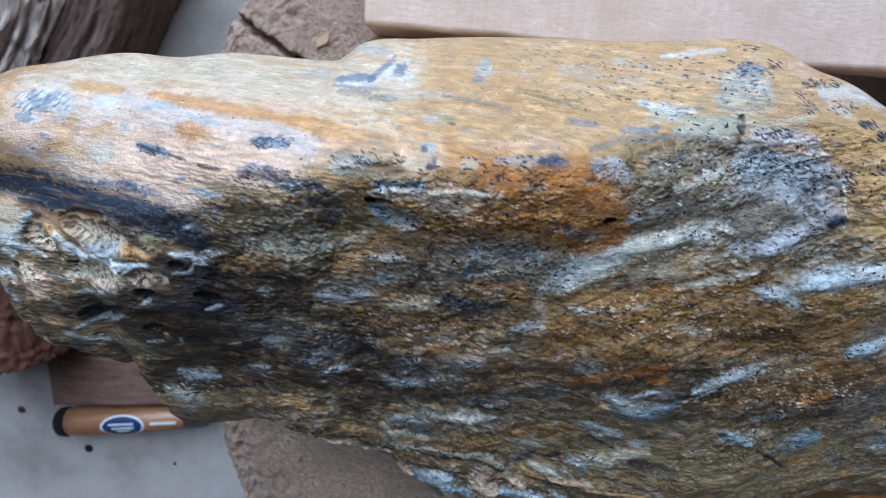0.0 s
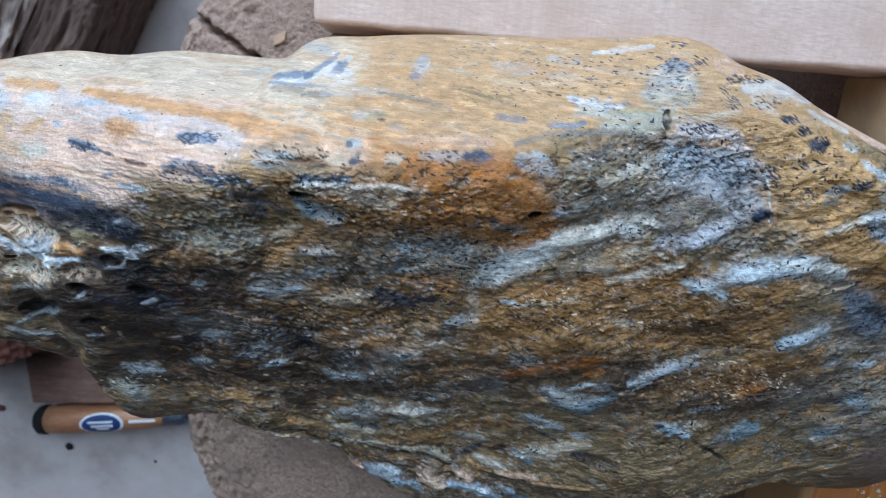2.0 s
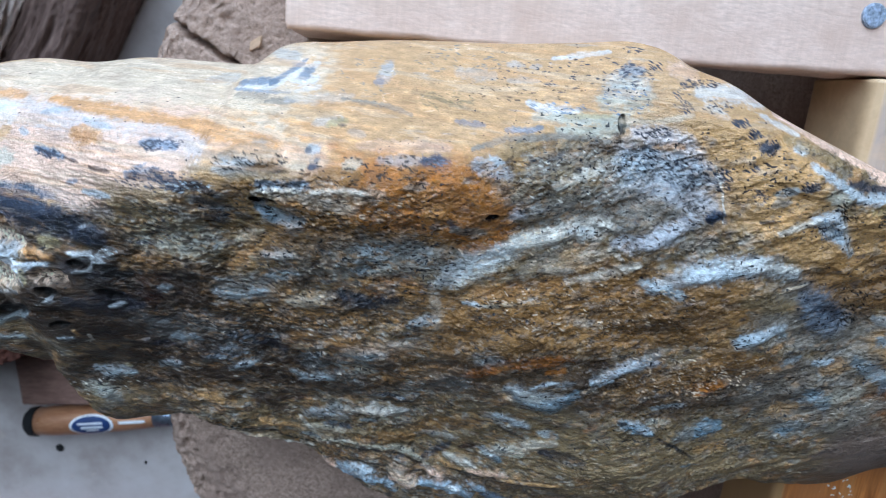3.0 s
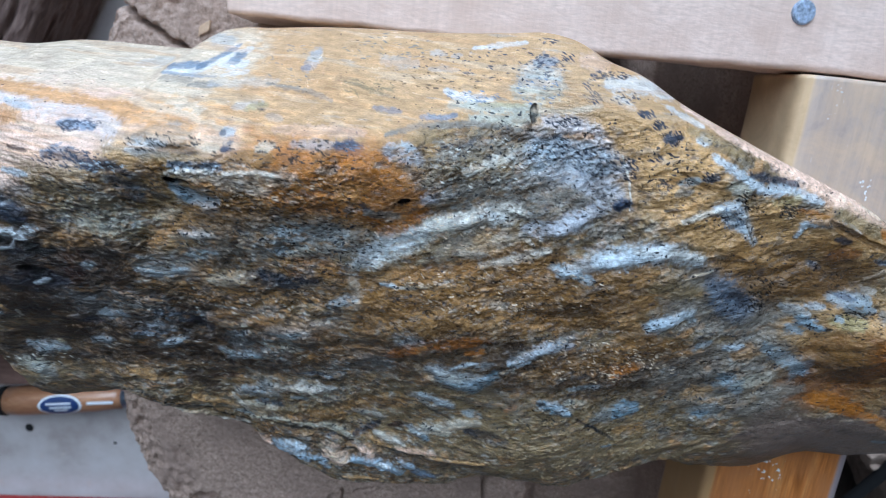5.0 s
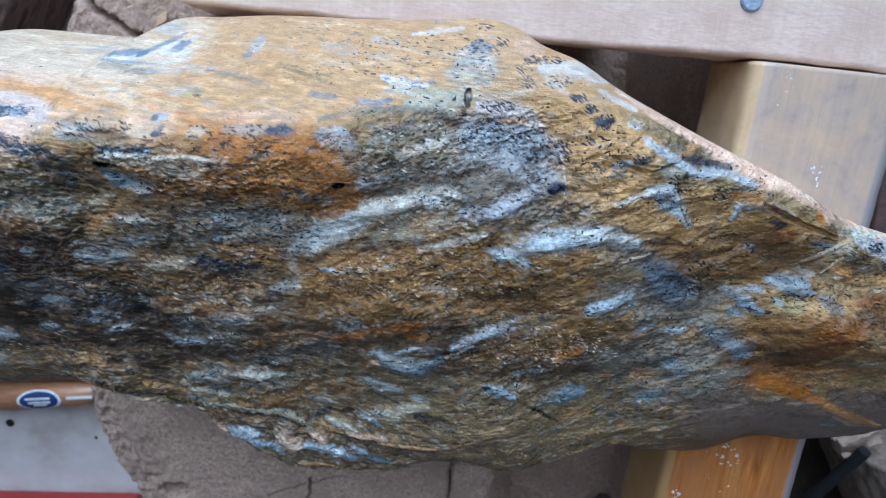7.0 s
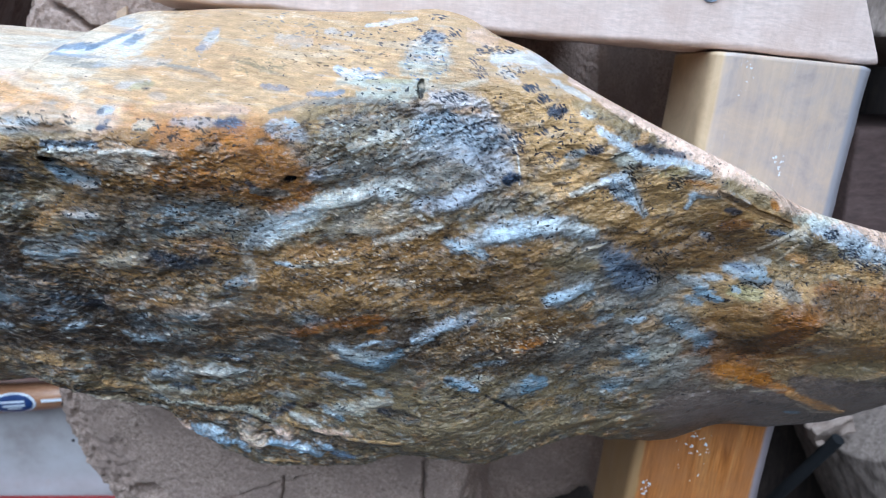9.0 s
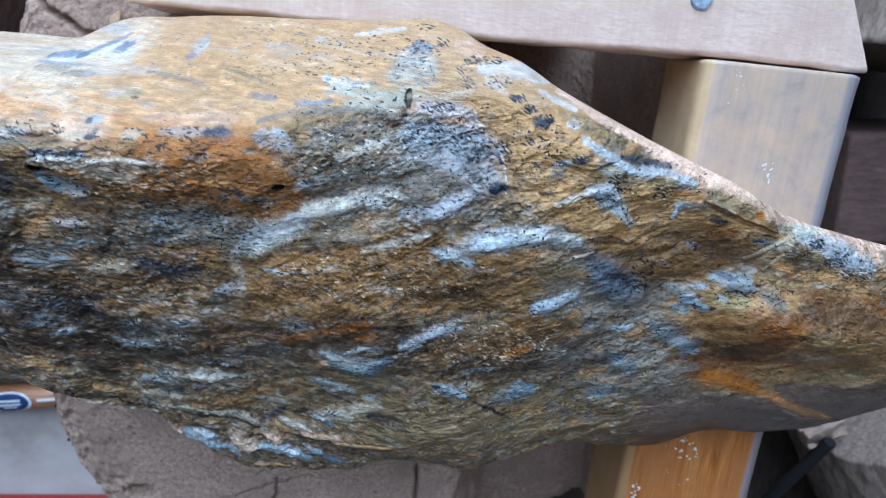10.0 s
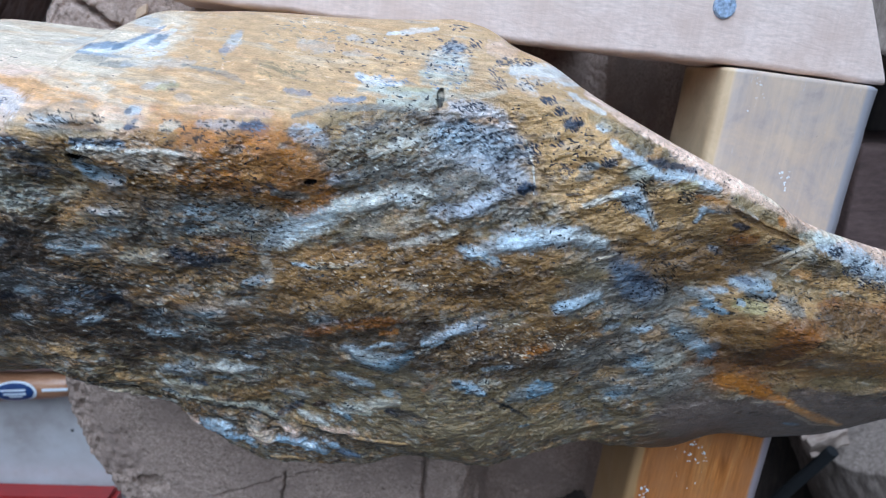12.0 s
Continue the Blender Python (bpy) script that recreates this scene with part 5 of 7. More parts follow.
mark("olive", 0.7, 1.14, 97.4, -8.9, 103.9, -11.8, 110.4, -15.5)
mark("gold", 0.85, 2.22, 93.9, -17.5, 101.3, -15.1)
mark("greyblue", 0.85, 0.98, 95.2, -20.0, 98.0, -19.6)
mark("slateblue", 0.6, 0.74, 99.5, -19.1, 101.9, -18.7)
mark("gold", 0.85, 2.22, 94.4, -24.7, 99.2, -23.2)
mark("black", 0.8, 0.37, 92.6, -26.5, 95.3, -26.2)
mark("slate", 0.7, 0.86, 94.3, -22.6, 97.2, -21.9)
mark("sage", 0.7, 1.48, 106.0, -20.7, 110.0, -22.1)
step("whiteblue", 0.765, 0.89, 101.8, -14.6, 107.3, -17.8, 112.8, -21.2, 117.8, -22.7)
mark("navy", 0.75, 0.88, 110.7, -18.2, 117.0, -20.0, 122.8, -21.0)
step("whiteblue", 0.7225, 0.91, 115.6, -21.1, 122.8, -22.7, 129.3, -25.2)
mark("yellow", 0.6, 1.13, 117.2, -25.0, 122.8, -24.0)
step("whiteblue", 0.765, 1.20, 103.3, -25.9, 108.5, -25.3, 110.9, -28.9, 115.0, -34.5)
mark("whiteblue", 0.85, 1.25, 105.7, -27.0, 111.4, -31.4)
mark("gold", 0.85, 2.50, 97.9, -30.5, 107.0, -33.5)
step("pale", 0.68, 0.67, 96.5, -28.7, 104.0, -26.1)
mark("gold", 0.85, 3.04, 114.1, -26.2, 122.9, -34.5)
mark("slate", 0.8, 0.23, 110.3, -25.4, 112.2, -30.3, 115.2, -35.5)
mark("whiteblue", 0.9, 0.89, 125.3, -33.1, 126.1, -29.7, 134.8, -30.0, 140.0, -32.7, rise=0.6)
mark("brown", 0.9, 2.07, 130.7, -35.2, 140.9, -37.4)
mark("rust", 0.8, 1.56, 135.9, -38.7, 141.2, -38.3)
mark("navy", 0.8, 0.77, 135.0, -33.9, 138.5, -34.7)
mark("slateblue", 0.8, 0.92, 131.1, -40.8, 134.3, -42.1)
mark("slateblue", 0.8, 0.65, 146.7, -40.0, 151.8, -41.1)
mark("orange", 0.7, 0.63, 123.7, -26.6, 131.0, -28.4)
mark("brown", 0.8, 1.03, 123.9, -27.7, 133.4, -29.9, 143.1, -35.0, 153.3, -38.9)
mark("umber", 0.4, 0.65, 131.9, -29.6, 143.1, -35.0, 153.3, -38.9, rise=-0.3)
mark("olive", 0.8, 1.29, 133.9, -27.7, 147.9, -33.6)
mark("orange", 0.8, 0.78, 147.0, -32.7, 148.9, -34.4)
mark("cream", 0.55, 0.54, 147.0, -45.5, 152.3, -42.1, 159.8, -39.2, 172.2, -40.2, rise=0.3)
mark("cream", 0.4, 0.53, 141.3, -43.2, 151.2, -43.0, 158.6, -41.0)
mark("cream", 0.6, 0.32, 152.2, -48.5, 155.9, -43.8, rise=0.3)
mark("whiteblue", 0.75, 2.18, 160.8, -39.3, 173.7, -45.4, 185.9, -51.1)
mark("sage", 0.6, 1.11, 155.0, -38.0, 170.3, -39.6)
mark("pink", 0.9, 1.14, 140.3, -26.1, 146.3, -28.5, 198.8, -48.0, 190.2, -46.2)
mark("cream", 0.7, 0.67, 142.3, -26.9, 149.9, -30.7)
mark("tan", 0.8, 1.20, 154.8, -47.3, 159.4, -48.8)
mark("gold", 0.8, 1.90, 162.7, -50.6, 175.0, -53.1, 182.9, -56.2)
mark("brown", 0.85, 2.89, 124.2, -43.0, 134.7, -44.9, 145.2, -41.9)
mark("brown", 0.7, 1.85, 125.2, -47.9, 142.4, -47.4)
step("greyblue", 0.85, 1.46, 139.0, -49.9, 147.8, -50.7)
mark("slateblue", 0.8, 0.66, 140.4, -49.3, 144.9, -50.3)
mark("whiteblue", 0.7, 0.80, 133.9, -52.5, 138.0, -52.7)
mark("pale", 0.7, 0.80, 146.8, -48.0, 149.9, -48.7)
mark("yellow", 0.85, 1.85, 141.2, -56.0, 147.4, -56.9)
mark("slate", 0.85, 1.45, 152.5, -54.5, 158.5, -58.6)
mark("black", 0.9, 0.53, 139.5, -59.1, 140.8, -58.9)
mark("blue", 0.85, 1.34, 133.1, -56.0, 138.1, -58.8, rise=0.4)
mark("blue", 0.7, 1.08, 130.8, -58.7, 134.6, -60.2)
mark("whiteblue", 0.8, 0.66, 141.1, -54.9, 142.6, -56.4)
mark("orange", 0.85, 2.88, 153.9, -63.8, 161.7, -64.4)
mark("rust", 0.7, 1.87, 164.6, -57.8, 170.2, -57.1)
mark("rust", 0.6, 2.41, 156.1, -71.5, 158.6, -68.6)
mark("gold", 0.95, 0.95, 160.3, -77.5, 163.0, -73.6, 165.0, -68.2, rise=0.5)
mark("gold", 0.85, 1.13, 162.9, -81.0, 168.3, -79.5, rise=0.4)
mark("sage", 0.5, 2.20, 167.4, -73.8, 181.9, -78.4)
mark("olive", 0.85, 3.48, 167.7, -66.5, 189.1, -71.2)
mark("olive", 0.8, 2.88, 176.2, -84.9, 194.3, -86.3)
mark("brown", 0.8, 4.07, 143.1, -66.9, 150.6, -71.9)
mark("umber", 0.45, 2.76, 144.1, -70.0, 154.6, -77.0)
mark("rust", 0.95, 1.87, 151.8, -85.2, 162.5, -89.2)
mark("orange", 0.85, 2.14, 145.4, -82.5, 152.7, -85.4, 162.1, -90.5, rise=0.4)
mark("orange", 0.8, 1.31, 161.1, -90.0, 171.2, -93.9, rise=0.3)
mark("tan", 0.8, 1.21, 170.4, -94.3, 183.4, -101.9, 197.2, -108.8, rise=0.3)
mark("rust", 0.5, 0.60, 173.5, -95.5, 190.5, -105.2)
mark("cream", 0.45, 0.44, 158.3, -93.0, 169.0, -92.9)
mark("cream", 0.4, 0.46, 175.8, -100.2, 185.7, -106.4, 195.2, -109.0)
mark("blue", 0.7, 0.61, 174.6, -104.6, 180.3, -106.2)
mark("greybrown", 0.95, 3.79, 147.7, -97.8, 187.4, -117.6, 219.8, -112.6)
mark("greybrown", 0.9, 2.70, 171.2, -89.3, 209.8, -101.1)
mark("blue", 0.55, 2.20, 137.2, -74.3, 139.3, -70.2)
mark("slate", 0.8, 1.96, 131.5, -80.9, 140.9, -79.4)
mark("slate", 0.7, 1.98, 123.1, -87.7, 135.4, -84.1)
mark("sage", 0.5, 1.66, 121.1, -77.3, 131.6, -74.0)
mark("whiteblue", 0.85, 0.94, 115.8, -64.8, 120.5, -64.9, rise=0.4)
mark("slateblue", 0.7, 3.40, 109.1, -46.5, 116.9, -52.1)
mark("navy", 0.75, 1.44, 111.7, -48.4, 117.4, -50.5)
mark("slate", 0.85, 1.59, 107.0, -57.6, 116.6, -60.0)
mark("slate", 0.7, 1.87, 121.5, -52.5, 126.7, -56.1)
mark("greyblue", 0.8, 0.80, 105.7, -64.6, 111.1, -62.6)
mark("brown", 0.85, 2.38, 85.7, -62.5, 104.9, -64.4)
mark("orange", 0.7, 1.07, 87.1, -72.1, 92.1, -70.0)
mark("brown", 0.7, 2.07, 60.4, -52.7, 82.5, -56.3)
mark("gold", 0.85, 1.04, 85.2, -55.2, 90.2, -56.5)
step("whiteblue", 0.8, 1.56, 93.5, -57.0, 99.9, -54.7)
mark("greyblue", 0.8, 0.91, 101.2, -53.4, 105.5, -55.8)
mark("cream", 0.8, 0.33, 100.0, -43.4, 106.4, -41.6, rise=0.4)
mark("olive", 0.8, 2.04, 92.6, -45.4, 104.1, -47.6)
mark("blue", 0.8, 1.21, 71.7, -81.3, 75.4, -82.5)
mark("blue", 0.85, 1.38, 90.2, -83.4, 95.0, -82.5, rise=0.4)
mark("blue", 0.8, 0.99, 113.3, -88.1, 116.7, -87.7)
mark("gold", 0.6, 1.67, 109.1, -80.7, 115.1, -78.9)
mark("slate", 0.6, 2.46, 119.7, -69.5, 130.5, -68.4)
mark("brown", 0.6, 1.90, 119.4, -67.6, 125.5, -66.4)
mark("slate", 0.5, 2.72, 98.8, -75.4, 107.7, -72.3)
mark("brown", 0.85, 3.22, 166.1, -60.0, 178.7, -63.5, 188.1, -66.9)
mark("umber", 0.5, 2.42, 164.3, -59.1, 188.3, -64.8)
mark("brown", 0.7, 2.82, 174.5, -79.4, 196.1, -81.4)
mark("rust", 0.5, 1.57, 154.6, -61.2, 164.0, -61.7)
mark("umber", 0.3, 5.38, 129.6, -72.0, 146.9, -69.9, 157.6, -62.7)
mark("umber", 0.35, 4.54, 160.7, -61.4, 188.6, -69.4)
mark("umber", 0.25, 3.44, 108.1, -54.5, 126.1, -52.8)
mark("umber", 0.25, 3.42, 134.4, -43.4, 148.5, -43.6)
mark("slate", 0.5, 1.36, 123.3, -62.7, 131.3, -64.8)
mark("blue", 0.6, 1.06, 147.2, -52.7, 150.3, -53.5)
mark("greyblue", 0.6, 1.24, 116.3, -76.9, 120.6, -74.3)
mark("slate", 0.5, 0.93, -18.0, -12.3, -11.8, -12.8)
mark("umber", 0.5, 0.63, -12.9, -12.1, -6.2, -12.5)
mark("navy", 0.8, 0.62, -36.0, -13.2, -30.7, -13.6, -26.4, -15.8)
mark("whiteblue", 0.7, 1.09, -39.5, -53.4, -33.2, -54.4, rise=0.3)
mark("whiteblue", 0.6, 0.84, -17.6, -53.6, -12.5, -54.2)
mark("greyblue", 0.7, 1.11, -28.5, -57.8, -23.6, -59.5, rise=0.3)
mark("whiteblue", 0.6, 0.92, -25.9, -40.2, -21.3, -41.6, rise=0.3)
mark("sage", 0.6, 1.09, -11.3, -56.7, -4.8, -57.7)
mark("greyblue", 0.6, 0.95, -2.1, -52.8, 3.0, -52.1)
mark("whiteblue", 0.6, 0.86, -10.2, -60.4, -4.8, -59.1)
mark("gold", 0.6, 1.04, -26.4, -70.9, -19.6, -72.6, rise=0.4)
mark("sage", 0.6, 1.23, -11.9, -87.3, -4.3, -89.7, rise=0.4)
mark("umber", 0.3, 4.10, 148.8, -74.5, 165.6, -73.4)
mark("rust", 0.4, 2.10, 153.7, -66.8, 160.9, -63.6)
mark("brown", 0.5, 3.53, 166.7, -70.6, 192.0, -75.8)
mark("umber", 0.3, 3.19, 93.2, -65.4, 109.6, -64.9)
mark("slateblue", 0.5, 3.39, 107.2, -43.9, 118.0, -54.6)
mark("slate", 0.6, 3.25, 120.9, -57.4, 135.4, -70.3)
mark("blue", 0.5, 1.64, 126.7, -64.7, 139.2, -73.3)
mark("umber", 0.35, 4.47, 117.2, -45.7, 146.4, -46.0)
mark("umber", 0.3, 3.38, 122.8, -36.8, 140.5, -40.3)
mark("slate", 0.5, 2.07, 95.9, -50.2, 108.1, -54.5)
mark("greyblue", 0.6, 1.20, 128.3, -52.8, 135.0, -55.1, rise=0.3)
mark("blue", 0.5, 1.06, 142.9, -52.6, 147.3, -54.1)
mark("rust", 0.6, 1.83, 156.8, -66.4, 161.6, -63.7)
mark("brown", 0.5, 2.67, 141.0, -64.3, 151.1, -67.1)
mark("blue", 0.5, 1.65, 117.1, -73.0, 123.1, -79.4)
mark("whiteblue", 0.45, 0.86, 51.6, -69.4, 55.2, -67.5)
mark("slate", 0.5, 1.02, 47.3, -81.0, 55.9, -83.9)
# broad bluish sheen along the ribs, put into the colour
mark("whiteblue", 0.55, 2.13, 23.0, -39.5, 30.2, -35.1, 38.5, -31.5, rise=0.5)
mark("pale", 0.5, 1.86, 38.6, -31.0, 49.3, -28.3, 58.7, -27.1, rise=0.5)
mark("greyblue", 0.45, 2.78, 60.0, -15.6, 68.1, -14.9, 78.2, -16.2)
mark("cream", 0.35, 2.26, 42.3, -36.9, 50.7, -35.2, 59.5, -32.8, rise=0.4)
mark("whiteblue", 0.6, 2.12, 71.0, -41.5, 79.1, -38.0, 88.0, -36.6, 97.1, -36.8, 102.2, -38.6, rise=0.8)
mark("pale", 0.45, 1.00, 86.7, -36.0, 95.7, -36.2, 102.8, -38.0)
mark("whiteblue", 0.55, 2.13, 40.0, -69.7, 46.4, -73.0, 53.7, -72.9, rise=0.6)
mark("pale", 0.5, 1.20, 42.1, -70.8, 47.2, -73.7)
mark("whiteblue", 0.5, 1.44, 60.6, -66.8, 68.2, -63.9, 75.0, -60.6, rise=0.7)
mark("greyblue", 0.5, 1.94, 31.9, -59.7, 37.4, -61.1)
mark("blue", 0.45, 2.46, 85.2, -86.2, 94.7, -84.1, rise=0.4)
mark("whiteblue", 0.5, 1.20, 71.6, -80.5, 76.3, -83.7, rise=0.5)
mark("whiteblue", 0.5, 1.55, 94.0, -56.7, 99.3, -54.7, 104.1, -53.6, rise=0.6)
mark("whiteblue", 0.5, 1.71, -12.9, -83.1, -4.9, -80.0, 2.7, -80.8, 12.7, -81.0, rise=0.8)
mark("cream", 0.45, 1.42, -1.8, -80.4, 7.2, -81.9, rise=0.4)
mark("pale", 0.55, 1.71, 34.6, -96.1, 42.7, -93.1, 52.8, -90.3, rise=0.8)
mark("cream", 0.5, 0.99, 41.1, -95.3, 50.5, -92.4)
mark("whiteblue", 0.6, 2.12, -4.0, -104.7, 2.2, -105.6, rise=0.6)
mark("cream", 0.5, 1.64, 8.6, -103.2, 15.0, -107.3, rise=0.6)
mark("greyblue", 0.45, 2.24, 112.5, -87.4, 119.3, -86.4)
mark("greyblue", 0.4, 1.70, 0.2, -58.8, 8.5, -57.9, 16.1, -57.1, rise=0.5)
mark("slate", 0.5, 1.26, 2.3, -40.4, 7.8, -45.0, 12.7, -45.9)
mark("navy", 0.5, 1.13, -0.4, -41.8, 2.6, -45.6)
mark("whiteblue", 0.45, 1.39, 35.2, -81.0, 41.2, -82.0, 45.8, -84.5, rise=0.7)
mark("brown", 0.5, 2.03, 36.3, -49.5, 45.6, -48.0, 56.3, -48.8)
mark("umber", 0.4, 1.78, 64.5, -51.2, 75.4, -51.9, 84.4, -49.3)
mark("olive", 0.4, 3.05, 55.3, -95.5, 67.7, -97.8, 79.9, -95.7)
mark("whiteblue", 0.6, 1.51, -11.4, -20.7, -9.5, -22.6, rise=0.4)
mark("whiteblue", 0.6, 1.53, -7.4, -23.2, -5.1, -24.9, rise=0.4)
mark("blue", 0.6, 0.93, -11.0, -21.3, -10.2, -22.8)
mark("cream", 0.5, 1.02, -9.8, -17.4, -5.1, -17.8, rise=0.5)
mark("pale", 0.5, 1.50, -3.0, -18.2, 2.1, -19.4, 6.1, -21.3, rise=0.3)
mark("pale", 0.4, 1.40, 7.6, -18.7, 12.0, -18.1)
mark("whiteblue", 0.7, 1.09, -13.5, -31.2, -8.1, -31.6, rise=0.6)
mark("gold", 0.5, 1.70, -20.0, -33.3, -15.3, -31.2, rise=0.4)
mark("greyblue", 0.45, 2.48, -23.1, -39.6, -17.5, -39.0, -14.1, -40.4, rise=0.4)
mark("whiteblue", 0.45, 1.00, -19.1, -42.0, -14.8, -40.5)
mark("greyblue", 0.45, 2.69, 6.2, -30.7, 11.8, -32.9)
mark("greyblue", 0.4, 2.21, 16.0, -29.5, 20.3, -33.8)
mark("sage", 0.4, 2.84, -35.5, -26.5, -26.8, -28.3)
mark("tan", 0.45, 1.68, -38.5, -31.1, -32.8, -31.9)
mark("greyblue", 0.4, 1.90, -23.5, -25.2, -23.1, -28.5)
mark("pale", 0.4, 1.50, -9.7, -43.3, -4.7, -44.0, rise=0.4)
mark("orange", 0.4, 1.75, 6.7, -39.8, 12.0, -41.4)
mark("navy", 0.55, 1.75, 2.1, -41.1, 5.3, -44.2, 9.0, -45.0)
mark("bluegrey", 0.45, 2.39, -30.0, -58.7, -23.0, -59.9)
mark("whiteblue", 0.5, 1.22, -28.5, -64.4, -23.4, -63.2, rise=0.5)
mark("whiteblue", 0.5, 1.23, -47.0, -64.8, -41.3, -63.1, rise=0.5)
mark("greyblue", 0.45, 2.10, -0.5, -61.6, 8.2, -59.7)
mark("whiteblue", 0.55, 1.23, -11.4, -69.0, -3.2, -67.2, rise=0.6)
mark("whiteblue", 0.5, 1.80, -61.0, -67.6, -56.3, -66.0, rise=0.5)
mark("greyblue", 0.5, 1.68, -63.7, -72.7, -60.6, -75.7, rise=0.5)
mark("gold", 0.45, 1.53, -38.6, -72.7, -33.9, -74.6, rise=0.4)
mark("gold", 0.5, 1.31, -25.3, -85.3, -19.5, -87.7, rise=0.5)
mark("cream", 0.45, 1.34, -30.0, -91.4, -23.1, -93.9, rise=0.5)
mark("pale", 0.5, 1.70, 4.5, -79.6, 11.8, -81.8, rise=0.6)
mark("greyblue", 0.5, 2.01, -10.1, -81.7, -2.4, -83.2, rise=0.5)
mark("whiteblue", 0.4, 0.99, -37.9, -39.6, -35.8, -40.4)
mark("slate", 0.5, 1.11, 2.7, -73.8, 6.5, -77.2)
mark("tan", 0.4, 1.15, -31.2, -46.5, -27.1, -49.5, -23.9, -51.0)
mark("sage", 0.35, 4.50, -36.8, -26.5, -25.5, -27.7)
mark("tan", 0.3, 3.58, -18.3, -29.2, -6.1, -27.9, 5.2, -25.2)
mark("gold", 0.3, 3.27, -11.9, -41.8, -3.9, -46.3, 2.2, -47.9)
mark("greyblue", 0.3, 3.36, -31.9, -48.2, -22.8, -55.3)
mark("greyblue", 0.3, 3.10, -43.3, -48.1, -36.3, -55.3)
mark("tan", 0.35, 2.60, -12.9, -54.9, 0.9, -55.2, 18.0, -58.8)
mark("greyblue", 0.35, 2.69, -9.2, -62.0, 3.6, -69.4)
mark("cream", 0.35, 2.36, -15.7, -90.5, -5.4, -90.3, rise=0.5)
mark("whiteblue", 0.45, 1.30, 18.8, -89.6, 26.7, -91.2, rise=0.6)
mark("greyblue", 0.35, 3.24, 16.4, -71.4, 28.5, -68.3)
mark("gold", 0.35, 2.53, 29.9, -42.4, 40.3, -43.8, 50.8, -42.3)

# a last sprinkle over the marks, so that they sink into the stone
for colour, at, amount, along, across, seed in (("umber", 0.22, 0.22, 6.5, 4, 171), ("greyblue", 0.26, 0.2, 6, 3.6, 174), ("tan", 0.26, 0.2, 5.5, 3.4, 177), ("navy", 0.34, 0.4, 4, 2.4, 180)):
    field = banded(along, across, 3, seed) + 0.08 * fine
    TINT += (np.array(COLOURS[colour]) - TINT) * (amount * smooth(at, at + 0.14, field) * (0.22 + 0.78 * low) * (1 - 0.7 * smooth(110, 150, SX) * smooth(-50, -65, SY)) * (1 - 0.7 * FORM))[..., None]

# bluish flecks crowd the broad end, long streaks run along the upper facet
field = banded(8, 5, 3, 183) + 0.2 * fine
TINT += (np.array(COLOURS["greyblue"]) - TINT) * (0.1 * smooth(0.14, 0.36, field) * low * smooth(50, 0, SX) * (1 - 0.7 * FORM))[..., None]
field = banded(7, 4.6, 3, 186)
TINT += (np.array(COLOURS["gold"]) - TINT) * (0.12 * smooth(0.16, 0.38, field) * low * smooth(60, 10, SX) * (1 - 0.7 * FORM))[..., None]
for colour, at, amount, along, across, seed in (("tan", 0.05, 0.3, 26, 2.6, 301), ("cream", 0.12, 0.3, 20, 2, 304), ("greyblue", 0.32, 0.3, 12, 1.6, 307)):
    TINT += (np.array(COLOURS[colour]) - TINT) * (amount * above * smooth(at, at + 0.2, banded(along, across, 4, seed)))[..., None]
TINT *= (1 + 0.22 * above * banded(4.5, 0.8, 3, 313))[..., None]

# pale and bluish grains strewn all over the broken face, partly its painted gloss
for colour, at, amount, along, across, seed in (("whiteblue", 0.2, 0.34, 3.6, 1.6, 401), ("brown", 0.1, 0.5, 2.4, 1.2, 404), ("pale", 0.22, 0.3, 2.0, 0.9, 407), ("umber", 0.14, 0.6, 2.6, 1.1, 410)):
    field = banded(along, across, 3, seed) + 0.4 * bands
    TINT += (np.array(COLOURS[colour]) - TINT) * (amount * smooth(at, at + 0.16, field) * low * smooth(90, 20, SX + 0.3 * SY) * (1 - 0.8 * smooth(-35, -55, SX)) * (1 - 0.9 * FORM) * smooth(0.05, 0.13, TINT.mean(-1)))[..., None]

# strokes of dark and pale minerals
flecks("steel", 60, 1.61, 40, -79.9, -0.3, 6.4, 2.6, 701)
flecks("navy", 24, 1.25, -8, -31.9, -7.8, 3.7, 1.1, 702)
flecks("navy", 45, 1.32, -25, -31.7, -13.9, 5.7, 1.9, 703)
flecks("umber", 60, 0.65, -0, -71.0, -26.7, 6.8, 2.5, 704)
flecks("umber", 33, 0.67, -0, -84.6, -28.5, 3.3, 1.9, 705)
flecks("umber", 60, 0.65, -0, -71.9, -34.7, 5.4, 2.5, 706)
flecks("umber", 45, 0.63, -0, -58.8, -35.1, 4.2, 1.5, 707)
flecks("frost", 14, 1.10, -20, -46.6, -30.1, 3.3, 1.5, 708)
flecks("pale", 40, 1.56, -12, -63.3, -71.2, 10.4, 3.2, 709)
flecks("black", 90, 2.08, -8, -55.7, -66.4, 18.1, 6.5, 710)
flecks("pale", 40, 1.54, -5, -79.1, -56.8, 15.4, 4.5, 711)
flecks("navy", 75, 1.11, -10, -35.6, -23.7, 7.5, 5.4, 712)
flecks("olive", 45, 1.77, -18, 25.0, -0.5, 6.4, 1.8, 713)
flecks("slate", 30, 1.39, -10, 6.1, 5.2, 8.4, 5.6, 714)
flecks("slate", 40, 1.66, -4, 30.0, 9.0, 12.5, 3.5, 715)
flecks("whiteblue", 24, 0.93, -10, -24.3, -15.3, 5.2, 1.4, 716)
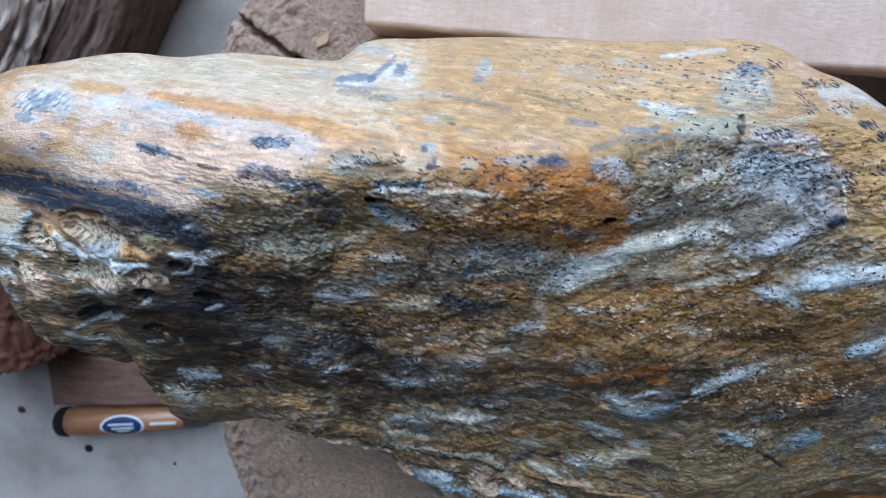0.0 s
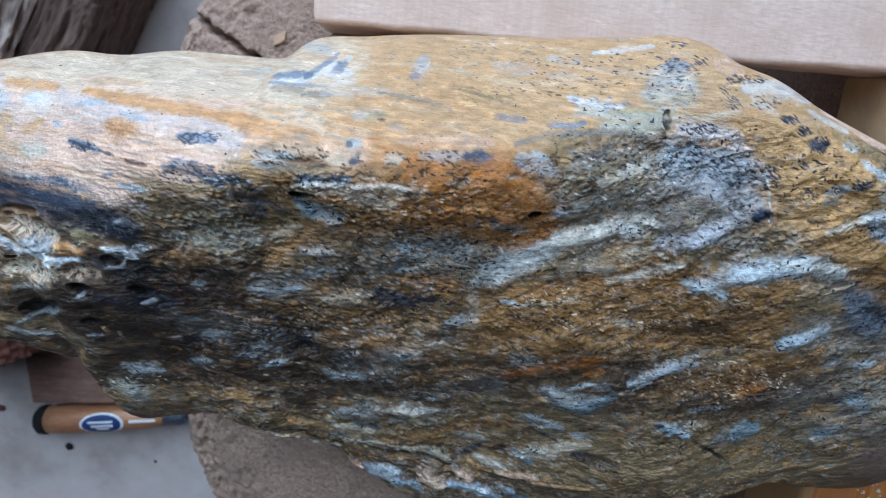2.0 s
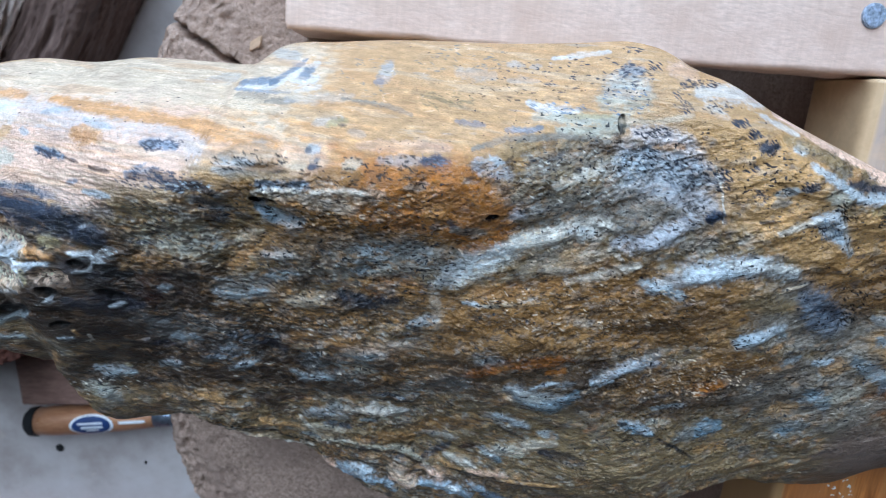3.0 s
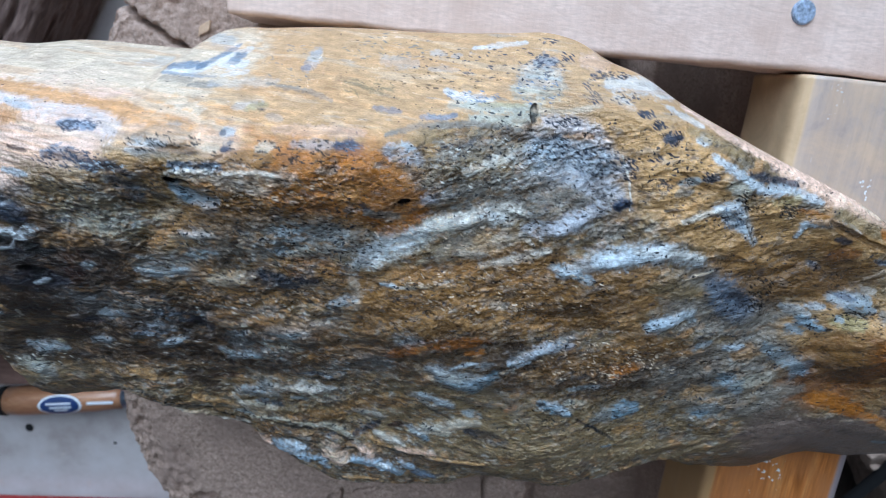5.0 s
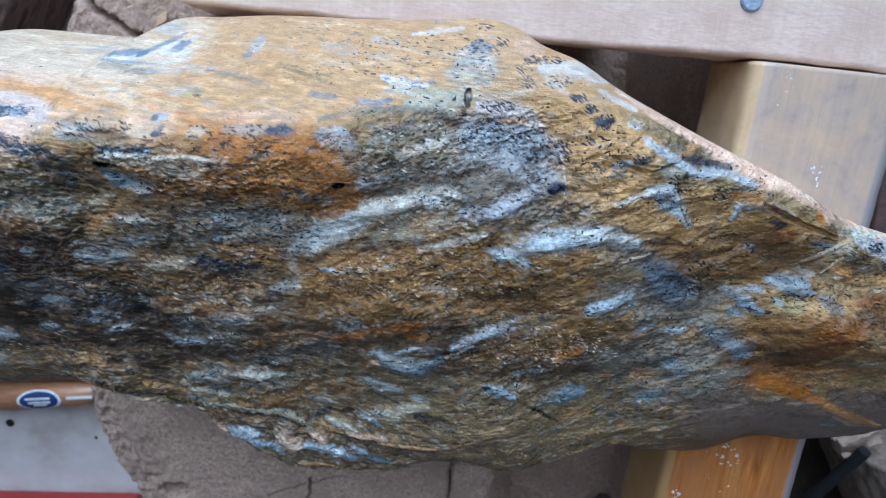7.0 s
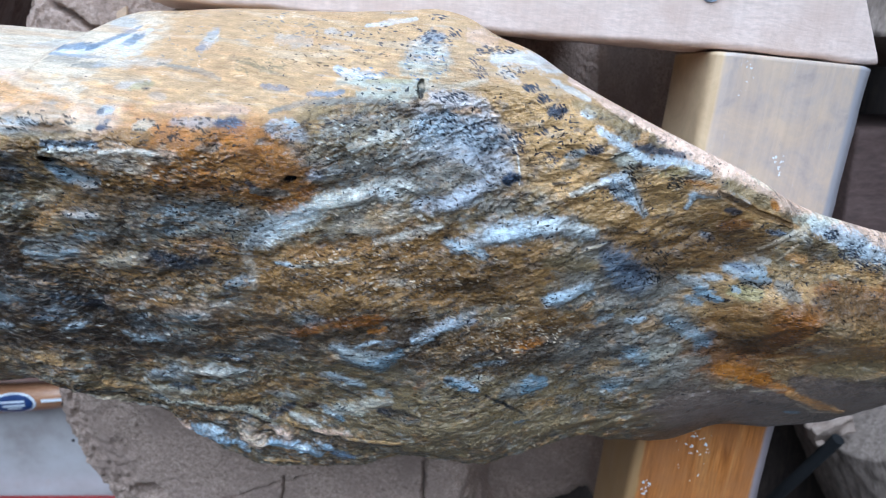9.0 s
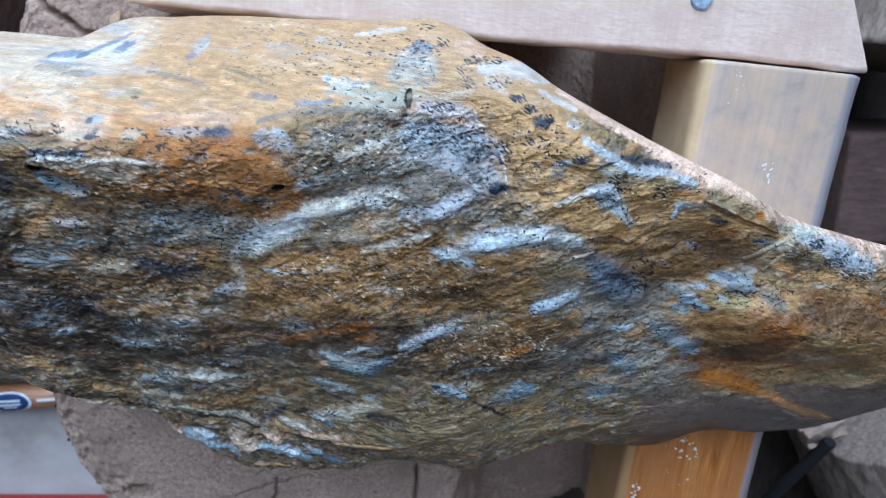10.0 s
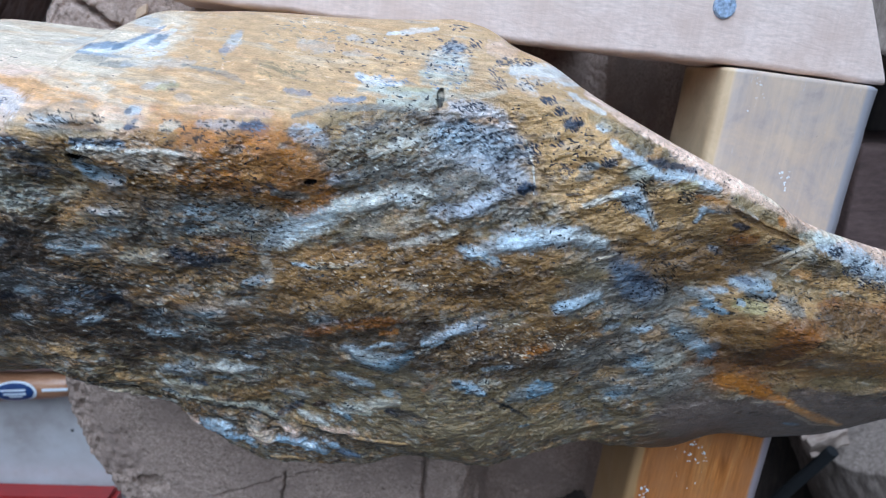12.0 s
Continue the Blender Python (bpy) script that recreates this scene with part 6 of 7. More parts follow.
flecks("whiteblue", 20, 0.93, -10, -7.8, -15.5, 5.2, 1.0, 717)
flecks("slateblue", 12, 1.28, -20, 23.3, -12.5, 2.0, 0.9, 718)
flecks("black", 75, 1.25, -15, 10.4, -13.2, 14.1, 2.7, 719)
flecks("umber", 120, 1.25, -12, 11.6, -23.2, 15.2, 5.4, 720)
flecks("cream", 60, 1.07, -12, 8.2, -20.6, 12.8, 3.7, 721)
flecks("black", 105, 1.73, -8, 0.5, -44.9, 20.8, 6.9, 722)
flecks("black", 90, 1.78, -8, -22.4, -50.0, 11.9, 5.9, 723)
flecks("pale", 50, 1.30, -8, -9.6, -49.6, 21.2, 7.1, 724)
flecks("steel", 21, 1.20, -12, 49.8, -2.2, 6.1, 1.2, 725)
flecks("navy", 46, 1.08, -0, 66.2, 4.7, 4.4, 2.5, 726)
flecks("navy", 21, 0.96, -40, 70.8, 6.4, 1.7, 1.2, 727)
flecks("navy", 14, 1.00, -10, 67.2, 10.2, 2.5, 0.8, 728)
flecks("navy", 73, 1.00, -8, 52.6, 4.8, 16.6, 4.5, 729)
flecks("umber", 31, 1.12, -8, 43.9, 1.3, 12.7, 2.3, 730)
flecks("steel", 31, 0.94, -20, 64.3, -1.0, 4.8, 3.6, 731)
flecks("navy", 62, 0.95, -5, 80.3, 2.7, 4.9, 1.0, 732)
flecks("navy", 42, 0.93, -30, 76.1, -1.0, 2.4, 2.8, 733)
flecks("navy", 21, 0.92, -30, 82.9, -2.2, 3.3, 1.7, 734)
flecks("navy", 42, 1.04, -25, 69.8, -7.4, 4.0, 1.2, 735)
flecks("navy", 94, 1.03, -15, 77.7, -16.1, 5.8, 3.3, 736)
flecks("navy", 62, 1.04, -15, 70.2, -13.6, 7.1, 2.6, 737)
flecks("umber", 73, 1.32, -14, 48.2, -15.1, 14.7, 5.1, 738)
flecks("pale", 60, 1.37, -18, 54.7, -16.5, 14.9, 5.7, 739)
flecks("cream", 160, 1.29, -14, 56.5, -47.0, 25.8, 7.0, 740)
flecks("umber", 240, 1.49, -14, 56.8, -48.6, 27.0, 8.2, 741)
flecks("cream", 60, 1.15, -14, 41.2, -32.3, 13.8, 4.6, 742)
flecks("umber", 90, 1.33, -14, 65.6, -26.3, 17.3, 5.8, 743)
flecks("black", 75, 1.73, -10, 72.3, -86.5, 20.0, 5.0, 744)
flecks("cream", 120, 1.22, -8, 82.9, -66.0, 15.8, 8.5, 745)
flecks("umber", 150, 1.55, -8, 74.3, -69.2, 22.0, 8.6, 746)
flecks("black", 195, 2.07, -8, -3.9, -72.4, 28.2, 11.6, 747)
flecks("pale", 90, 1.67, -8, -3.9, -72.4, 28.2, 11.6, 748)
flecks("navy", 39, 1.31, -40, 87.3, -5.6, 1.8, 1.1, 749)
flecks("navy", 33, 1.30, -30, 90.0, -7.8, 1.5, 1.1, 750)
flecks("navy", 21, 1.57, -60, 92.6, -10.5, 2.0, 1.5, 751)
flecks("navy", 15, 1.14, -20, 89.0, -15.1, 1.5, 1.0, 752)
flecks("navy", 21, 1.14, -20, 91.7, -20.7, 1.7, 1.7, 753)
flecks("navy", 45, 1.16, -30, 84.4, -17.4, 1.5, 2.8, 754)
flecks("navy", 33, 1.27, -30, 100.7, -18.4, 2.2, 1.2, 755)
flecks("slateblue", 36, 1.29, -40, 107.6, -28.1, 3.7, 2.7, 756)
flecks("olive", 18, 1.14, -20, 101.8, -30.1, 5.0, 2.0, 757)
flecks("black", 45, 1.30, -25, 121.0, -26.8, 2.8, 2.0, 758)
flecks("black", 24, 1.28, -30, 109.9, -23.1, 2.2, 1.5, 759)
flecks("black", 18, 1.15, -30, 111.9, -25.6, 1.7, 1.0, 760)
flecks("navy", 51, 1.39, -20, 166.4, -42.4, 2.7, 1.1, 761)
flecks("navy", 75, 1.40, -25, 173.7, -47.5, 4.9, 2.2, 762)
flecks("navy", 60, 1.42, -20, 180.2, -52.0, 5.5, 1.9, 763)
flecks("umber", 90, 1.82, -8, 134.4, -43.4, 15.8, 4.6, 764)
flecks("black", 33, 1.52, -15, 146.5, -54.7, 4.7, 1.6, 765)
flecks("umber", 75, 1.37, -8, 159.8, -68.4, 19.8, 7.9, 766)
flecks("black", 45, 1.82, -40, 120.9, -49.2, 3.2, 5.3, 767)
flecks("black", 90, 1.73, -10, 124.5, -69.9, 15.0, 8.2, 768)
flecks("cream", 60, 1.33, -12, 93.4, -67.3, 16.0, 6.7, 769)
flecks("black", 120, 1.40, -6, -11.9, -46.5, 23.3, 8.2, 770)
flecks("black", 100, 1.74, -4, -21.1, -61.2, 19.9, 8.7, 771)
flecks("umber", 160, 1.34, -10, -1.8, -30.8, 26.7, 12.3, 772)
flecks("black", 60, 1.37, -10, 14.8, -35.6, 14.9, 6.9, 773)
flecks("cream", 50, 1.01, -10, -8.8, -33.3, 20.1, 10.1, 774)
flecks("black", 60, 1.17, -8, 157.6, -61.3, 20.9, 7.8, 775)
flecks("black", 40, 1.15, -25, -12.9, -10.6, 7.3, 1.9, 776)
flecks("navy", 30, 1.35, -18, -56.3, -9.7, 4.5, 0.9, 777)
flecks("navy", 24, 1.31, -10, -31.7, -8.1, 4.4, 1.0, 778)
flecks("navy", 50, 1.24, -25, -31.7, -14.1, 7.3, 2.1, 779)
flecks("black", 40, 1.19, -10, 132.6, -49.6, 17.2, 6.6, 780)

# fine dark cuts and pale threads that wander along the banding
wander = 0.9 * fbm(SX / 5, SY / 4, 3, 151)
cuts = smooth(0.085, 0.0, np.abs(banded(3.4, 1.7, 3, 154, wander))) * smooth(-0.05, 0.3, banded(6, 4, 3, 157)) * (0.12 + 0.88 * low)
threads = smooth(0.1, 0.0, np.abs(banded(3.0, 1.5, 3, 161, -wander))) * smooth(0.0, 0.3, banded(7, 4, 3, 164)) * (0.15 + 0.85 * low)
TINT += (np.array((0.022, 0.02, 0.02)) - TINT) * (0.6 * cuts * (1 - 0.7 * FORM))[..., None]
TINT += (np.array((0.48, 0.45, 0.40)) - TINT) * (0.12 * threads)[..., None]
fleck = smooth(0.34, 0.44, banded(1.9, 0.9, 3, 81)) * smooth(-0.15, 0.2, fbm(SX / 22, SY / 12, 3, 84)) * (1 - 0.7 * above)
TINT += (np.array((0.03, 0.035, 0.042)) - TINT) * (0.55 * fleck)[..., None]
TINT *= (np.maximum(TINT.mean(-1, keepdims=True), 0.01) / 0.19) ** (0.25 + 0.32 * low[..., None])
TINT *= np.clip(1 + (0.08 + 0.14 * low) * (veins + bands) + 0.4 * low * fine, 0.25, 2.2)[..., None]

# each broken plane has its own shade
plane, plane_no = facets(15, 9, 14, 601)
chip, chip_no = facets(5.5, 3.4, 8, 611)
TINT *= (1 + low * (0.16 * (plane_no - 0.5) + 0.2 * (chip_no - 0.5)) - 0.04 * low - 0.1 * above * smooth(-20, 20, SX))[..., None]

# deepen the colours
grey = TINT.mean(-1, keepdims=True)
TINT = np.maximum(grey + (1.25 - 0.1 * above[..., None]) * (TINT - grey), 0.006)

# fine relief: crumpled foliation on the face, nearly smooth on the polished facet
knobbly = np.clip(low * smooth(-10, -75, SX * 0.45 + SY * 0.7) + low * smooth(-95, -108, SY), 0, 1)
MARKS = RELIEF.copy()
busy = 0.4 + 0.9 * smooth(-0.25, 0.35, fbm(SX / 14, SY / 9, 3, 133))
rough_face = (1 + 0.5 * smooth(30, 0, SX)) * (1 - 0.62 * smooth(68, 105, SX + 0.3 * SY)) * (1 - 0.6 * smooth(-35, -55, SX))
ripple = 0.55 * (0.4 - np.abs(banded(6.0, 3.8, 3, 101))) + 0.8 * banded(9, 5, 3, 104)
crinkle = banded(1.25, 0.68, 3, 107)
tiny = banded(0.95, 0.55, 2, 131)
RELIEF += (0.10 + 0.75 * low + 0.16 * above * smooth(0, -30, SX)) * (1.25 * ripple + rough_face * busy * (0.75 * crinkle + 0.3 * tiny)) - 0.28 * cuts + 0.1 * threads
RELIEF += 1.3 * knobbly * (1 - 0.7 * smooth(-40, -60, SX)) * (banded(7, 4.2, 3, 111) + 0.6 * (0.35 - np.abs(banded(9, 5, 3, 114))))
RELIEF += 1.0 * fbm(SX / 16, SY / 13, 3, 117) * (0.4 + 0.6 * low)
flow = above * smooth(-75, -50, SX) * smooth(85, 60, SX) * smooth(15, 9, SY - crest) * banded(4.0, 0.75, 3, 515, 0.6 * fbm(SX / 7, SY / 4, 2, 518))
RELIEF += 0.34 * flow
RELIEF += low * (0.6 * plane + (0.12 + 0.25 * rough_face) * chip)
RELIEF = MARKS + (RELIEF - MARKS) * (1 - 0.75 * quiet) * (1 - 0.75 * FORM)
SZ += RELIEF

# the rims turn under
for d, R in (((1 - SS) * (gb - gf)[:, None], 5.0), (SS * (gb - gf)[:, None], 6.0), (SX - X_ENDS[0], 14.0), (X_ENDS[1] - SX, 25.0)):
    k = np.clip(1 - d / R, 0, 1)
    SZ -= 0.8 * R * (1 - np.sqrt(np.maximum(0, 1 - k * k)))

# underside, down to where the stone rests
uu = np.linspace(0, 1, NU + 2)[1:-1]
zf, zb = SZ[:, -1:], SZ[:, :1]
rest = through_keys([(-109, 262), (-85, 225), (-50, 204), (-10, 197.5), (60, 198), (110, 214), (140, 229.5), (185, 229.5), (220, 233), (252, 240)], gx)[:, None]
edge = zf + (zb - zf) * uu[None]
deep = (1 - np.abs(2 * uu[None] - 1) ** 3.1) ** 0.55
UY = gf[:, None] + (gb - gf)[:, None] * uu[None]
UZ = np.maximum(edge + (rest - edge) * deep + 1.2 * fbm(gx[:, None] / 9 + 0 * uu, UY / 9, 3, 121), rest)
V = np.stack([np.concatenate([SX, np.repeat(gx[:, None], NU, 1)], 1), np.concatenate([SY, UY], 1), np.concatenate([SZ, UZ], 1)], -1) / 1000
TINT *= (1 + 0.5 * flow)[..., None]
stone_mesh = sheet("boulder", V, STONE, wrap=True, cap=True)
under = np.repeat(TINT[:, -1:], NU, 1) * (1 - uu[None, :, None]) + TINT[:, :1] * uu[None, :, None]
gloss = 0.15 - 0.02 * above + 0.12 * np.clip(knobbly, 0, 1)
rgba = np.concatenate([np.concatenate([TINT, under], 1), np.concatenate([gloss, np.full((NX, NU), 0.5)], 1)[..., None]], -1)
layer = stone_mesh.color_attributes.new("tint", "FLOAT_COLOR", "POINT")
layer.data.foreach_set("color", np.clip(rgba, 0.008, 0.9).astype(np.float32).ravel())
polish = stone_mesh.attributes.new("polish", "FLOAT", "POINT")
rim = smooth(7, 2, (1 - SS) * (gb - gf)[:, None])
calm = np.maximum(np.maximum(above, quiet), np.maximum(rim, 0.8 * smooth(88, 125, SX + 0.5 * SY + 40)))
polish.data.foreach_set("value", np.concatenate([calm, np.zeros((NX, NU))], 1).astype(np.float32).ravel())
dash = stone_mesh.attributes.new("dash", "FLOAT", "POINT")
DASH = np.clip(DASH + 0.35 * low * smooth(-0.1, 0.3, fbm(SX / 14, SY / 9, 3, 195)), 0, 1)
DASH *= 1 - 0.35 * above * smooth(20, -10, SX)
dash.data.foreach_set("value", np.concatenate([DASH, np.zeros((NX, NU))], 1).astype(np.float32).ravel())
tagged(new("boulder", stone_mesh), "large polished ochre and blue-grey banded stone lying on timber", "stone")


# ---- what the stone lies on ----
def stump():
    """A broad stump, sawn across, with a rough face and two cracks."""
    rings, cols = 300, 900
    a = np.linspace(0, 2 * np.pi, cols, endpoint=False)
    c, s = np.cos(a), np.sin(a)
    edge = 1 / (np.abs(c / 0.136) ** 3.2 + np.abs(s / 0.142) ** 3.2) ** (1 / 3.2)
    edge = edge + 0.005 * fbm(c * 2.2 + 5, s * 2.2, 4, 201) + 0.0016 * fbm(c * 14, s * 14, 3, 204)
    edge = edge * (1 + 0.35 * smooth(0.05, 0.35, c) * smooth(-0.5, -0.75, s))
    r = np.sqrt(np.linspace(0.00001, 1, rings))[:, None]
    X, Y = r * (edge * c)[None], r * (edge * s)[None]
    Z = 0.0012 * fbm(X * 55, Y * 55, 4, 207) + 0.0007 * fbm(X * 420, Y * 420, 4, 211) - 0.001 * smooth(0.3, 0.55, fbm(X * 210 + 4, Y * 210, 5, 214))
    Z -= 0.003 * smooth(0.86, 0.98, r + 0.12 * fbm(X * 60, Y * 60, 3, 223)) * (0.6 + fbm(X * 330, Y * 330, 3, 227))
    for x1, y1, x2, y2, w in ((-0.114, 0.106, -0.088, 0.088, 0.0013), (0.0165, -0.08, 0.0145, -0.112, 0.001), (-0.07, -0.098, -0.035, -0.088, 0.0007), (-0.045, -0.092, -0.05, -0.128, 0.0006)):
        n = math.hypot(x2 - x1, y2 - y1)
        dx, dy = (x2 - x1) / n, (y2 - y1) / n
        t = (X - x1) * dx + (Y - y1) * dy
        d = -(X - x1) * dy + (Y - y1) * dx + 0.0016 * fbm(t * 190, t * 0 + 2, 3, 217)
        Z -= 0.012 * smooth(w, 0.2 * w, np.abs(d)) * smooth(-0.006, 0.0, t) * smooth(n + 0.006, n, t)
    # a hole worn into its edge
    Z -= 0.014 * smooth(1.1, 0.5, np.hypot((X - (-0.1030)) / 0.007, (Y - (-0.0931)) / 0.004) + 0.5 * fbm(X * 260, Y * 260, 3, 241))
    # a deep gap towards the back; at the front it is sunk only to stand in for shade
    gap = smooth(0.031, 0.058, X + 0.006 * fbm(X * 70, Y * 70, 3, 231)) * smooth(0.126, 0.118, X) * smooth(0.124, 0.112, Y)
    Z -= (0.1 + 0.03 * smooth(0.03, 0.06, Y)) * gap
    Z -= 0.003 * smooth(0.975, 1.0, r)
    rows = [np.stack([X, Y, Z], -1)]
    low_rim = Z[-1]
    for h in np.concatenate([[-0.006], np.linspace(-0.012, -0.18, 40)]):
        out = 1.0 + 0.02 * fbm(c * 9 + h * 25, s * 9, 3, 221) - 0.008 * smooth(-0.01, 0, h)
        rows.append(np.stack([edge * c * out, edge * s * out, np.minimum(h, low_rim - 0.003)], -1)[None])
    ob = new("stump", sheet("stump", np.concatenate(rows), STUMP_WOOD, wrap=True, flip=True))
    ob.location = (0.047, -0.082, 0.195)
    return tagged(ob, "broad brown tree stump with a rough cracked sawn face", "stump")


stump()

plank = bar("plank", 0.2335, 0.15, 0.032, 0.002, PLANK_WOOD, 301, slant=-0.5)
plank.matrix_world = pose(-0.0149, 0.094, 0.2275, 0, 0, -5.06)
tagged(plank, "pinkish sawn plank with a worn edge lying over the stump", "plank")

post = bar("timber_post", 0.36, 0.0535, 0.036, 0.0014, POST_WOOD, 311, rough=0.0005, wave=0.0008, chamfer=0.006, chamfer_other=0.003)
post.matrix_world = pose(0.1826, 0.0005, 0.232, 0, 0, -95.8)
tagged(post, "square orange timber with a glossy scuffed top", "timber")


def rivet():
    bm = bmesh.new()
    bmesh.ops.create_cone(bm, cap_ends=True, segments=40, radius1=0.0037, radius2=0.0034, depth=0.001, matrix=Matrix.Translation((0, 0, 0.0005)))
    bmesh.ops.bevel(bm, geom=[e for e in bm.edges if all(v.co.z > 0.0009 for v in e.verts)], offset=0.0003, segments=3, affect="EDGES")
    ob = part("nail", bm, NAIL_STEEL)
    ob.location = (0.1536, 0.0213, 0.2274)
    return tagged(ob, "round dull blue steel nail head driven into the plank", "nail")


rivet()


def glint_specks(x, y, z, seed, n, spread):
    """White specks that stand in for glints on the varnish, each a flat drop."""
    r = random.Random(seed)
    bm = bmesh.new()
    for _ in range(n):
        a, d = r.uniform(0, 6.28), spread * r.random() ** 0.7
        size = r.choice((0.0002, 0.0003, 0.0004, 0.0007))
        at = Vector((d * math.cos(a) * 0.55, d * math.sin(a), 0.0001))
        for _ in range(4):
            # a drop of several lobes
            m = Matrix.LocRotScale(at + Vector((r.uniform(-1, 1), r.uniform(-1, 1), 0)) * size * 0.8, Euler((0, 0, r.uniform(0, 3.1))), (size * r.uniform(0.5, 1.1), size * r.uniform(0.3, 0.7), 0.00016))
            bmesh.ops.create_icosphere(bm, subdivisions=2, radius=1, matrix=m)
    ob = part("painted_glints", bm, WHITE_GLINT)
    ob.location = (x, y, z)
    return tagged(ob, "white specks that stand in for glints on the timber", "paint", kind="stuff")


glint_specks(0.1657, -0.006, 0.2319, 5, 30, 0.007)
glint_specks(0.1795, -0.032, 0.2319, 6, 9, 0.004)
glint_specks(0.162, -0.136, 0.2319, 7, 40, 0.016)
glint_specks(0.1455, -0.154, 0.2319, 8, 10, 0.004)


def wood_chip(x, y, z, size, turn, material, label):
    bm = slab_box(-size, size, -size * 0.55, size * 0.55, 0, size * 0.45, size * 0.12)
    for v in bm.verts:
        v.co.x += v.co.y * 0.4 + 0.2 * size * math.sin(v.co.y * 900)
        v.co.z += 0.25 * size * math.sin(v.co.x * 700)
    ob = part("wood_chip", bm, material)
    ob.matrix_world = pose(x, y, z, 6, -5, turn)
    return tagged(ob, label, "wood chip")


wood_chip(-0.0388, 0.0172, 0.1955, 0.0026, 25, SPLINTER, "small pale wood chip lying on the stump")
wood_chip(0.1835, -0.0189, 0.0672, 0.0065, 20, SPLINTER, "small pale wood chip lying on the stump")

# ---- things on the floor ----
log = trunk("squared_log", 0.15, 0.018, BARK, 401, square=9.0, bark=0.003, squash=1.7)
log.matrix_world = pose(-0.229, -0.036, FLOOR_Z + 0.031, 0, 0, 58)
tagged(log, "heavy squared dark brown log lying on the floor", "log")

pale_log = trunk("bark_log", 0.16, 0.03, PALE_BARK, 406, square=3.0, bark=0.008, squash=1.35)
pale_log.matrix_world = pose(-0.259, -0.031, FLOOR_Z + 0.041, 0, 0, 65)
tagged(pale_log, "pale weathered log with deeply furrowed bark lying on the floor", "log")

red_log = trunk("short_log", 0.1, 0.045, RED_BARK, 411, square=2.6, bark=0.006)
red_log.matrix_world = pose(-0.268, -0.152, FLOOR_Z + 0.045, 0, 0, 92)
tagged(red_log, "short dark red log with rough bark on the floor", "log")

offcut = bar("wood_offcut", 0.085, 0.034, 0.02, 0.002, OFFCUT_WOOD, 421, rows=40)
offcut.matrix_world = pose(-0.2585, -0.1875, FLOOR_Z + 0.02, 0, 0, -1)
tagged(offcut, "flat brown wood offcut lying beside a chisel", "wood offcut")


def chisel():
    """A chisel with a wooden handle, a black end cap, a ferrule and a blade."""
    top = tagged(new("chisel"), "wooden handled chisel with a black cap and a blue label", "chisel")

    def turned(name, profile, material, label=""):
        a = np.linspace(0, 2 * np.pi, 48, endpoint=False)
        V = np.array([[(x, r * math.cos(t), r * math.sin(t)) for t in a] for x, r in profile])
        ob = new(name, sheet(name, V, material, wrap=True, cap=True))
        ob.parent = top
        return tagged(ob, label)

    turned("cap", [(0, 0.004), (0.0008, 0.0078), (0.003, 0.0098), (0.0075, 0.0103), (0.0082, 0.0100), (0.0085, 0.0092)], BLACK_RUBBER, "black rubber end cap")
    handle = turned("handle", [(0.0083, 0.0088), (0.009, 0.0096), (0.02, 0.0104), (0.045, 0.0103), (0.07, 0.0096), (0.085, 0.0085), (0.09, 0.0078)], HANDLE_WOOD, "oiled brown wooden handle")
    turned("ferrule", [(0.0895, 0.0075), (0.09, 0.0084), (0.1, 0.0081), (0.104, 0.0074), (0.1045, 0.006)], STEEL, "dull steel ferrule")
    turned("blade", [(0.104, 0.0045), (0.115, 0.004), (0.15, 0.0042), (0.19, 0.0044), (0.1905, 0.001)], STEEL, "dull steel blade")

    def wrapped(name, x, w, h, material, lift, shift=0.0, oval=True, parent=handle):
        """A thin label laid round the handle."""
        bm = bmesh.new()
        n = 28
        ring = []
        for k in range(n):
            t = 2 * math.pi * k / n
            cx, cy = math.cos(t), math.sin(t)
            if not oval:
                cx, cy = max(-1, min(1, cx * 1.5)), max(-1, min(1, cy * 1.5))
            ring.append((x + w / 2 * cx, shift + h / 2 * cy))
        rows = []
        for f in (1.0, 0.75, 0.5, 0.25):
            row = []
            for px, py in ring:
                qx, qy = x + (px - x) * f, shift + (py - shift) * f
                ang = qy / 0.0104
                row.append(bm.verts.new((qx, (0.0104 + lift) * math.sin(ang), (0.0104 + lift) * math.cos(ang))))
            rows.append(row)
        for r0, r1 in zip(rows, rows[1:]):
            for k in range(n):
                bm.faces.new((r0[k], r0[(k + 1) % n], r1[(k + 1) % n], r1[k]))
        bm.faces.new(rows[-1])
        bmesh.ops.recalc_face_normals(bm, faces=bm.faces)
        bmesh.ops.solidify(bm, geom=bm.faces[:], thickness=0.00012)
        return part(name, bm, material, parent)

    wrapped("label", 0.0495, 0.030, 0.0155, WHITE_LABEL, 0.0004)
    wrapped("label_print", 0.0495, 0.0265, 0.013, BLUE_LABEL, 0.0007)
    wrapped("label_bar", 0.049, 0.017, 0.0012, WHITE_LABEL, 0.001, 0.0017, False)
    wrapped("label_bar", 0.050, 0.015, 0.0012, WHITE_LABEL, 0.001, -0.0009, False)
    wrapped("label_bar", 0.050, 0.009, 0.001, WHITE_LABEL, 0.001, -0.003, False)
    wrapped("strip", 0.077, 0.018, 0.002, WHITE_LABEL, 0.0001, 0.001, False)
    top.matrix_world = pose(-0.2642, -0.2222, FLOOR_Z + 0.0104, 0, 0, 2.3)


chisel()


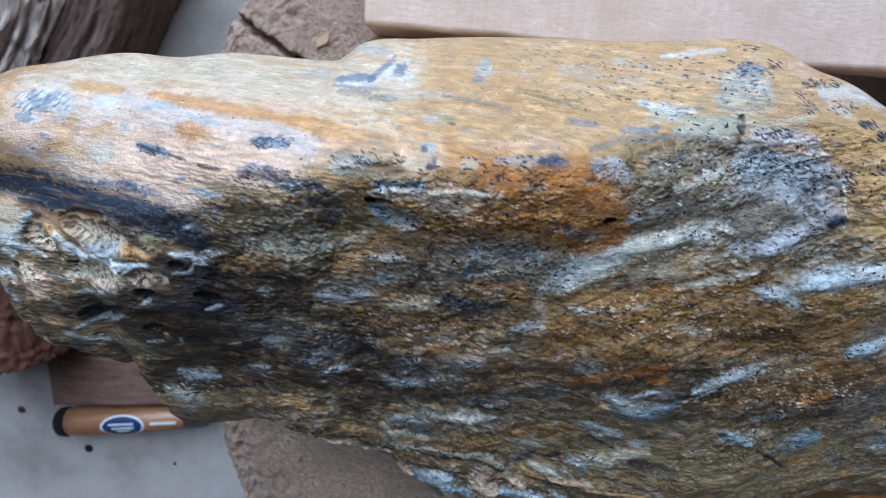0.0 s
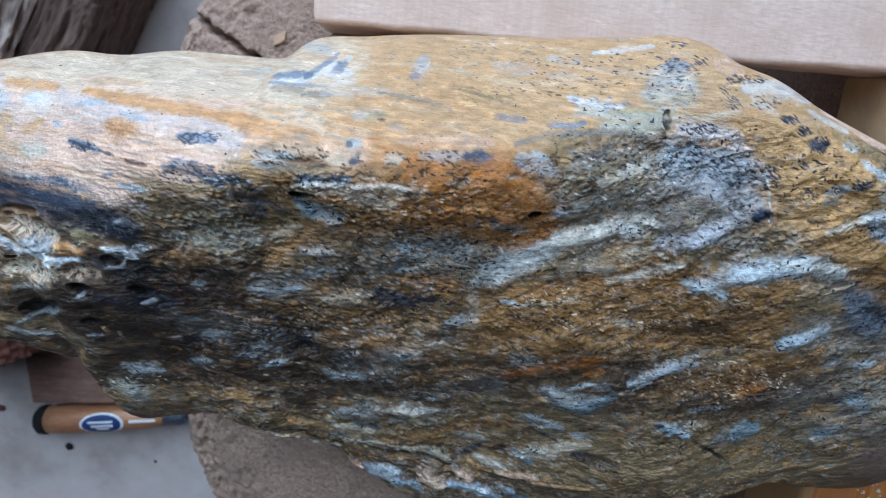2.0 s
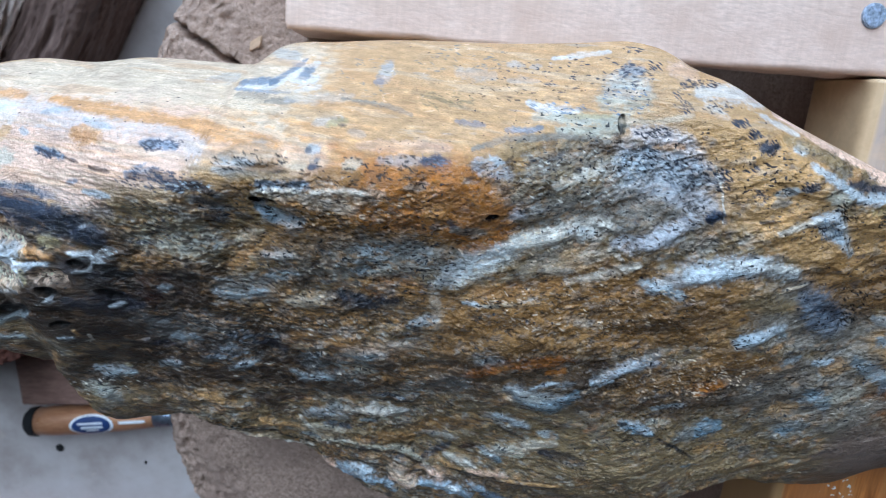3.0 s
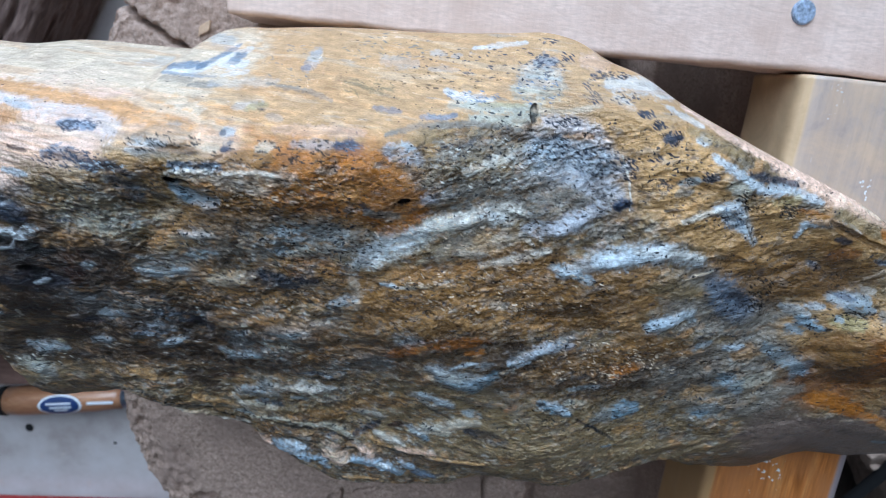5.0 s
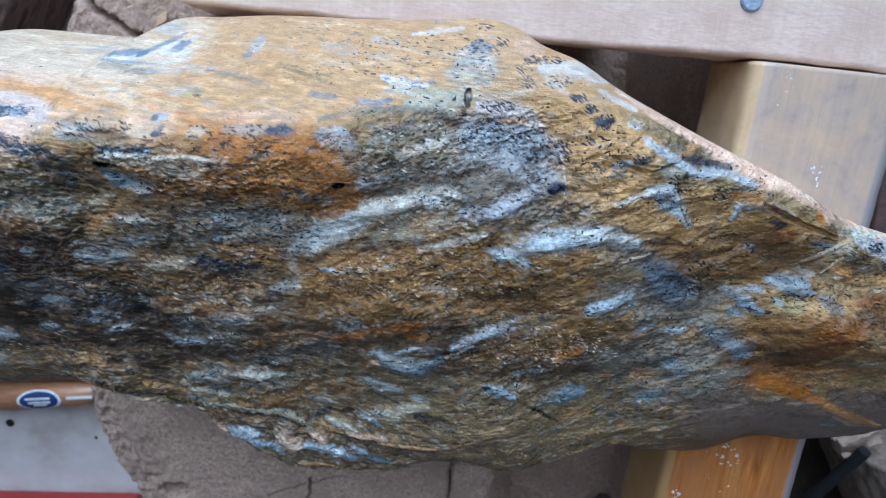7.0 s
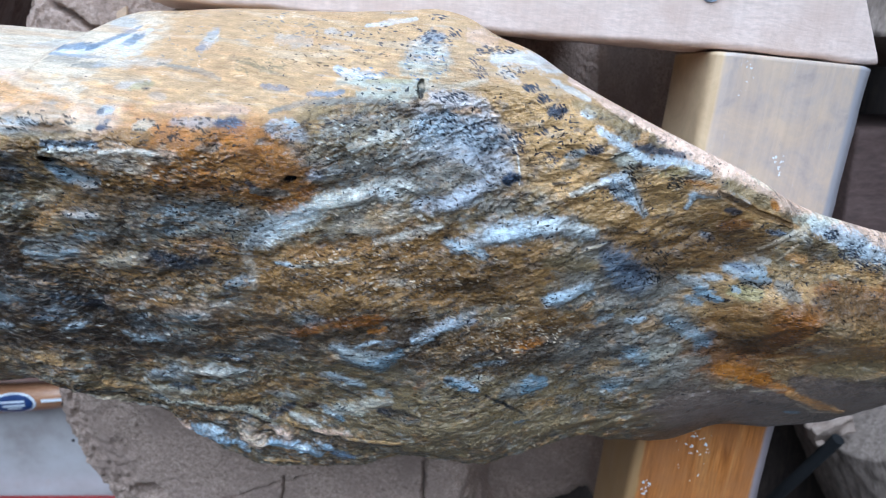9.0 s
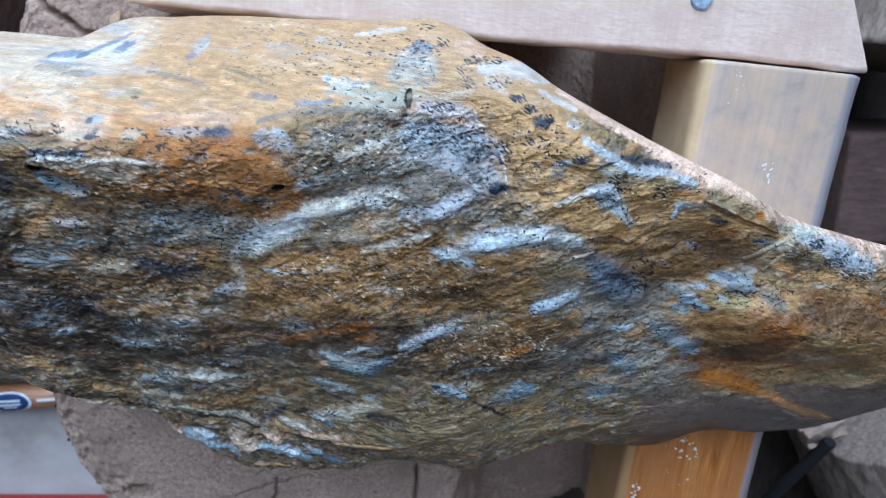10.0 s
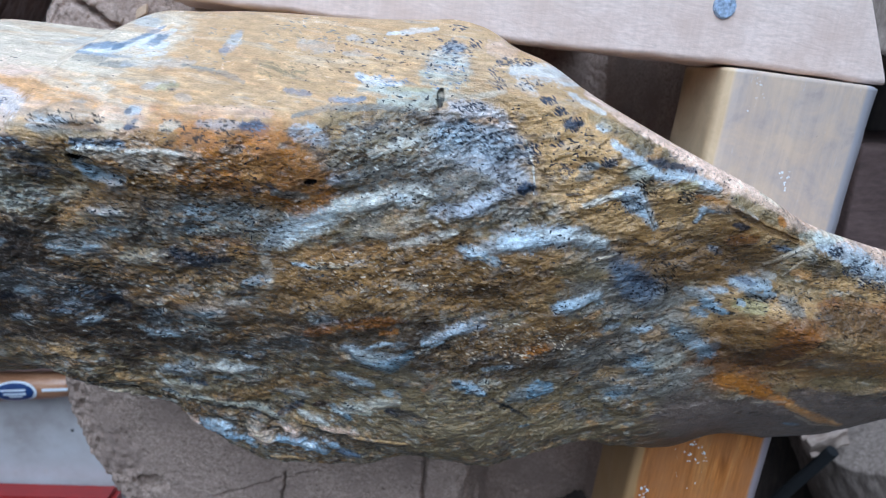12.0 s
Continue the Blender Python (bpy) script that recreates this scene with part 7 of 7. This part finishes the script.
def pebble(x, y, size, material, label):
    bm = bmesh.new()
    bmesh.ops.create_icosphere(bm, subdivisions=3, radius=size)
    for v in bm.verts:
        v.co *= 1 + 0.25 * noise.noise(v.co * 300 + Vector((x, y, 0)) * 900)
        v.co.z = v.co.z * 0.35
    ob = part("pebble", bm, material)
    ob.location = (x, y, FLOOR_Z + size * 0.28)
    return tagged(ob, label, "pebble")


pebble(-0.252, -0.249, 0.003, BLACK_RUBBER, "small dark stone crumb on the pale floor")
pebble(-0.192, -0.262, 0.0012, BLACK_RUBBER, "tiny dark stone crumb on the pale floor")
pebble(-0.295, -0.218, 0.0025, RED_BARK, "small red bark crumb on the pale floor")
pebble(-0.29, -0.168, 0.0016, RED_BARK, "small red bark crumb on the pale floor")
pebble(-0.285, -0.183, 0.0018, RED_BARK, "small red bark crumb on the pale floor")


def tray():
    """A shallow red tray."""
    bm = slab_box(-0.08, 0.08, -0.06, 0.06, 0, 0.022, 0.004)
    top = max(bm.faces, key=lambda q: q.calc_center_median().z * (q.normal.z > 0.9))
    bmesh.ops.inset_region(bm, faces=[top], thickness=0.003)
    bmesh.ops.translate(bm, verts=top.verts, vec=(0, 0, -0.018))
    ob = part("tray", bm, RED_PLASTIC)
    ob.matrix_world = pose(-0.2425, -0.3645, FLOOR_Z, 0, 0, -2)
    return tagged(ob, "shallow red plastic tray on the floor", "tray")


tray()

grey_log = trunk("grey_log", 0.34, 0.062, GREY_WOOD, 431, bark=0.005)
grey_log.matrix_world = pose(0.303, 0.004, FLOOR_Z + 0.084, 0, 0, 80)
tagged(grey_log, "weathered grey log lying on the floor", "log")

split_log = trunk("split_log", 0.3, 0.058, GREY_WOOD, 441, square=2.6, bark=0.003)
split_log.matrix_world = pose(0.352, -0.19, FLOOR_Z + 0.08, 0, 0, -62)
tagged(split_log, "weathered split log with a pale broken end", "log")

broken = bar("broken_end", 0.024, 0.011, 0.009, 0.003, SPLINTER_WOOD, 447, rows=24, rough=0.004, parent=split_log)
broken.matrix_world = pose(0.286, -0.206, 0.124, 0, 8, 18)
tagged(broken, "pale broken splinter")

block = bar("wood_block", 0.09, 0.06, 0.085, 0.004, SHADED_BLOCK_WOOD, 451, rows=40)
block.matrix_world = pose(0.284, -0.0615, FLOOR_Z + 0.107, 0, 0, 0)
tagged(block, "squared brown wood block in the shade of the timber", "wood block")


def hose():
    """A black strip, built as a short tube leaning on the split log."""
    cu = bpy.data.curves.new("hose", "CURVE")
    cu.dimensions = "3D"
    cu.bevel_depth, cu.bevel_resolution = 0.0034, 5
    sp = cu.splines.new("BEZIER")
    pts = ((0.2958, -0.2035, 0.128), (0.284, -0.2613, 0.1), (0.291, -0.3327, 0.05))
    sp.bezier_points.add(len(pts) - 1)
    for p, co in zip(sp.bezier_points, pts):
        p.co, p.handle_left_type, p.handle_right_type = co, "AUTO", "AUTO"
    cu.use_fill_caps = True
    cu.materials.append(BLACK_RUBBER)
    return tagged(new("hose", cu), "black strip leaning against the split log", "hose")


hose()

# an added dark sheet that stands in for shade on the floor
board = bar("shade_board", 0.62, 0.58, 0.006, 0.002, BACKDROP_DARK, 461, rows=60)
board.matrix_world = pose(0.322, -0.46, FLOOR_Z + 0.006, 0, 0, 90)
tagged(board, "dark board added on the floor in place of shade", "board")
